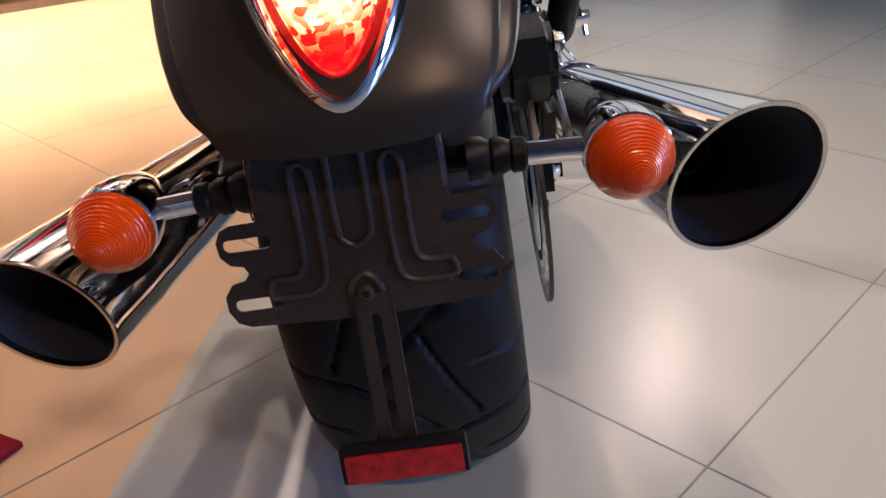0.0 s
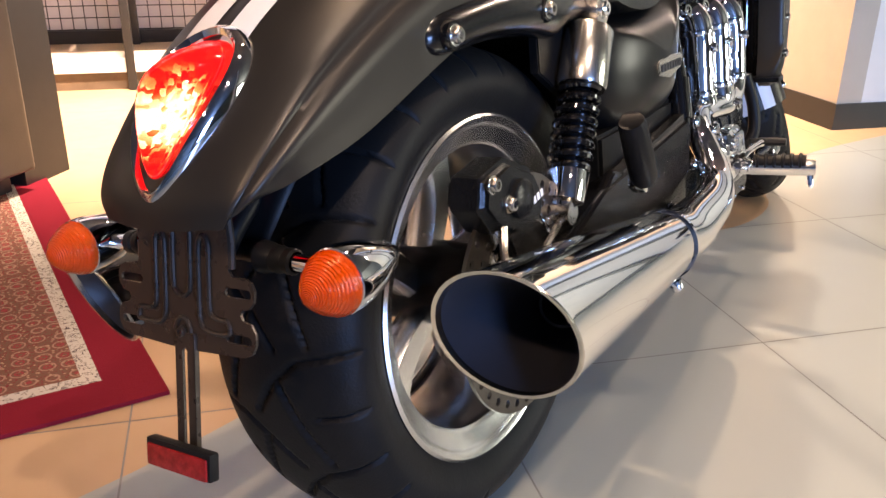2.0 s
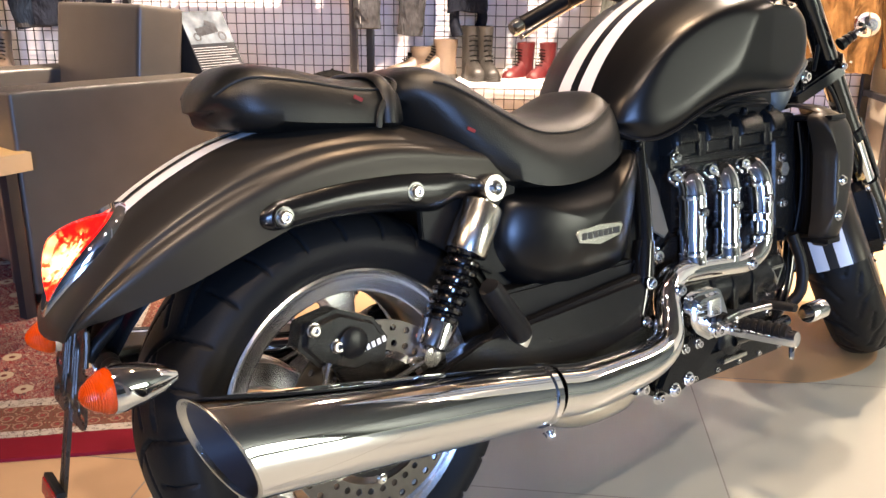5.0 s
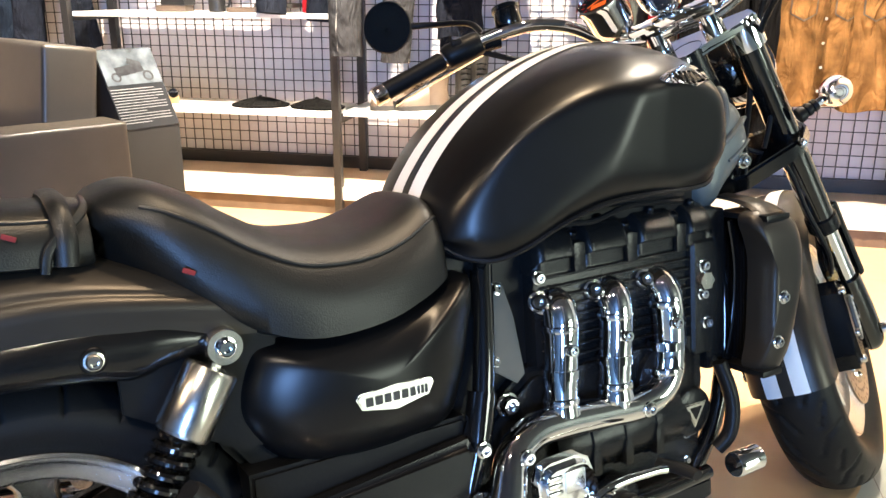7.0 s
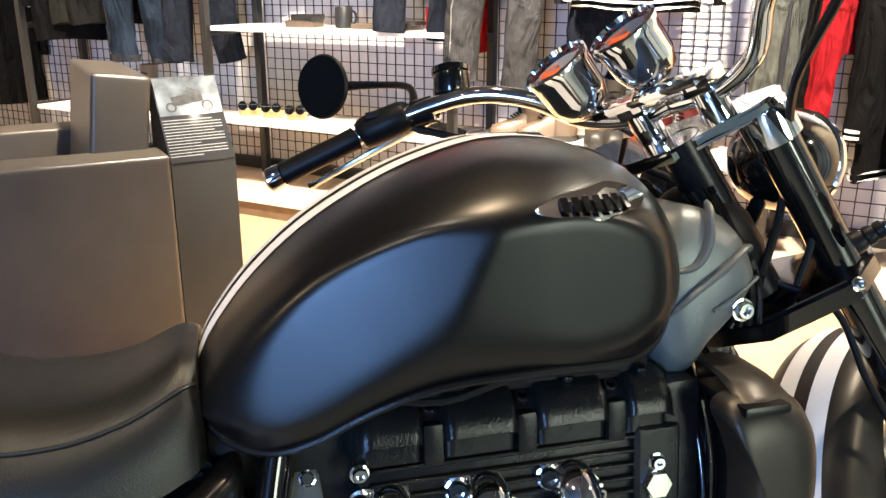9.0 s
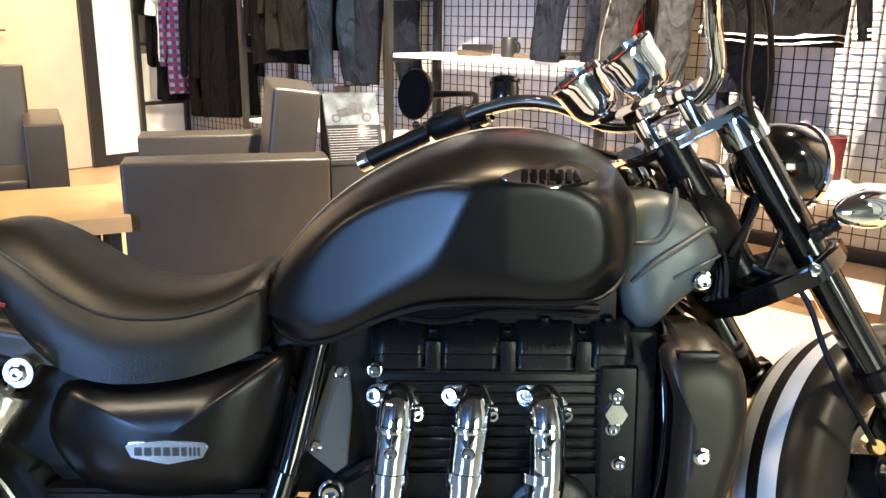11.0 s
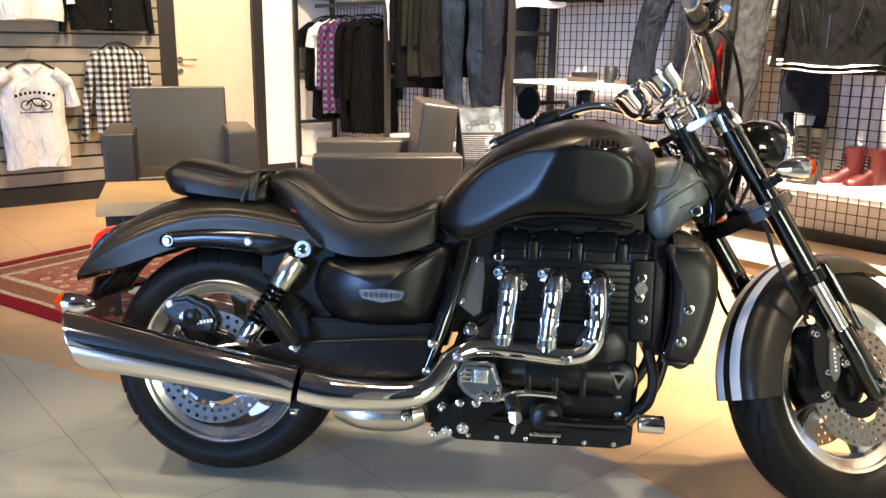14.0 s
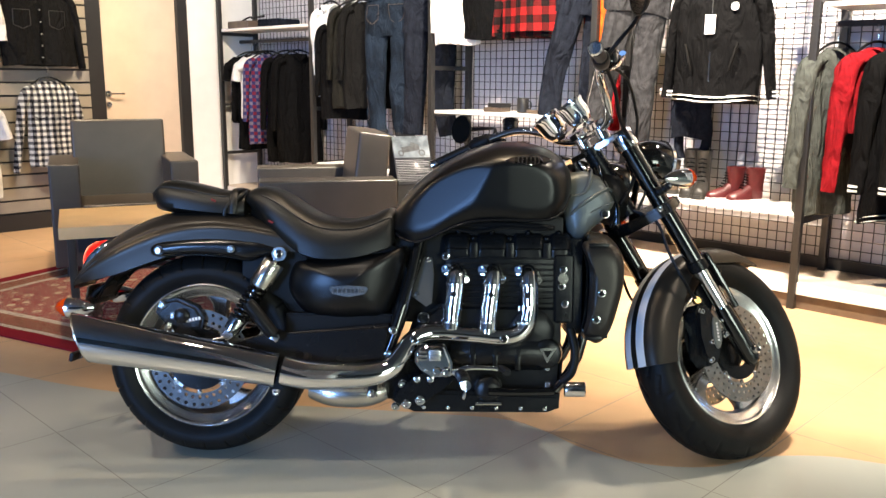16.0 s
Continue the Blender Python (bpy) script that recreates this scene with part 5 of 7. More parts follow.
part("pad", tube([(0.930, -0.205, 0.320), (0.945, -0.24, 0.319), (0.950, -0.275, 0.318)], [0.012, 0.0135, 0.012], 12, 3, flat=0.7), PLASTIC, ped)
part("heel_plate", prism([(0.605, 0.215), (0.650, 0.188), (0.700, 0.205), (0.760, 0.25), (0.80, 0.285), (0.70, 0.300), (0.640, 0.262)], -0.205, -0.190, 0.003), BLACK, bike, "black foot control plate")
for bx, bz in ((0.680, 0.280), (0.722, 0.281), (0.648, 0.203), (0.690, 0.215)):
    part("frame_bolt", bolt((bx, -0.205, bz), (0, -1, 0), 0.008 if bz > 0.25 else 0.012, 0.008), CHROME, bike)
part("side_stand", tube([(0.62, 0.13, 0.23), (0.66, 0.22, 0.15), (0.70, 0.375, 0.060)], 0.013, 10, 3), BLACK, bike, "black side stand")
boss = part("badge_boss", lathe([(0.0004, 0.066), (0.036, 0.066), (0.044, 0.062), (0.048, 0.052), (0.050, 0.0), (0.056, -0.004)], along((1.081, -0.078, 0.350), (0, -1, 0)), 28), ENGINE, bike, "round black cover boss")
part("engine_badge", prism([(1.054, 0.369), (1.108, 0.369), (1.081, 0.323)], -0.148, -0.142, 0.002), SATIN, boss, "silver triangular badge")
part("badge_inlay", prism([(1.067, 0.362), (1.095, 0.362), (1.081, 0.339)], -0.1492, -0.1475, 0), BLACK, boss, "black badge inlay")
part("oil_cap", lathe([(0.0004, 0.012), (0.017, 0.012), (0.019, 0.008), (0.019, 0)], along((1.127, -0.124, 0.585), (0, -1, 0)), 6), SATIN, bike, "hexagonal steel plug")
for bx, bz in ((1.128, 0.612), (1.124, 0.560), (1.135, 0.505), (0.763, 0.650)):
    part("engine_bolt", bolt((bx, -0.125, bz), (0, -1, 0), 0.009, 0.009), CHROME, bike)
for k in range(6):
    part("sump_bolt", bolt((0.70 + 0.075 * k, -0.155, 0.181), (0, -1, -0.2), 0.005, 0.005), SATIN, bike)
for k in range(4):
    part("case_bolt", bolt((1.085, -0.120, 0.20 + 0.05 * k), (0, -1, 0), 0.006, 0.006), SATIN, bike)
part("alternator_cover", lathe([(0.0004, 0.03), (0.055, 0.03), (0.068, 0.022), (0.072, 0.0)], along((1.035, -0.105, 0.42), (0, -1, 0)), 32), ENGINE, bike, "round black engine cover")
part("water_pump", lathe([(0.0004, 0.035), (0.03, 0.035), (0.042, 0.026), (0.046, 0.0)], along((0.90, -0.125, 0.235), (0, -1, 0)), 28), ENGINE, bike)
part("sump_tube", tube([(0.90, -0.158, 0.235), (1.0, -0.160, 0.235), (1.10, -0.158, 0.238)], 0.013, 10, 3), GLOSS, bike)
part("collector_box", tube([(0.35, -0.15, 0.235), (0.42, -0.16, 0.225), (0.52, -0.16, 0.225), (0.58, -0.15, 0.235)], [0.03, 0.042, 0.042, 0.03], 16, 4), SATIN, bike, "steel exhaust collector")
part("collector_bracket", block((0.03, 0.012, 0.05), Matrix.Translation((0.545, -0.205, 0.250)), 0.004), BLACK, bike)
part("frame_bolt", bolt((0.545, -0.212, 0.235), (0, -1, 0), 0.011, 0.012), CHROME, bike)
part("muffler_bracket", bolt((0.262, -0.262, 0.252), (0, -0.6, -1), 0.010, 0.012), CHROME, bike)
part("intake_hose", tube([(0.80, -0.10, 0.748), (0.90, -0.12, 0.752), (1.02, -0.12, 0.748), (1.10, -0.10, 0.74)], 0.008, 8, 4), PLASTIC, bike)
part("wire_loom", tube([(0.78, -0.13, 0.738), (0.86, -0.14, 0.728), (0.95, -0.13, 0.742), (1.08, -0.12, 0.735)], 0.005, 8, 4), PLASTIC, bike)
part("air_box", block((0.17, 0.17, 0.30), Matrix.Translation((0.685, 0, 0.585)), 0.02), PLASTIC, bike, "black air box behind the cylinders")
part("battery_box", block((0.40, 0.20, 0.06), Matrix.Translation((0.93, 0, 0.745)), 0.01), PLASTIC, bike)
for s in (-1, 1):
    part("down_tube", tube([(1.20, s * 0.05, 0.72), (1.215, s * 0.09, 0.55), (1.18, s * 0.11, 0.34), (1.10, s * 0.12, 0.22)], 0.016, 12, 4), GLOSS, bike)

# ---- front end, built straight ahead and turned with the bars ----
F = FRONT
FW = Vector((math.cos(radians(32)), 0, math.sin(radians(32))))


def fork_point(s, z, y=0.125):
    """A point of a fork leg by its height z when straight ahead."""
    top, low = Vector((1.318, -0.046, 1.025)), WHEEL_END @ Vector((1.695, -0.125, 0.332))
    if s > 0:
        top += (WHEEL_END.to_3x3() @ Vector((0, 0.25, 0)))
        low = WHEEL_END @ Vector((1.695, 0.125, 0.332))
    q = low.lerp(top, (z - 0.332) / 0.68)
    return q + WHEEL_END.to_3x3() @ Vector((0, s * (y - 0.125), 0))


TURN = WHEEL_END.to_3x3()
FORK = (fork_point(-1, 1.0) - fork_point(-1, 0.4)).normalized()
YOKE = Matrix(((FW.x, 0, AXIS.x, 0), (0, 1, 0, 0), (FW.z, 0, AXIS.z, 0), (0, 0, 0, 1)))
for s in (-1, 1):
    leg = part("fork_leg", lathe([(0.0285, 0), (0.0285, (fork_point(s, 1.02) - fork_point(s, 0.595)).length)], along(fork_point(s, 0.595), FORK), 28, None, True), GLOSS, bike, "gloss black upside-down fork leg")
    part("clamp_ring", lathe([(0.029, 0), (0.0325, 0.004), (0.0325, 0.034), (0.029, 0.038)], along(fork_point(s, 0.592), FORK), 28), BLACK, leg)
    part("slider", lathe([(0.0225, -0.01), (0.0225, 0.19)], along(fork_point(s, 0.445), FORK), 24), CHROME, leg, "chrome fork slider")
    part("lower_leg", tube([tuple(fork_point(s, z)) for z in (0.475, 0.42, 0.36, 0.312, 0.296)], [0.029, 0.031, 0.031, 0.028, 0.020], 18, 4), GLOSS, leg)
    part("fork_guard", block((0.05, 0.016, 0.20), along(fork_point(s, 0.545) + Vector((0.036, 0.012, 0.016)), FORK), 0.006), GLOSS, leg)
    part("axle_boss", lathe([(0.008, 0.012), (0.012, 0.014), (0.0135, 0.010), (0.0135, 0)], along(fork_point(s, 0.332, 0.155), WHEEL_END.to_3x3() @ Vector((0, s, 0))), 20), CHROME, leg, "chrome axle collar")
    part("fork_cap", lathe([(0.0004, 0.020), (0.014, 0.020), (0.018, 0.016), (0.034, 0.012), (0.036, 0.004), (0.036, -0.035), (0.031, -0.038)], along(fork_point(s, 1.012), FORK), 28), CHROME, leg, "chrome yoke cap")
    # headlights
    hb = Vector((1.425, 0.072, 0.955)) + TURN @ Vector((0, 0.22 * (s > 0), 0))
    hd = TURN @ Vector((1, 0, -0.06))
    hl = part("headlight", lathe([(0.0004, -0.075), (0.022, -0.072), (0.048, -0.055), (0.066, -0.028), (0.074, 0.005), (0.0755, 0.035), (0.0755, 0.042)], along(hb, hd), 36), GLOSS, bike, "gloss black round headlight shell")
    part("rim", lathe([(0.0755, 0.040), (0.079, 0.042), (0.079, 0.052), (0.074, 0.058), (0.070, 0.054)], along(hb, hd), 36), CHROME, hl, "chrome headlight rim")
    part("lens", lathe([(0.072, 0.052), (0.05, 0.060), (0.0004, 0.064)], along(hb, hd), 36), ALU, hl, "")
    part("headlight_arm", tube([tuple(hb - hd * 0.03 + TURN @ Vector((0, -s * 0.02, -0.05))), tuple(TURN @ Vector((-0.03, 0, -0.12)) + Vector((1.40, 0.17, 0.90)))], 0.012, 10, 1), BLACK, bike)
    turn_signal((1.425, s * 0.198, 0.852), (1, 0, 0.12), (1.375, s * 0.140, 0.826), "front_turn_signal", F)
    # calipers
    fcal = part("front_caliper", prism([(1.500, 0.455), (1.520, 0.480), (1.560, 0.470), (1.590, 0.420), (1.592, 0.350), (1.570, 0.300), (1.530, 0.285), (1.505, 0.320), (1.515, 0.380)], s * 0.125, s * 0.050, 0.010, None, 0, 3), ENGINE, bike, "black four-piston front brake caliper", WHEEL_END)
    part("badge_plate", prism([(1.560, 0.435), (1.580, 0.430), (1.586, 0.395), (1.580, 0.350), (1.560, 0.340), (1.552, 0.38)], s * 0.130, s * 0.124, 0.002, None, 3), CAST, fcal, "grey caliper badge plate", WHEEL_END)
    for k in range(6):
        part("letter_bar", block((0.007, 0.0012, 0.006), Matrix.Translation((1.570, s * 0.1305, 0.365 + 0.0105 * k)), 0), WHITE, fcal, "", WHEEL_END)
    for bx, bz in ((1.520, 0.455), (1.535, 0.305), (1.605, 0.430), (1.612, 0.385), (1.545, 0.36)):
        part("caliper_bolt", bolt((bx, s * 0.120, bz), (0, s, 0), 0.009, 0.010), SATIN, fcal, "", WHEEL_END)
    part("banjo", lathe([(0.0004, 0.012), (0.012, 0.012), (0.014, 0.006), (0.014, 0)], along((1.515, s * 0.110, 0.490), (-0.3, s, 0.2)), 14), BRASS, fcal, "brass banjo fitting", WHEEL_END)
    part("brake_hose", tube([(1.51, s * 0.115, 0.495), (1.46, s * 0.13, 0.545), (1.42, s * 0.12, 0.64), (1.395, s * 0.11, 0.74), (1.35, s * 0.06, 0.79)], 0.005, 8, 6), PLASTIC, bike, "", WHEEL_END)
    # bars
    bar = part("handlebar", tube([(1.225, 0, 1.042), (1.228, s * 0.07, 1.042), (1.205, s * 0.135, 1.062), (1.155, s * 0.185, 1.105), (1.100, s * 0.245, 1.126), (1.04, s * 0.33, 1.118), (0.985, s * 0.40, 1.098), (0.905, s * 0.485, 1.066)], 0.0127, 16, 7), CHROME, bike, "chrome swept handlebar half", F)
    part("grip", tube([(0.992, s * 0.392, 1.101), (0.982, s * 0.402, 1.097), (0.912, s * 0.477, 1.069)], [0.0185, 0.0175, 0.0175], 16, 2), PLASTIC, bar, "ribbed black rubber grip", F)
    part("bar_end", lathe([(0.0175, 0), (0.0185, 0.003), (0.0185, 0.022), (0.015, 0.026), (0.0004, 0.026)], along((0.911, s * 0.478, 1.0685), (-0.68, s * 0.73, -0.27)), 20), CHROME, bar, "chrome bar end", F)
    sw = part("switch_housing", tube([(1.046, s * 0.322, 1.120), (1.040, s * 0.332, 1.118), (1.005, s * 0.375, 1.107), (0.998, s * 0.384, 1.104)], [0.018, 0.0245, 0.0245, 0.019], 16, 2), PLASTIC, bar, "black switch housing", F)
    part("switch_button", block((0.02, 0.014, 0.01), pose(1.00, s * 0.352, 1.125, 0, 0, s * -45), 0.003), PLASTIC, sw, "", F)
    part("lever_clamp", tube([(1.075, s * 0.30, 1.122), (1.055, s * 0.325, 1.120)], 0.0205, 14, 1), BLACK, bar, "", F)
    part("lever", tube([(1.085, s * 0.305, 1.115), (1.075, s * 0.36, 1.105), (1.035, s * 0.43, 1.085), (0.985, s * 0.495, 1.060), (0.972, s * 0.508, 1.055)], [0.009, 0.0085, 0.0075, 0.0065, 0.0095], 10, 5, flat=0.7), CHROME, bar, "polished lever", F)
    part("reservoir", lathe([(0.0004, -0.018), (0.024, -0.018), (0.027, -0.014), (0.027, 0.016), (0.029, 0.018), (0.029, 0.026), (0.0004, 0.028)], along((1.105, s * 0.285, 1.155), (0.1, 0, 1)), 20), GLOSS, bar, "black brake fluid reservoir", F)
    # mirrors
    mc = Vector((1.040, s * 0.522, 1.226))
    mi = part("mirror", lathe([(0.0004, 0.020), (0.020, 0.018), (0.042, 0.010), (0.052, 0.0), (0.0535, -0.004), (0.051, -0.008)], along(mc, (1, s * 0.28, 0.08)), 36), PLASTIC, bike, "round black rear-view mirror", F)
    part("glass", lathe([(0.051, -0.0075), (0.0004, -0.0070)], along(mc, (1, s * 0.28, 0.08)), 36), GLOSS, mi, "dark mirror glass", F)
    part("mirror_arm", tube([(1.06, s * 0.325, 1.135), (1.085, s * 0.36, 1.175), (1.09, s * 0.44, 1.205), (1.058, s * 0.505, 1.222)], [0.007, 0.006, 0.006, 0.009], 10, 5), PLASTIC, mi, "", F)
    part("riser", lathe([(0.021, -0.05), (0.021, 0.004), (0.019, 0.008)], along((1.226, s * 0.052, 1.044), AXIS), 20), CHROME, bike, "chrome bar riser", F)
    part("riser_cap", block((0.05, 0.042, 0.022), Matrix.Translation((1.222, s * 0.052, 1.058)) @ YOKE.to_3x3().to_4x4(), 0.006), CHROME, bike, "", F)
    part("cable", tube([(1.05, s * 0.335, 1.105), (1.12, s * 0.28, 1.07), (1.22, s * 0.17, 1.02), (1.33, s * 0.09, 0.96), (1.335, s * 0.06, 0.88), (1.29, s * 0.04, 0.80)], 0.006, 8, 6), PLASTIC, bike, "black control cable", F)
    part("cable", tube([(1.09, s * 0.29, 1.14), (1.20, s * 0.24, 1.13), (1.30, s * 0.15, 1.06), (1.33, s * 0.10, 0.98), (1.36, s * 0.09, 0.86), (1.34, s * 0.06, 0.78)], 0.005, 8, 6), PLASTIC, bike, "black brake line", F)
    # gauges
    gc, gd = Vector((1.135, 0.105, 1.122) if s > 0 else (1.168, 0.012, 1.139)), Vector((-0.66, 0, 0.75))
    ga = part("gauge", lathe([(0.0004, -0.080), (0.022, -0.078), (0.036, -0.066), (0.043, -0.045), (0.0455, -0.005), (0.048, 0.0), (0.048, 0.008), (0.044, 0.010), (0.0425, 0.003)], along(gc, gd), 36), CHROME, bike, "chrome cup instrument with a dark dial", F)
    part("dial", lathe([(0.0425, 0.003), (0.0004, 0.003)], along(gc, gd), 32), GLOSS, ga, "black dial", F)
    gm = along(gc + gd * 0.0045, gd)
    for k in range(11):
        a = radians(-130 + 26 * k)
        part("tick", block((0.002, 0.007, 0.0006), gm @ Matrix.Rotation(a, 4, "Z") @ Matrix.Translation((0, 0.034, 0)), 0), REDLENS, ga, "", F)
    part("needle", block((0.003, 0.030, 0.001), gm @ Matrix.Rotation(radians(125), 4, "Z") @ Matrix.Translation((0, 0.012, 0.001)), 0), NEEDLE, ga, "orange needle", F)
    part("display", block((0.030, 0.014, 0.0006), gm @ Matrix.Translation((0.0, -0.018, 0.0)), 0), NEEDLE, ga, "orange lit display", F)
part("gauge_bracket", block((0.035, 0.16, 0.012), Matrix.Translation((1.170, 0, 1.052)) @ YOKE.to_3x3().to_4x4(), 0.005), CHROME, bike, "chrome instrument bracket", F)
top_yoke = prism([(-0.045, -0.035), (-0.045, 0.035), (-0.012, 0.070), (0.012, 0.135), (0.042, 0.160), (0.072, 0.148), (0.074, 0.105), (0.052, 0.05), (0.052, -0.05), (0.074, -0.105), (0.072, -0.148), (0.042, -0.160), (0.012, -0.135), (-0.012, -0.070)], -0.009, 0.009, 0.004)
top_yoke.transform(Matrix.Rotation(radians(90), 4, "X"))


def yoke_pose(z):
    side = (TURN @ Vector((0, 1, 0))).normalized()
    ahead = side.cross(FORK).normalized()
    mid = (fork_point(-1, z) + fork_point(1, z)) / 2 - ahead * 0.045
    return Matrix(((ahead.x, side.x, FORK.x, mid.x), (ahead.y, side.y, FORK.y, mid.y), (ahead.z, side.z, FORK.z, mid.z), (0, 0, 0, 1)))


part("top_yoke", top_yoke, CHROME, bike, "polished top fork yoke", yoke_pose(1.026))
low_yoke = prism([(-0.07, -0.045), (-0.07, 0.045), (0.0, 0.155), (0.06, 0.165), (0.095, 0.150), (0.09, 0.05), (0.09, -0.05), (0.095, -0.150), (0.06, -0.165), (0.0, -0.155)], -0.018, 0.018, 0.006)
low_yoke.transform(Matrix.Rotation(radians(90), 4, "X"))
part("lower_yoke", low_yoke, GLOSS, bike, "gloss black lower fork yoke", yoke_pose(0.790))
part("steering_stem", lathe([(0.030, -0.10), (0.030, 0.15)], along((1.30, 0, 0.868), AXIS), 20), BLACK, bike, "", F)
for s in (-1, 1):
    part("yoke_bolt", bolt(tuple(yoke_pose(0.790) @ Vector((-0.005, s * 0.158, 0.012 if s < 0 else -0.012))), tuple(TURN @ Vector((-0.5, s, 0))), 0.008, 0.006), CHROME, bike)
stem_pose = yoke_pose(0.895)
part("wiring_cover", ball(stem_pose @ Matrix.Translation((-0.03, 0.0, 0)), 0.075, 18, 1.35), PLASTIC, bike, "black wiring cover between the fork yokes")
for k in range(4):
    o = stem_pose @ Matrix.Translation((0.0, -0.075 + 0.014 * k, 0))
    part("wire", tube([tuple(o @ Vector(q)) for q in ((-0.05, 0.01, 0.10), (-0.085 + 0.01 * k, -0.01, 0.04), (-0.07, 0.0, -0.03 - 0.01 * k), (-0.09, 0.02, -0.09))], 0.0045, 8, 5), GLOSS, bike)

# front fender
rows_t, rows_e, rows_w = [], [], []
for k in range(15):
    f = k / 14
    a = radians(186 - f * 126)
    ro = 0.360
    re = interp(f, (0, 0.30, 0.52, 0.8, 1.0), (0.262, 0.250, 0.292, 0.300, 0.345))
    rows_t.append((FWD.x + ro * math.cos(a), FWD.z + ro * math.sin(a)))
    rows_e.append((FWD.x + re * math.cos(a), FWD.z + re * math.sin(a)))
    rows_w.append(0.086 if f < 0.75 else 0.086 - 0.10 * (f - 0.75))
ff_grid = arch(rows_t, rows_e, rows_w, 6, 26, 0.5)
ff = part("front_fender", sheet(ff_grid, 0.005), GRAPHITE, bike, "matt graphite front mudguard with white stripes", WHEEL_END, 60)


def fender_stripe(y0, y1, lift):
    out = []
    for ring in ff_grid:
        mid = len(ring) // 2
        c = Vector((FWD.x, 0, FWD.z))
        line = []
        ys = [p[1] for p in ring]
        for k in range(5):
            y = y0 + (y1 - y0) * k / 4
            q = Vector((interp(y, ys, [p[0] for p in ring]), y, interp(y, ys, [p[2] for p in ring])))
            line.append(q + (Vector((q.x, 0, q.z)) - c).normalized() * lift)
        out.append(line)
    return skin(bmesh.new(), out, False, False)


for y0, y1 in ((-0.043, -0.012), (0.012, 0.043)):
    part("stripe", fender_stripe(y0, y1, 0.0018), WHITE, ff, "white racing stripe", WHEEL_END)
part("ornament", tube([(1.845, 0, 0.668), (1.870, 0, 0.660), (1.895, 0, 0.640)], [0.008, 0.016, 0.004], 12, 4, flat=0.6), CHROME, ff, "chrome mudguard tip", WHEEL_END)
for s in (-1, 1):
    part("fender_bracket", prism([(1.52, 0.52), (1.60, 0.60), (1.66, 0.60), (1.60, 0.50), (1.57, 0.44)], s * 0.105, s * 0.094, 0.003), BLACK, bike, "", WHEEL_END)


# ---- lounge furniture ----
def armchair(m, label):
    """A boxy club chair: 0.86 wide, 0.72 deep, front edge on the x axis of m, facing along -y."""
    ch = thing("armchair", m @ Matrix.Diagonal((1.1, 1, 1.0, 1)), label, "armchair", "lounge chairs")

    def cushion(name, size, at, bevel, turn=0.0):
        bm = block(size, Matrix.Translation(at) @ Matrix.Rotation(radians(turn), 4, "X"), bevel, seg=4)
        return part(name, bm, SOFA, ch, "", None, 60)

    for s in (-1, 1):
        arm = cushion("arm", (0.155, 0.70, 0.62), (s * 0.3125, 0.36, 0.38), 0.016)
        y0, y1, x, z = 0.022, 0.698, s * 0.381, 0.682
        part("welt", tube([(x, y0, z), (x, y1, z)], 0.004, 8, 1), SOFA, arm)
        part("welt", tube([(s * 0.243, y0, z), (s * 0.243, y1, z)], 0.004, 8, 1), SOFA, arm)
    cushion("seat", (0.47, 0.50, 0.17), (0, 0.27, 0.355), 0.025)
    cushion("backrest", (0.52, 0.17, 0.56), (0, 0.585, 0.640), 0.02, -7)
    cushion("base", (0.47, 0.62, 0.16), (0, 0.36, 0.19), 0.01)
    for x in (-0.31, 0.31):
        for y in (0.08, 0.64):
            part("foot", block((0.05, 0.05, 0.075), Matrix.Translation((x, y, 0.0375)), 0.004), DARK, ch)
    return ch


armchair(frame2d(-1.21, 2.46, math.cos(radians(25)), math.sin(radians(25))), "dark brown leather club armchair facing the coffee table")
armchair(frame2d(-0.306, 1.990, 0.24, -0.97), "dark brown leather club armchair turned side-on beside the information stand")

TABLE_AT = frame2d(-1.28, 1.72, 0.91, 0.415)
table = thing("coffee_table", TABLE_AT, "low maple coffee table with black metal legs on the rug", "table")
part("tabletop", block((0.95, 0.62, 0.055), Matrix.Translation((0.475, -0.31, 0.4925)), 0.003), TABLE, table)
for x in (0.05, 0.90):
    for y in (-0.05, -0.57):
        part("leg", block((0.035, 0.035, 0.457), Matrix.Translation((x, y, 0.2365)), 0.003), DARK, table)
    part("rail", block((0.03, 0.50, 0.03), Matrix.Translation((x, -0.31, 0.447)), 0.002), DARK, table)
part("shelf_panel", block((0.80, 0.02, 0.16), Matrix.Translation((0.475, -0.09, 0.38)), 0.002), DARK, table)


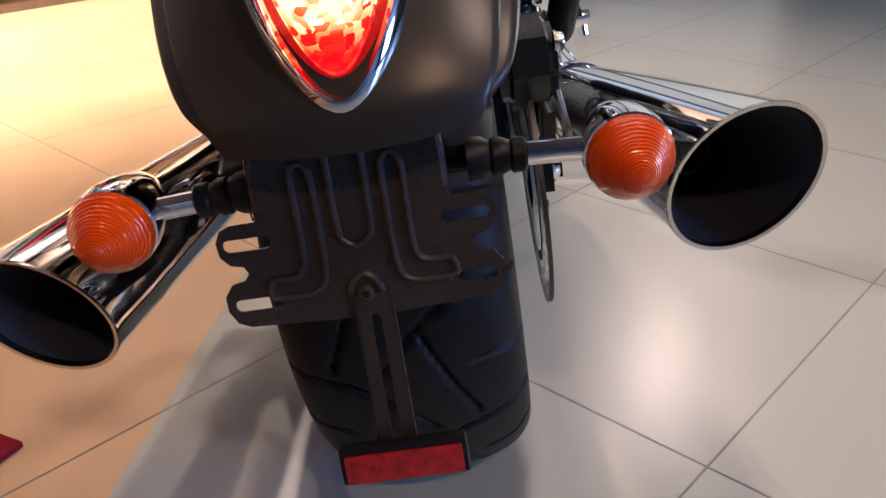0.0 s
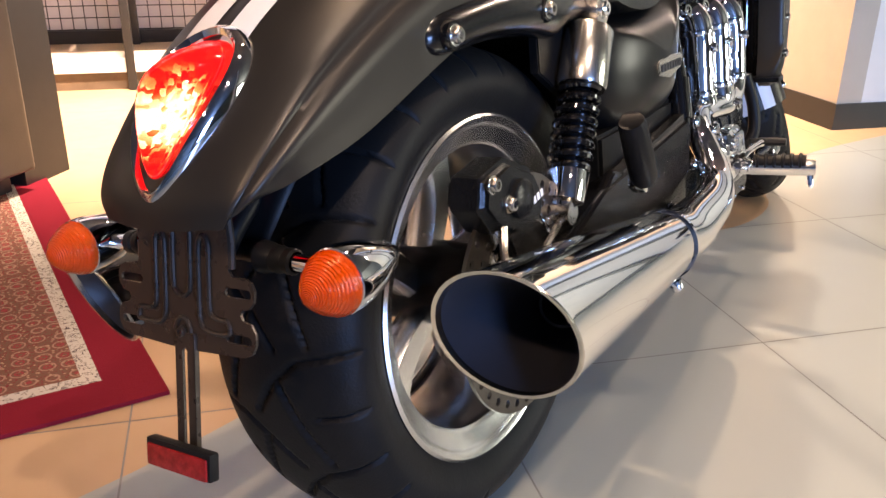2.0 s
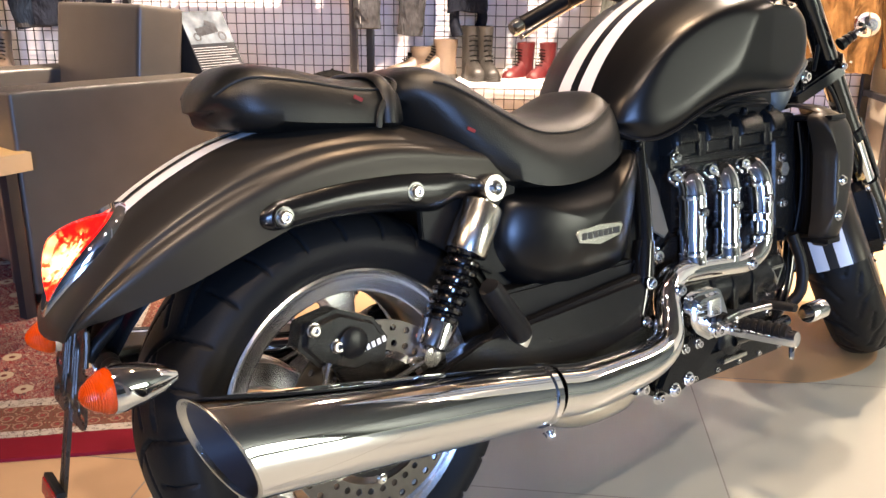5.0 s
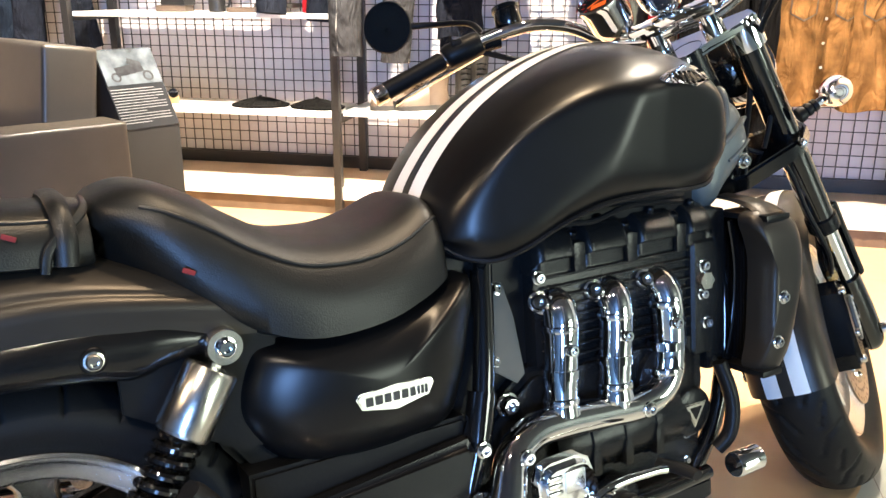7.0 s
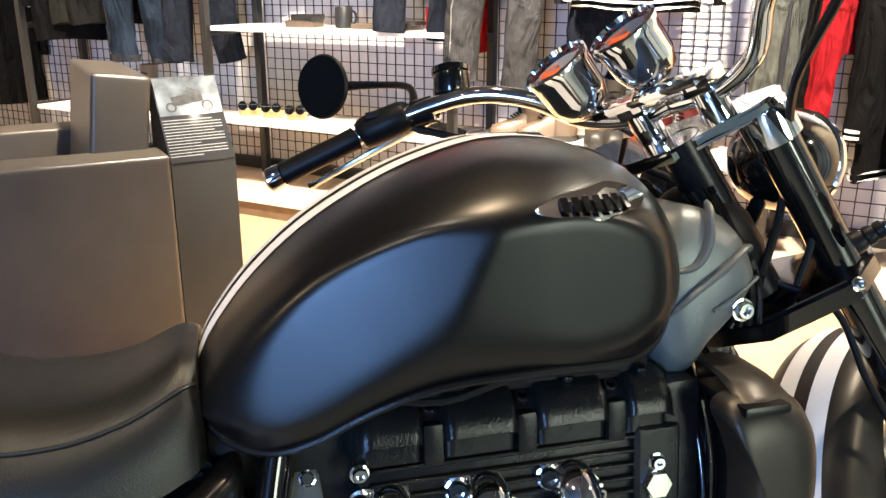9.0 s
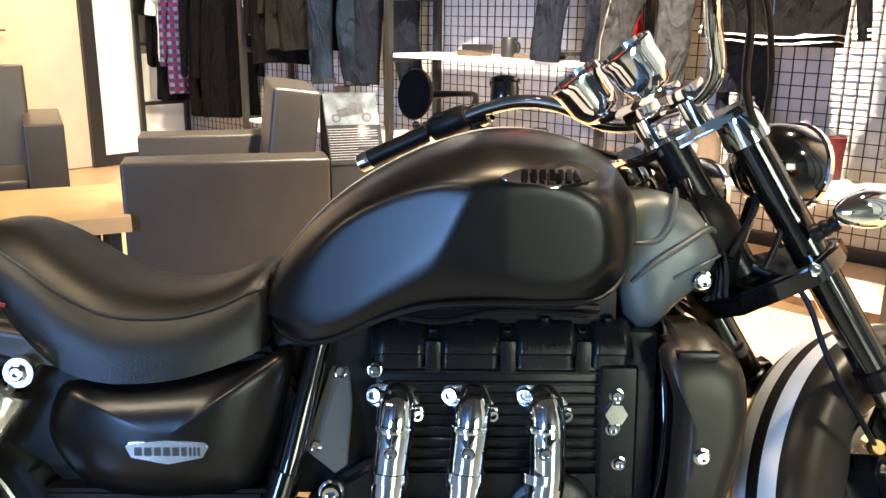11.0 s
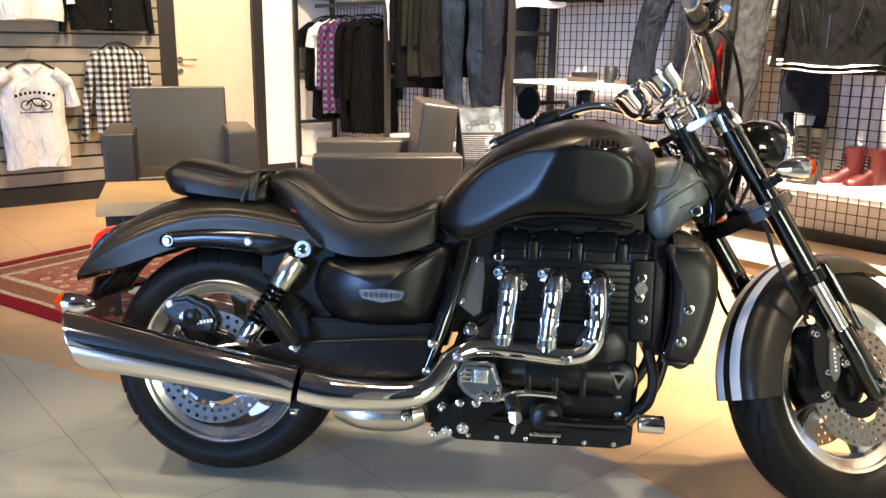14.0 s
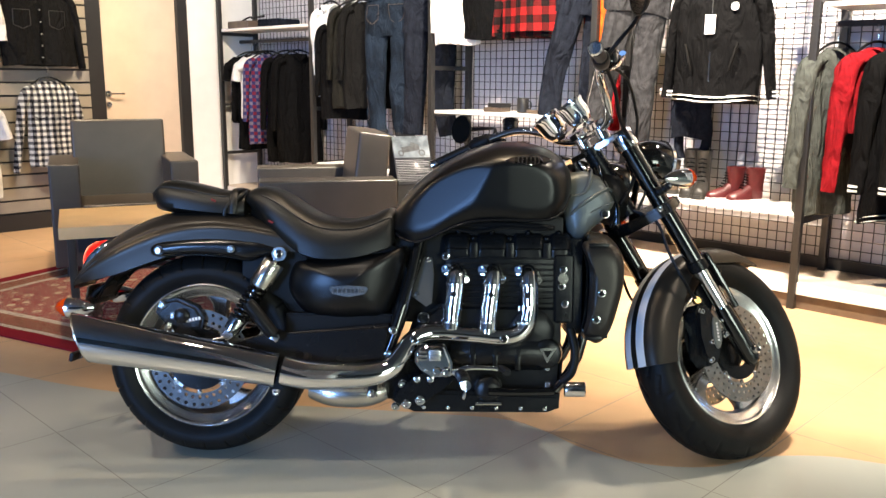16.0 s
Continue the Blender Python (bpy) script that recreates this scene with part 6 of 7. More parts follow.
# ---- rug ----
def rug_material():
    m = bpy.data.materials.new("oriental_rug_wool")
    m.use_nodes = True
    nt = m.node_tree
    b = nt.nodes["Principled BSDF"]
    b.inputs["Roughness"].default_value = 0.95
    b.inputs["Specular IOR Level"].default_value = 0.1
    co = nt.nodes.new("ShaderNodeTexCoord")
    sep = nt.nodes.new("ShaderNodeSeparateXYZ")
    nt.links.new(co.outputs["Object"], sep.inputs[0])

    def math_node(op, a, c=None):
        n = nt.nodes.new("ShaderNodeMath")
        n.operation = op
        for i, v in enumerate((a, c)):
            if v is None:
                continue
            if isinstance(v, (int, float)):
                n.inputs[i].default_value = v
            else:
                nt.links.new(v, n.inputs[i])
        return n.outputs[0]

    def mix(f, a, c):
        n = nt.nodes.new("ShaderNodeMix")
        n.data_type = "RGBA"
        nt.links.new(f, n.inputs[0])
        for i, v in ((6, a), (7, c)):
            if isinstance(v, tuple):
                n.inputs[i].default_value = (*v, 1)
            else:
                nt.links.new(v, n.inputs[i])
        return n.outputs[2]

    def between(v, lo, hi):
        return math_node("MULTIPLY", math_node("GREATER_THAN", v, lo), math_node("LESS_THAN", v, hi))

    dx = math_node("SUBTRACT", 1.22, math_node("ABSOLUTE", sep.outputs[0]))
    dy = math_node("SUBTRACT", 0.85, math_node("ABSOLUTE", sep.outputs[1]))
    edge = math_node("MINIMUM", dx, dy)
    # field: rosettes and tendrils
    vo = nt.nodes.new("ShaderNodeTexVoronoi")
    vo.inputs["Scale"].default_value, vo.inputs["Randomness"].default_value = 9.5, 0.45
    nt.links.new(co.outputs["Object"], vo.inputs["Vector"])
    rosette = math_node("LESS_THAN", vo.outputs["Distance"], 0.24)
    core = math_node("LESS_THAN", vo.outputs["Distance"], 0.10)
    tend = nt.nodes.new("ShaderNodeTexNoise")
    tend.inputs["Scale"].default_value, tend.inputs["Detail"].default_value, tend.inputs["Distortion"].default_value = 75, 2, 1.6
    nt.links.new(co.outputs["Object"], tend.inputs["Vector"])
    vine = between(tend.outputs[0], 0.485, 0.53)
    dark = between(tend.outputs[0], 0.56, 0.63)
    leaf = nt.nodes.new("ShaderNodeTexVoronoi")
    leaf.inputs["Scale"].default_value = 95
    nt.links.new(co.outputs["Object"], leaf.inputs["Vector"])
    bud = math_node("LESS_THAN", leaf.outputs["Distance"], 0.26)
    field = mix(bud, (0.26, 0.035, 0.038), (0.42, 0.24, 0.17))
    field = mix(vine, field, (0.55, 0.43, 0.33))
    field = mix(dark, field, (0.05, 0.035, 0.045))
    field = mix(rosette, field, (0.50, 0.40, 0.28))
    field = mix(core, field, (0.16, 0.05, 0.04))
    band = mix(bud, (0.18, 0.09, 0.06), (0.42, 0.27, 0.17))
    band = mix(vine, band, (0.22, 0.03, 0.03))
    med = nt.nodes.new("ShaderNodeTexVoronoi")
    med.inputs["Scale"].default_value, med.inputs["Randomness"].default_value = 24.0, 0.3
    nt.links.new(co.outputs["Object"], med.inputs["Vector"])
    band = mix(between(med.outputs["Distance"], 0.30, 0.38), band, (0.36, 0.20, 0.14))
    band = mix(between(med.outputs["Distance"], 0.12, 0.20), band, (0.30, 0.05, 0.05))
    line = mix(dark, (0.52, 0.46, 0.38), (0.10, 0.07, 0.07))
    col = mix(between(edge, 0.095, 0.125), field, line)
    col = mix(between(edge, 0.125, 0.245), col, band)
    col = mix(between(edge, 0.245, 0.285), col, line)
    col = mix(math_node("LESS_THAN", edge, 0.095), col, (0.20, 0.012, 0.022))
    nt.links.new(col, b.inputs["Base Color"])
    bn = nt.nodes.new("ShaderNodeBump")
    pile = nt.nodes.new("ShaderNodeTexNoise")
    pile.inputs["Scale"].default_value = 400
    nt.links.new(co.outputs["Object"], pile.inputs["Vector"])
    bn.inputs["Strength"].default_value, bn.inputs["Distance"].default_value = 0.5, 0.003
    nt.links.new(pile.outputs[0], bn.inputs["Height"])
    nt.links.new(bn.outputs[0], b.inputs["Normal"])
    return m


RUG = rug_material()
rug_bm = bmesh.new()
nx, ny = 49, 35
rv = [[rug_bm.verts.new((-1.22 + 2.44 * i / (nx - 1), -0.85 + 1.70 * j / (ny - 1), 0.009 + 0.0012 * math.sin(i * 0.9) * math.sin(j * 0.7))) for j in range(ny)] for i in range(nx)]
for i in range(nx - 1):
    for j in range(ny - 1):
        rug_bm.faces.new((rv[i][j], rv[i + 1][j], rv[i + 1][j + 1], rv[i][j + 1]))
low = bmesh.ops.extrude_face_region(rug_bm, geom=list(rug_bm.faces))
for g in low["geom"]:
    if isinstance(g, bmesh.types.BMVert):
        g.co.z = 0.001
rug = tagged(part("rug", rug_bm, RUG), "dark red oriental rug with cream bands under the coffee table", "rug")
ax, ay = Vector((0.898, -0.44)), Vector((0.44, 0.898))
rc = Vector((-0.068, 0.540)) - ax * 1.22 + ay * 0.85
rug.matrix_basis = frame2d(rc.x, rc.y, ax.x, ax.y)

# ---- information stand ----
pod = thing("information_stand", frame2d(0.676, 1.876, 0.94, 0.342), "black pedestal with a sloping photo and text panel", "display stand")
pb_bm = bmesh.new()
prof = [(0.0, 0.0), (0.0, 0.648), (0.136, 0.892), (0.170, 0.892), (0.170, 0.0)]
skin(pb_bm, [[(x, y, z) for y, z in prof] for x in (-0.205, 0.0)])
part("body", pb_bm, DARK, pod)
GREYINK = mat("grey_print_ink", (0.03, 0.032, 0.036), 0.3, vary=0.5, scale=60)
ACRYLIC = mat("smoked_acrylic", (0.030, 0.031, 0.034), 0.13, vary=0.1, spec=0.3)
INK = mat("pale_print_ink", (0.26, 0.26, 0.265), 0.4)
PHOTO = mat("glossy_photo_print", (0.115, 0.135, 0.15), 0.12, vary=0.6, scale=14)
ps = Matrix.Translation((-0.1025, 0.0, 0.652)) @ Matrix.Rotation(math.atan2(0.244, 0.136), 4, "X")
part("panel", block((0.205, 0.282, 0.004), ps @ Matrix.Translation((0, 0.141, 0.0)), 0.001), ACRYLIC, pod, "glossy grey sloping panel")
part("photo", block((0.200, 0.125, 0.0012), ps @ Matrix.Translation((0, 0.216, 0.0026)), 0), PHOTO, pod, "photo of a parked motorcycle")
for x, r in ((-0.060, 0.017), (0.055, 0.019)):
    part("photo_wheel", lathe([(r, 0), (r, 0.0008), (r * 0.62, 0.0008), (r * 0.62, 0)], ps @ Matrix.Translation((x, 0.180, 0.0034)), 20), GREYINK, pod)
part("photo_body", block((0.10, 0.032, 0.0008), ps @ Matrix.Translation((-0.005, 0.205, 0.0036)) @ Matrix.Rotation(0.15, 4, "Z"), 0), GREYINK, pod)
part("photo_body", block((0.045, 0.02, 0.0008), ps @ Matrix.Translation((0.018, 0.228, 0.0038)) @ Matrix.Rotation(-0.4, 4, "Z"), 0), GREYINK, pod)
rnd = random.Random(2)
for k in range(13):
    w = 0.185 if k % 4 else rnd.uniform(0.10, 0.16)
    part("text_bar", block((w, 0.0024, 0.0008), ps @ Matrix.Translation((-0.0985 + w / 2, 0.138 - 0.0098 * k, 0.0025)), 0), INK, pod, "white line of small print")

# ---- door fittings ----
hd = thing("door_handle", DOOR @ pose(-0.672, -0.0, 1.05), "brushed steel lever door handle with a round rose", "door handle")
part("rose", lathe([(0.0004, -0.010), (0.026, -0.010), (0.027, 0.012)], Matrix.Rotation(radians(-90), 4, "X"), 24), SATIN, hd)
part("lever", tube([(0, -0.006, 0), (0, -0.045, 0), (0.012, -0.052, 0), (0.125, -0.052, 0)], 0.009, 12, 3), SATIN, hd)
part("keyhole_rose", lathe([(0.0004, -0.008), (0.024, -0.008), (0.026, 0.012)], Matrix.Translation((0, 0, -0.095)) @ Matrix.Rotation(radians(-90), 4, "X"), 24), SATIN, hd)


# ---- clothes ----
def cloth(name, colour, vary=0.25, rough=0.85, scale=30.0):
    m = mat(name, colour, rough, 0, vary, scale, 0.5, 500, spec=0.06)
    nt = m.node_tree
    weave = next(n for n in nt.nodes if n.type == "BUMP")
    co = next(n for n in nt.nodes if n.type == "TEX_COORD")
    stretch = nt.nodes.new("ShaderNodeMapping")
    stretch.inputs["Scale"].default_value = (9, 9, 3.2)
    nt.links.new(co.outputs["Object"], stretch.inputs["Vector"])
    folds = nt.nodes.new("ShaderNodeTexNoise")
    folds.inputs["Scale"].default_value, folds.inputs["Detail"].default_value, folds.inputs["Distortion"].default_value = 1.6, 3, 1.2
    nt.links.new(stretch.outputs[0], folds.inputs["Vector"])
    creases = nt.nodes.new("ShaderNodeBump")
    creases.inputs["Strength"].default_value, creases.inputs["Distance"].default_value = 0.9, 0.05
    nt.links.new(folds.outputs[0], creases.inputs["Height"])
    nt.links.new(creases.outputs[0], weave.inputs["Normal"])
    return m


def plaid(name, colours, pitch):
    """Woven checks: three colours from two crossing bands."""
    m = cloth(name, colours[0])
    nt = m.node_tree
    b = nt.nodes["Principled BSDF"]
    co = next(n for n in nt.nodes if n.type == "TEX_COORD")
    sep = nt.nodes.new("ShaderNodeSeparateXYZ")
    nt.links.new(co.outputs["Object"], sep.inputs[0])
    bands = []
    for axis in (0, 2):
        d = nt.nodes.new("ShaderNodeMath")
        d.operation = "DIVIDE"
        d.inputs[1].default_value = pitch
        nt.links.new(sep.outputs[axis], d.inputs[0])
        f = nt.nodes.new("ShaderNodeMath")
        f.operation = "FRACT"
        nt.links.new(d.outputs[0], f.inputs[0])
        g = nt.nodes.new("ShaderNodeMath")
        g.operation = "GREATER_THAN"
        g.inputs[1].default_value = 0.5
        nt.links.new(f.outputs[0], g.inputs[0])
        bands.append(g.outputs[0])
    add = nt.nodes.new("ShaderNodeMath")
    add.operation = "ADD"
    nt.links.new(bands[0], add.inputs[0])
    nt.links.new(bands[1], add.inputs[1])
    half = nt.nodes.new("ShaderNodeMath")
    half.operation = "MULTIPLY"
    half.inputs[1].default_value = 0.5
    nt.links.new(add.outputs[0], half.inputs[0])
    ramp = nt.nodes.new("ShaderNodeValToRGB")
    ramp.color_ramp.interpolation = "CONSTANT"
    e = ramp.color_ramp.elements
    e[0].position, e[0].color = 0.0, (*colours[0], 1)
    e[1].position, e[1].color = 0.75, (*colours[2], 1)
    mid = e.new(0.25)
    mid.color = (*colours[1], 1)
    nt.links.new(half.outputs[0], ramp.inputs[0])
    nt.links.new(ramp.outputs[0], b.inputs["Base Color"])
    return m


COTTON_BLACK = cloth("black_cotton", (0.0032, 0.0032, 0.0035))
COTTON_CHAR = cloth("charcoal_cotton", (0.0070, 0.0068, 0.0066))
COTTON_WHITE = cloth("white_cotton", (0.72, 0.71, 0.68), 0.06)
COTTON_OLIVE = cloth("dark_olive_cotton", (0.012, 0.0115, 0.0095))
COTTON_GREY = cloth("grey_green_cotton", (0.060, 0.066, 0.060))
COTTON_RED = cloth("red_cotton", (0.19, 0.007, 0.011))
DENIM = cloth("blue_denim", (0.009, 0.0145, 0.024), 0.5, 0.8, 9)
DENIM_DARK = cloth("dark_denim", (0.009, 0.011, 0.017), 0.35)
DENIM_GREY = cloth("grey_denim", (0.026, 0.026, 0.028), 0.35)
STITCH = cloth("pale_stitching", (0.30, 0.29, 0.27))
BUTTON = mat("grey_button", (0.30, 0.29, 0.27), 0.4)
CANVAS = cloth("tan_canvas", (0.15, 0.074, 0.026), 0.45, 0.85, 14)
ORANGE = cloth("orange_lining", (0.60, 0.10, 0.015))
CHECK_BW = plaid("black_white_check", ((0.62, 0.60, 0.54), (0.16, 0.155, 0.15), (0.014, 0.014, 0.016)), 0.046)
CHECK_RB = plaid("red_blue_check", ((0.16, 0.02, 0.04), (0.030, 0.032, 0.11), (0.15, 0.13, 0.18)), 0.06)
CHECK_RED = plaid("red_black_check", ((0.30, 0.016, 0.016), (0.09, 0.010, 0.010), (0.012, 0.009, 0.009)), 0.10)
BOOT_RED = mat("dark_red_leather", (0.055, 0.006, 0.007), 0.4, vary=0.3, scale=20, bump=0.3)
BOOT_BLACK = mat("worn_black_leather", (0.020, 0.018, 0.016), 0.45, vary=0.3, bump=0.3)
BOOT_BROWN = mat("brown_boot_leather", (0.10, 0.07, 0.05), 0.4, vary=0.3, bump=0.3)


def crumple(bm, amp, seed, fx=11.0, fz=4.5):
    """Pushes the cloth in and out in hanging, slightly slanting folds."""
    o = Vector((seed * 1.7, seed * 0.9, seed * 2.3))
    for v in bm.verts:
        p = v.co
        q = Vector((p.x * fx + p.z * 3.0, 2.0 if p.y > 0 else 0.0, p.z * fz)) + o
        n = 0.65 * noise.noise(q) + 0.35 * noise.noise(q * 2.3)
        v.co.y += amp * 1.6 * n * (1 if p.y > 0 else -1)
        v.co.x += amp * 0.5 * noise.noise(q * 0.8 + Vector((9, 4, 1)))
    return bm


def drape(width, top, hem, depth, seed, flare=1.0, folds=5, shoulder=0.12, seg=56, rows=26, amp=0.016):
    """The body of a hung garment: flat ellipse rings with folds that deepen towards the hem."""
    rnd = random.Random(seed)
    ph = [rnd.uniform(0, 6.28) for _ in range(4)]
    rings = []
    for k in range(rows):
        f = k / (rows - 1)
        z = top + (hem - top) * f
        w = width / 2 * (0.34 + 0.66 * min(1, f / shoulder) ** 0.9) * (1 + (flare - 1) * f)
        d = depth / 2 * (0.5 + 0.5 * min(1, f / 0.2))
        ring = []
        for j in range(seg):
            a = 2 * math.pi * j / seg
            fold = 1 + (0.04 + 0.16 * f) * math.sin(folds * a + ph[0] + 1.2 * f) + 0.08 * f * math.sin((folds + 4) * a + ph[1])
            ring.append((w * math.copysign(abs(math.cos(a)) ** 0.8, math.cos(a)) + 0.006 * math.sin(9 * f + ph[2]), d * math.sin(a) * fold, z + 0.008 * math.sin(3 * a + ph[3]) * f))
        rings.append(ring)
    bm = skin(bmesh.new(), rings)
    return crumple(bm, amp, seed) if amp else bm


def cloth_front(bm):
    """The front of a garment as points, to lay trims on."""
    return np.array([tuple(v.co) for v in bm.verts if v.co.y < 0.0])


def trim_line(front, line, w, lift=0.003, closed=False):
    """A narrow band along line (x, z) that follows the front of a garment."""
    pts = [Vector((*p, 0)).xy for p in (list(line) + [line[0]] if closed else line)]
    path = [a + (b - a) * k / 6 for a, b in zip(pts, pts[1:]) for k in range(6)] + [pts[-1]]
    bm, rows = bmesh.new(), []
    for i, p in enumerate(path):
        d = (path[min(i + 1, len(path) - 1)] - path[max(i - 1, 0)]).normalized()
        ring = []
        for q in (p + Vector((-d.y, d.x)) * w / 2, p - Vector((-d.y, d.x)) * w / 2):
            r = np.hypot(front[:, 0] - q.x, front[:, 2] - q.y)
            near = np.argsort(r)[:5]
            ring.append((q.x, float(np.average(front[near, 1], weights=1 / (r[near] + 0.004))) - lift, q.y))
        rows.append(ring)
    skin(bm, rows, False, False)
    bmesh.ops.solidify(bm, geom=list(bm.faces), thickness=0.0012)
    return bm


def hanger(m, parent, width, top):
    part("hanger", tube([(-width * 0.42, 0, top - 0.045), (-width * 0.2, 0, top + 0.012), (0, 0, top + 0.03), (width * 0.2, 0, top + 0.012), (width * 0.42, 0, top - 0.045)], 0.007, 8, 4), PLASTIC, parent, "black plastic hanger")
    part("hook", tube([(0, 0, top + 0.03), (0, 0, top + 0.07), (0.014, 0, top + 0.095), (0.0, 0, top + 0.115), (-0.016, 0, top + 0.10)], 0.0025, 6, 4), SATIN, parent, "steel hook")


def shirt(name, m, fabric, label, width=0.46, length=0.68, sleeve=0.58, depth=0.12, seed=1, cuffs=None, group="hung clothes", spread=0.10, hook=True, belly=1.0, buttons=None, pockets=None):
    """A hung top with its shoulder line at z = 0 of m."""
    ob = thing(name, m, label, "shirt" if "shirt" in name else "jacket", group)
    bm = drape(width, 0.0, -length, depth, seed, belly)
    front = cloth_front(bm)
    part("body", bm, fabric, ob, "", None, 70)
    for s in (-1, 1):
        x0, x1 = s * width * 0.40, s * (width * 0.5 + spread)
        r = 0.062 if sleeve > 0.4 else 0.085
        pts = [(x0 * 0.82, 0, -0.055), (x0 + s * 0.035, 0.002, -0.11), ((x0 + x1) / 2 + s * 0.02, 0.012, -sleeve * 0.5), (x1, 0.02, -sleeve)]
        sleeve_bm = crumple(tube(pts, [r * 0.95, r, r * 0.85, r * (0.62 if sleeve > 0.4 else 0.95)], 24, 9, flat=0.6), 0.009, seed + s * 5, 8.0, 13.0)
        sl = part("sleeve", sleeve_bm, fabric, ob, "", None, 70)
        if cuffs:
            for k in range(2):
                f = 0.012 + 0.022 * k
                q = Vector(pts[3]) + (Vector(pts[2]) - Vector(pts[3])).normalized() * f
                part("cuff_stripe", tube([tuple(q), tuple(q + (Vector(pts[2]) - Vector(pts[3])).normalized() * 0.010)], r * 0.72, 14, 1, flat=0.66), cuffs, sl, "white knitted stripe")
        if pockets:
            px, pz, pw, ph = s * pockets[0], *pockets[1:4]
            part("pocket", trim_line(front, [(px - pw / 2, pz), (px + pw / 2, pz), (px + pw / 2, pz - ph * 0.8), (px, pz - ph), (px - pw / 2, pz - ph * 0.8)], 0.006, 0.003, True), pockets[4], ob, "stitched chest pocket")
    if cuffs:
        for k in range(2):
            z = -length + 0.014 + 0.024 * k
            hem_bm = drape(width * 1.012, z + 0.006, z - 0.006, depth * 1.30, seed, 1.0, 5, 0.001, 36, 2, 0)
            part("hem_stripe", hem_bm, cuffs, ob, "white knitted stripe")
    if buttons:
        part("placket", trim_line(front, [(0.004, -0.05), (0.004, -length + 0.02)], 0.030, 0.004), fabric, ob, "button placket")
        for k in range(6):
            z = -0.08 - (length - 0.14) * k / 5
            r = np.hypot(front[:, 0] - 0.004, front[:, 2] - z)
            y = float(front[np.argsort(r)[:4], 1].mean()) - 0.006
            part("button", lathe([(0.0004, 0.003), (0.0055, 0.003), (0.0065, 0.0)], Matrix.Translation((0.004, y, z)) @ Matrix.Rotation(radians(90), 4, "X"), 12), buttons, ob, "small pale button")
    for s in (-1, 1):
        part("collar", tube([(s * 0.062, 0.01, -0.010), (s * 0.058, -0.030, -0.008), (s * 0.030, -0.056, -0.030), (s * 0.012, -0.062, -0.052)], [0.015, 0.017, 0.019, 0.006], 10, 4, flat=0.45), fabric, ob)
    if hook:
        hanger(m, ob, width, 0.0)
    return ob


def trousers(m, fabric, label, length=1.0, width=0.36, seed=1, turn_up=None, stitch=None):
    ob = thing("trousers", m, label, "trousers", "hung clothes")
    bm = drape(width, 0.0, -0.30, 0.12, seed, 1.10, 3, 0.02)
    front = cloth_front(bm)
    part("waist", bm, fabric, ob, "", None, 70)
    rnd = random.Random(seed)
    for s in (-1, 1):
        pts = [(s * width * 0.25, 0, -0.20), (s * width * 0.28, 0.01 * s, -length * 0.45), (s * width * 0.31 + rnd.uniform(-0.02, 0.02), -0.02 * s, -length * 0.75), (s * width * 0.33 + rnd.uniform(-0.03, 0.03), 0.0, -length)]
        leg_bm = crumple(tube(pts, [q * width / 0.42 for q in (0.104, 0.097, 0.088, 0.086)], 26, 10, flat=0.55), 0.013, seed + 3 * s, 9.0, 9.0)
        leg_front = cloth_front(leg_bm)
        leg = part("leg", leg_bm, fabric, ob, "", None, 70)
        if stitch:
            part("seam", trim_line(leg_front, [(q[0] + s * 0.074 * (1 - 0.12 * i), q[2]) for i, q in enumerate(pts[1:])], 0.004, 0.002), stitch, leg, "stitched side seam")
            cx = s * width * 0.26
            part("pocket", trim_line(front, [(cx - 0.06, -0.075), (cx + 0.06, -0.075), (cx + 0.055, -0.18), (cx, -0.215), (cx - 0.055, -0.18)], 0.0045, 0.003, True), stitch, ob, "stitched pocket outline")
        if turn_up:
            part("turn_up", tube([pts[3], (pts[3][0], pts[3][1], pts[3][2] + 0.035)], 0.092 * width / 0.42, 20, 1, flat=0.58), turn_up, leg, "pale turned-up hem")
    part("waistband", drape(width * 1.02, 0.008, -0.032, 0.128, seed, 1.0, 3, 0.001, 40, 2, 0), fabric, ob)
    return ob


def on_rack(u, z, w=0.2, turn=0.0):
    return RACK @ pose(u, w, z, 0, 0, turn)


def on_slats(v, z, w=-0.09):
    return SLATS @ pose(v, w, z)


# bay beside the column: tops hung edge to the front
EDGE_ON = 90 - 18
for u, fabric, ln, sl, label in (
        (-3.91, COTTON_BLACK, 0.62, 0.24, "black cotton T-shirt on a rack hanger"),
        (-3.82, COTTON_BLACK, 0.86, 0.60, "long black top on a rack hanger"),
        (-3.75, COTTON_WHITE, 0.58, 0.24, "white cotton T-shirt on a rack hanger"),
        (-3.63, CHECK_RB, 0.80, 0.60, "red and blue checked shirt on a rack hanger"),
        (-3.35, COTTON_BLACK, 0.94, 0.66, "black hooded top on a rack hanger"),
        (-3.19, COTTON_BLACK, 0.94, 0.66, "black zipped top on a rack hanger")):
    shirt("shirt" if ln < 0.9 else "hooded_jacket", on_rack(u, 1.37, 0.2, EDGE_ON), fabric, label, 0.42, ln, sl, 0.10, int(u * -100), None, "tops on the rack rail", 0.03)
for k, (u, w) in enumerate(((-3.92, 0.34), (-3.45, 0.30))):
    tagged(part("folded_clothes", block((w, 0.26, 0.07), RACK @ Matrix.Translation((u, 0.19, 1.635)), 0.02, seg=3), (BOOT_BROWN, DENIM_DARK)[k]), ("dark brown folded trousers on the shelf", "dark folded jeans on the shelf")[k], "folded clothes", "folded clothes")
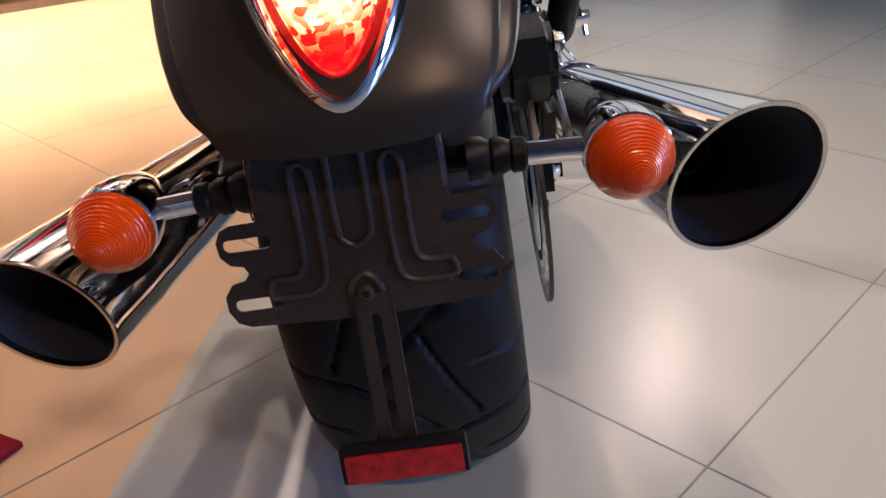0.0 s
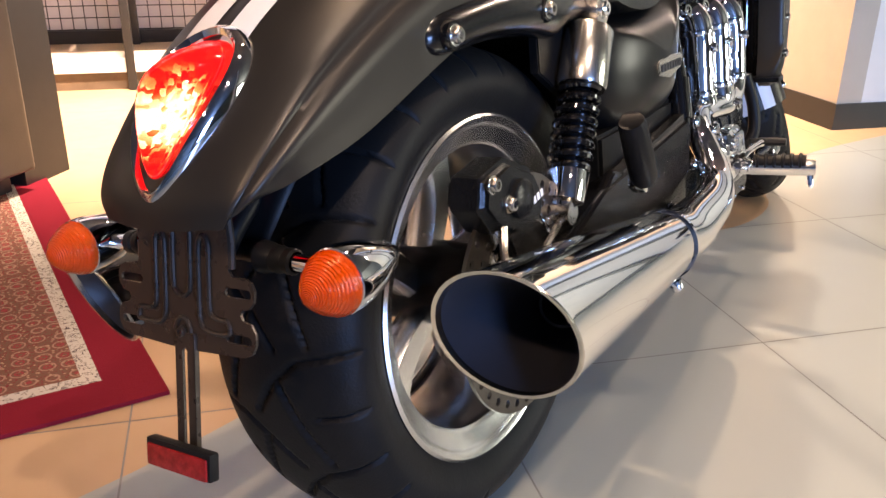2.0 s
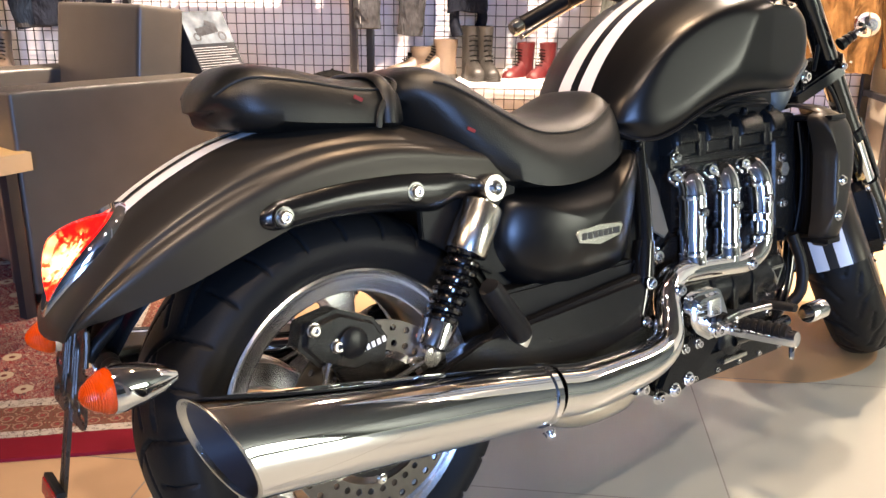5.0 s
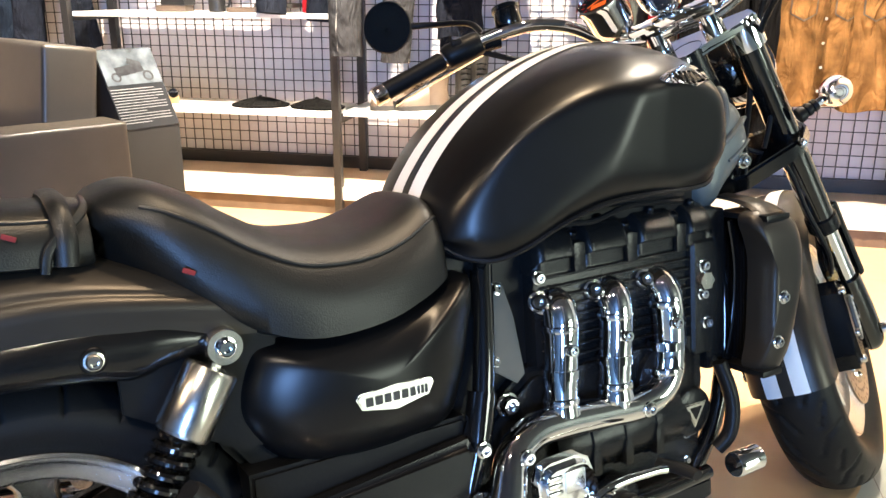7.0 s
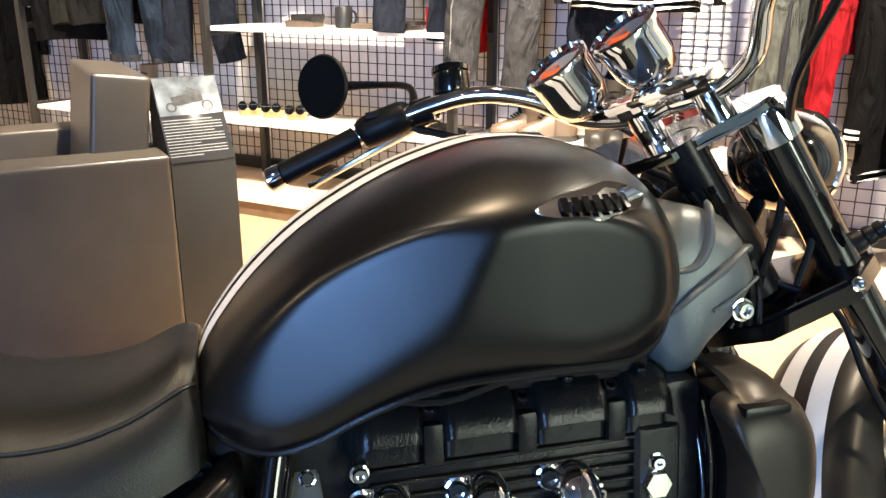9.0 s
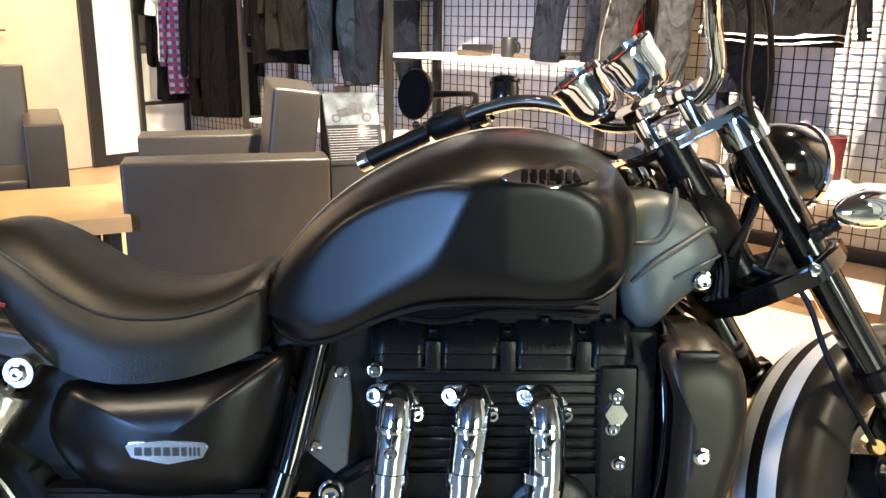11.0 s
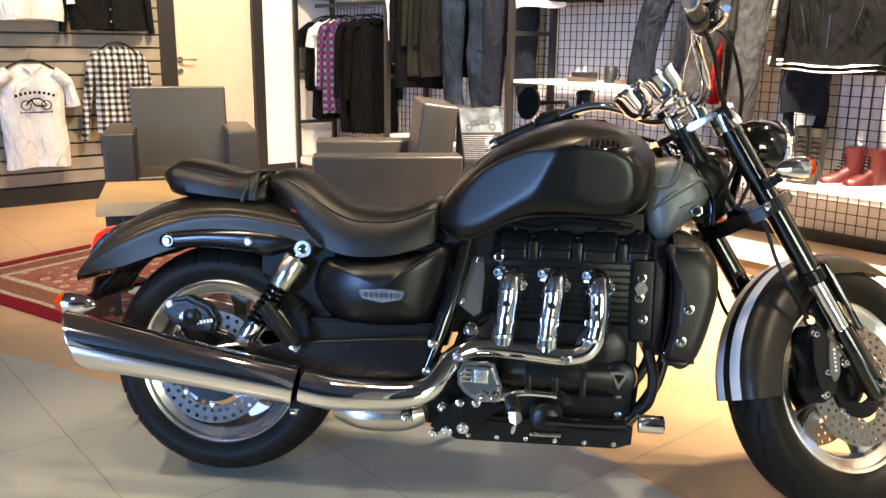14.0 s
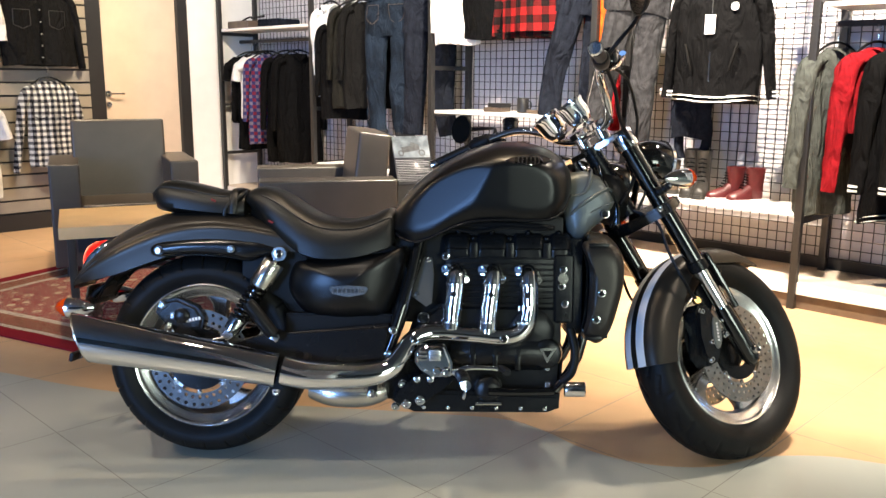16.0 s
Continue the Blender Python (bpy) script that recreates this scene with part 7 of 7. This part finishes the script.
tagged(part("hanger_pile", tube([(-0.15, 0, 0.0), (-0.05, 0.02, 0.03), (0.05, -0.02, 0.015), (0.16, 0.03, 0.03), (0.10, -0.05, 0.01)], 0.008, 8, 5), PLASTIC), "spare black hangers lying on the shelf", "hanger").matrix_basis = RACK @ pose(-3.85, 0.17, 1.68)
# second bay
shirt("shirt", on_rack(-2.55, 1.74, 0.06, 14), COTTON_WHITE, "white and black printed shirt hung facing out", 0.30, 0.72, 0.55, 0.10, 5, None, "front-hung tops", 0.02)
shirt("jacket", on_rack(-2.47, 1.62, 0.14, 50), COTTON_BLACK, "black jacket hung at the rack post", 0.42, 0.78, 0.60, 0.12, 15, None, "front-hung tops", 0.02)
shirt("shirt", on_rack(-2.34, 1.75, 0.18, 55), COTTON_OLIVE, "dark olive shirt on a hanger", 0.44, 0.82, 0.60, 0.12, 6, None, "front-hung tops", 0.03)
shirt("shirt", on_rack(-2.22, 1.75, 0.20, 55), COTTON_CHAR, "charcoal shirt on a hanger", 0.44, 0.82, 0.60, 0.12, 7, None, "front-hung tops", 0.03)
trousers(on_rack(-1.90, 1.78, 0.10, 10), DENIM, "washed blue jeans with turned-up hems", 1.04, 0.42, 8, DENIM_GREY, BOOT_BROWN)
trousers(on_rack(-1.55, 1.80, 0.20, 40), DENIM_DARK, "dark blue jeans on the rack", 1.05, 0.38, 9)
# third bay
shirt("shirt", on_rack(-1.13, 1.98, 0.05, 20), COTTON_WHITE, "white shirt hung facing out", 0.34, 0.58, 0.50, 0.10, 10, None, "front-hung tops", 0.02)
shirt("jacket", on_rack(-0.93, 2.05, 0.12, 15), COTTON_BLACK, "black quilted jacket hung facing out", 0.40, 0.62, 0.58, 0.16, 11, None, "front-hung tops", 0.02)
shirt("jacket", on_rack(-0.47, 2.07, 0.12, 5), CHECK_RED, "red and black checked jacket hung facing out", 0.56, 0.64, 0.62, 0.14, 12, COTTON_CHAR, "front-hung tops", 0.08)
# fourth bay
trousers(on_rack(-0.04, 1.84, 0.08, 40) @ pose(0, 0, 0, 0, 9), DENIM_DARK, "dark trousers with an orange lining", 0.92, 0.34, 13)
tagged(part("lining", drape(0.09, 1.88, 1.36, 0.04, 3, 1.0, 3, 0.05), ORANGE), "orange garment edge between the trousers", "garment").matrix_basis = RACK @ pose(0.04, 0.05, 0)
trousers(on_rack(0.32, 1.84, 0.08, 42) @ pose(0, 0, 0, 0, 8), DENIM_GREY, "grey armoured riding jeans", 1.10, 0.36, 14, None, STITCH)
tagged(part("scarf", drape(0.10, 1.30, 0.86, 0.05, 6, 1.2, 3, 0.05), COTTON_RED), "red cloth hung behind the trousers", "garment").matrix_basis = RACK @ pose(0.03, 0.24, 0)
varsity = shirt("jacket", on_rack(0.78, 1.69, 0.10, 0), COTTON_BLACK, "black varsity jacket with striped knit hem", 0.50, 0.64, 0.62, 0.16, 16, COTTON_WHITE, "front-hung tops", 0.06)
part("zipper", block((0.007, 0.012, 0.56), Matrix.Translation((0.0, -0.088, -0.33)), 0.001), SATIN, varsity, "steel zip")
for s in (-1, 1):
    part("pocket", block((0.012, 0.014, 0.15), Matrix.Translation((s * 0.13, -0.084, -0.40)) @ Matrix.Rotation(radians(s * 16), 4, "Y"), 0.002), COTTON_CHAR, varsity, "slanted pocket edge")
part("chest_patch", lathe([(0.0004, 0.002), (0.022, 0.002), (0.023, 0.0)], Matrix.Translation((0.12, -0.080, -0.14)) @ Matrix.Rotation(radians(90), 4, "X"), 20), COTTON_WHITE, varsity, "round pale chest patch")
tagged(part("price_tag", block((0.06, 0.002, 0.10), RACK @ Matrix.Translation((0.78, -0.012, 1.46)), 0.001), BOARD), "white price tag on the jacket", "tag")
trousers(on_rack(0.58, 1.14, 0.24, 40), DENIM_DARK, "dark trousers behind the jacket", 0.42, 0.22, 17)
# fifth bay
for u, fabric, ln, cf, label in ((1.38, COTTON_GREY, 0.84, None, "grey-green coat on the end rail"), (1.57, COTTON_RED, 0.42, None, "red sweater on the end rail"), (1.70, COTTON_BLACK, 0.84, COTTON_WHITE, "black jacket with striped cuffs on the end rail"),
                                 (1.84, COTTON_CHAR, 0.84, COTTON_WHITE, "charcoal jacket with striped cuffs on the end rail"), (1.98, COTTON_BLACK, 0.86, None, "black hooded coat on the end rail")):
    shirt("jacket", on_rack(u, 1.33, 0.2, EDGE_ON), fabric, label, 0.44, ln, 0.70, 0.12, int(u * 100), cf, "coats on the end rail", 0.03)
shirt("jacket", on_rack(2.12, 1.22, 0.08, 10), CANVAS, "tan waxed canvas jacket", 0.36, 0.62, 0.62, 0.18, 31, None, "coats on the end rail", 0.09, True, 1.0, BUTTON, (0.085, -0.15, 0.10, 0.13, BOOT_BROWN))
shirt("jacket", on_rack(2.40, 1.22, 0.10, 10), CANVAS, "tan waxed canvas jacket", 0.34, 0.64, 0.62, 0.18, 32, None, "coats on the end rail", 0.09, True, 1.0, BUTTON, (0.085, -0.15, 0.10, 0.13, BOOT_BROWN))
# slat wall
shirt("shirt", on_slats(0.335, 1.16), CHECK_BW, "black and white checked flannel shirt on the slat wall", 0.36, 0.66, 0.70, 0.17, 21, None, "clothes on the slat wall", 0.10, True, 1.0, BUTTON, (0.095, -0.16, 0.105, 0.13, COTTON_CHAR))
shirt("shirt", on_slats(0.29, 1.86), COTTON_CHAR, "dark grey button shirt on the slat wall", 0.56, 0.58, 0.60, 0.14, 23, None, "clothes on the slat wall", 0.05, True, 1.0, BUTTON, (0.13, -0.17, 0.12, 0.14, BOOT_BLACK))
shirt("shirt", on_slats(-0.24, 1.86), COTTON_WHITE, "white shirt on the slat wall", 0.44, 0.52, 0.40, 0.14, 24, None, "clothes on the slat wall", 0.05)
tee = shirt("shirt", on_slats(-0.29, 1.03), COTTON_WHITE, "white printed T-shirt with a small bicycle drawing", 0.44, 0.74, 0.30, 0.13, 22, None, "clothes on the slat wall", 0.06)
for k in range(9):
    a = (k - 4) / 4
    part("print_bar", block((0.018, 0.002, 0.020), Matrix.Translation((a * 0.125, -0.078, -0.195 - 0.022 * a * a)), 0), COTTON_BLACK, tee, "black printed letter block")
    part("print_bar", block((0.020, 0.002, 0.010), Matrix.Translation((a * 0.10, -0.082, -0.335)), 0), COTTON_BLACK, tee)
for x in (-0.065, 0.07):
    part("print_ring", lathe([(0.036, 0), (0.036, 0.002), (0.029, 0.002), (0.029, 0)], Matrix.Translation((x, -0.080, -0.285)) @ Matrix.Rotation(radians(90), 4, "X"), 24), COTTON_BLACK, tee)
part("print_body", tube([(-0.065, -0.083, -0.285), (-0.03, -0.083, -0.245), (0.03, -0.083, -0.240), (0.07, -0.083, -0.285), (0.0, -0.083, -0.290), (-0.03, -0.083, -0.245)], 0.006, 6, 2), COTTON_BLACK, tee)


# ---- goods on the shelves ----
def boot(name, m, leather, label, high, sole, group="boots on the rack shelf"):
    """A lace-up boot pointing along -y of m."""
    ob = thing(name, m, label, "boot", group)
    rings = []
    for y, w, zt in ((-0.155, 0.018, 0.045), (-0.145, 0.034, 0.060), (-0.11, 0.044, 0.072), (-0.06, 0.046, 0.088), (-0.02, 0.042, 0.115), (0.0, 0.040, 0.125)):
        rings.append([(w * math.cos(a), y, 0.022 + (zt - 0.022) * max(0, math.sin(a)) if math.sin(a) > 0 else 0.022) for a in (2 * math.pi * k / 18 for k in range(18))])
    part("vamp", skin(bmesh.new(), rings), leather, ob, "", None, 60)
    shaft = [(0.0405, 0.022), (0.042, 0.06), (0.040, 0.11), (0.043, high * 0.7), (0.047, high), (0.043, high), (0.038, high * 0.8), (0.0004, high * 0.7)]
    bm = lathe(shaft, Matrix.Translation((0, 0.045, 0)) @ Matrix.Diagonal((0.98, 1.45, 1, 1)), 22)
    part("shaft", bm, leather, ob, "", None, 60)
    pts = [(0.0, -0.160), (0.036, -0.145), (0.048, -0.09), (0.040, 0.0), (0.040, 0.07), (0.020, 0.105), (-0.020, 0.105), (-0.040, 0.07), (-0.040, 0.0), (-0.048, -0.09), (-0.036, -0.145)]
    sm = prism(pts, 0.0, 0.024, 0.004, None, 4)
    sm.transform(Matrix(((1, 0, 0, 0), (0, 0, 1, 0), (0, 1, 0, 0), (0, 0, 0, 1))))
    part("sole", sm, sole, ob)
    for k in range(6):
        z, y = 0.095 + k * (high - 0.12) / 6, -0.052 + 0.011 * min(k, 3)
        part("lace", tube([(-0.022, y - 0.004, z), (0, y - 0.014, z + 0.004), (0.022, y - 0.004, z)], 0.0038, 6, 3), COTTON_BLACK, ob)
    return ob


def on_shelf(u, w, z, turn):
    return RACK @ pose(u, w, z, 0, 0, turn)


for u, turn in ((0.87, 35), (0.985, 30)):
    boot("boot", on_shelf(u, 0.17, 0.506, -turn) @ Matrix.Diagonal((0.86, 0.86, 0.84, 1)), BOOT_RED, "dark red leather lace-up boot with a white sole", 0.225, COTTON_WHITE)
for u in (0.615, 0.69):
    boot("boot", on_shelf(u, 0.20, 0.506, 20), BOOT_BLACK, "tall worn black leather boot", 0.265, BOOT_BLACK)
boot("boot", on_shelf(0.32, 0.15, 0.506, -60), BOOT_BROWN, "brown leather ankle boot", 0.16, BOOT_BLACK)
boot("boot", on_shelf(0.44, 0.17, 0.506, -60), BOOT_BROWN, "brown leather ankle boot", 0.20, BOOT_BLACK)
boot("boot", on_shelf(-2.0, 0.2, 0.471, 20), BOOT_BROWN, "tan leather boot on the low shelf", 0.24, BOOT_BLACK)


def carton(u, w, z, size, material, label, cat, turn=0.0):
    return tagged(part(cat.replace(" ", "_"), block(size, RACK @ pose(u, w, z + size[2] / 2, 0, 0, turn), 0.003), material), label, cat, "goods on the shelf")


carton(-0.82, 0.12, 0.946, (0.15, 0.11, 0.030), BOOT_BROWN, "dark brown gift box under another on the shelf", "gift box", 6)
carton(-0.80, 0.12, 0.977, (0.13, 0.10, 0.028), DARK, "dark grey gift box on a box", "gift box", -4)
carton(-0.42, 0.15, 0.946, (0.22, 0.14, 0.022), BOOT_BROWN, "flat brown box on the white shelf", "gift box", 4)
carton(-0.28, 0.13, 0.969, (0.20, 0.12, 0.016), BOOT_BLACK, "black leather wallet on a box", "wallet", -5)
carton(-0.12, 0.14, 0.946, (0.07, 0.05, 0.10), COTTON_RED, "small red carton on the shelf", "carton")
mug = thing("mug", RACK @ pose(-0.60, 0.13, 0.946), "dark grey ceramic mug on the white shelf", "mug")
part("cup", lathe([(0.0004, 0.004), (0.034, 0.0), (0.040, 0.004), (0.041, 0.092), (0.039, 0.095), (0.037, 0.092), (0.036, 0.010), (0.0004, 0.008)], None, 28), DARK, mug)
part("handle", tube([(0.038, 0, 0.075), (0.062, 0, 0.072), (0.068, 0, 0.048), (0.060, 0, 0.026), (0.038, 0, 0.022)], 0.006, 8, 4), DARK, mug)
for u, turn in ((-0.42, 10), (-0.12, -15)):
    cp = thing("flat_cap", RACK @ pose(u, 0.17, 0.496, 0, 0, turn), "dark grey folded cap on the shelf", "cap", "caps on the shelf")
    part("crown", lathe([(0.13, 0.0), (0.135, 0.008), (0.10, 0.022), (0.05, 0.038), (0.012, 0.045), (0.0004, 0.046)], Matrix.Diagonal((1.1, 0.8, 1, 1)), 28), COTTON_CHAR, cp)
    part("button", ball(Matrix.Translation((0, 0, 0.047)), 0.010, 10, 0.6), COTTON_CHAR, cp)
for u in (-1.20, -1.05, -0.90):
    sg = thing("sunglasses", RACK @ pose(u, 0.12, 0.496, 0, 0, 25), "tan boxed sunglasses on the low shelf", "sunglasses", "sunglasses on the shelf")
    part("box", block((0.10, 0.05, 0.035), Matrix.Translation((0, 0.03, 0.0175)), 0.003), TABLE, sg)
    for s in (-1, 1):
        part("lens", lathe([(0.0004, 0.002), (0.022, 0.001), (0.024, -0.002)], pose(s * 0.027, -0.02, 0.055, 80, 0, 0), 18), GLOSS, sg)
    part("frame", tube([(-0.05, 0.03, 0.06), (-0.05, -0.02, 0.062), (0, -0.026, 0.064), (0.05, -0.02, 0.062), (0.05, 0.03, 0.06)], 0.003, 6, 4), GLOSS, sg)

# ---- floor pieces, 0.6 m square, turned with the rack wall ----
TILE_M, JOINT, D0, N0 = 0.6, 0.0016, 0.12, -0.322
DV, NV = Vector((0.73, -0.683, 0)).normalized(), Vector((0.683, 0.73, 0)).normalized()


def floor_pieces(name, far, material, label, piece):
    root = tagged(new(name), label, "floor", kind="structure")
    bm = bmesh.new()
    line = curve(EDGE, 6)
    a = [bm.verts.new((p[0], p[1], 0)) for p in line]
    b = [bm.verts.new((p[0], far, 0)) for p in line]
    for i in range(len(a) - 1):
        bm.faces.new((a[i], a[i + 1], b[i + 1], b[i]))
    for axis, off in ((DV, D0), (NV, N0)):
        for k in range(-20, 21):
            for e in (-JOINT, JOINT):
                bmesh.ops.bisect_plane(bm, geom=list(bm.verts) + list(bm.edges) + list(bm.faces), plane_co=axis * (off + TILE_M * k + e), plane_no=axis)
    cells, joints = {}, bmesh.new()
    for f in bm.faces:
        c = f.calc_center_median()
        u, v = (c.dot(DV) - D0) / TILE_M, (c.dot(NV) - N0) / TILE_M
        if min(u % 1, 1 - u % 1) * TILE_M < JOINT or min(v % 1, 1 - v % 1) * TILE_M < JOINT:
            joints.faces.new([joints.verts.new((q.co.x, q.co.y, -0.0008)) for q in f.verts])
            continue
        cells.setdefault((math.floor(u), math.floor(v)), []).append([tuple(q.co) for q in f.verts])
    bm.free()
    part("joint", joints, GROUT, root)
    rest = bmesh.new()
    for (i, j), faces in sorted(cells.items()):
        cx, cy = sum(q[0] for f in faces for q in f), sum(q[1] for f in faces for q in f)
        n = sum(len(f) for f in faces)
        near = math.hypot(cx / n - 0.5, cy / n - 0.3) < 3.6
        target = bmesh.new() if near else rest
        for f in faces:
            target.faces.new([target.verts.new((x, y, 0.0)) for x, y, _ in f])
        if near:
            bmesh.ops.remove_doubles(target, verts=target.verts, dist=1e-5)
            ob = part(piece, target, material, root, "", None, 30)
    bmesh.ops.remove_doubles(rest, verts=rest.verts, dist=1e-5)
    far_part = part(piece + "_field", rest, material, root)
    far_part["kind"] = "stuff"


floor_pieces("floor_wood", 9.0, OAK, "warm wood-look floor with a curved edge", "board")
floor_pieces("floor_tiles", -8.0, TILE, "pale grey stone-look floor tiles with thin joints", "tile")
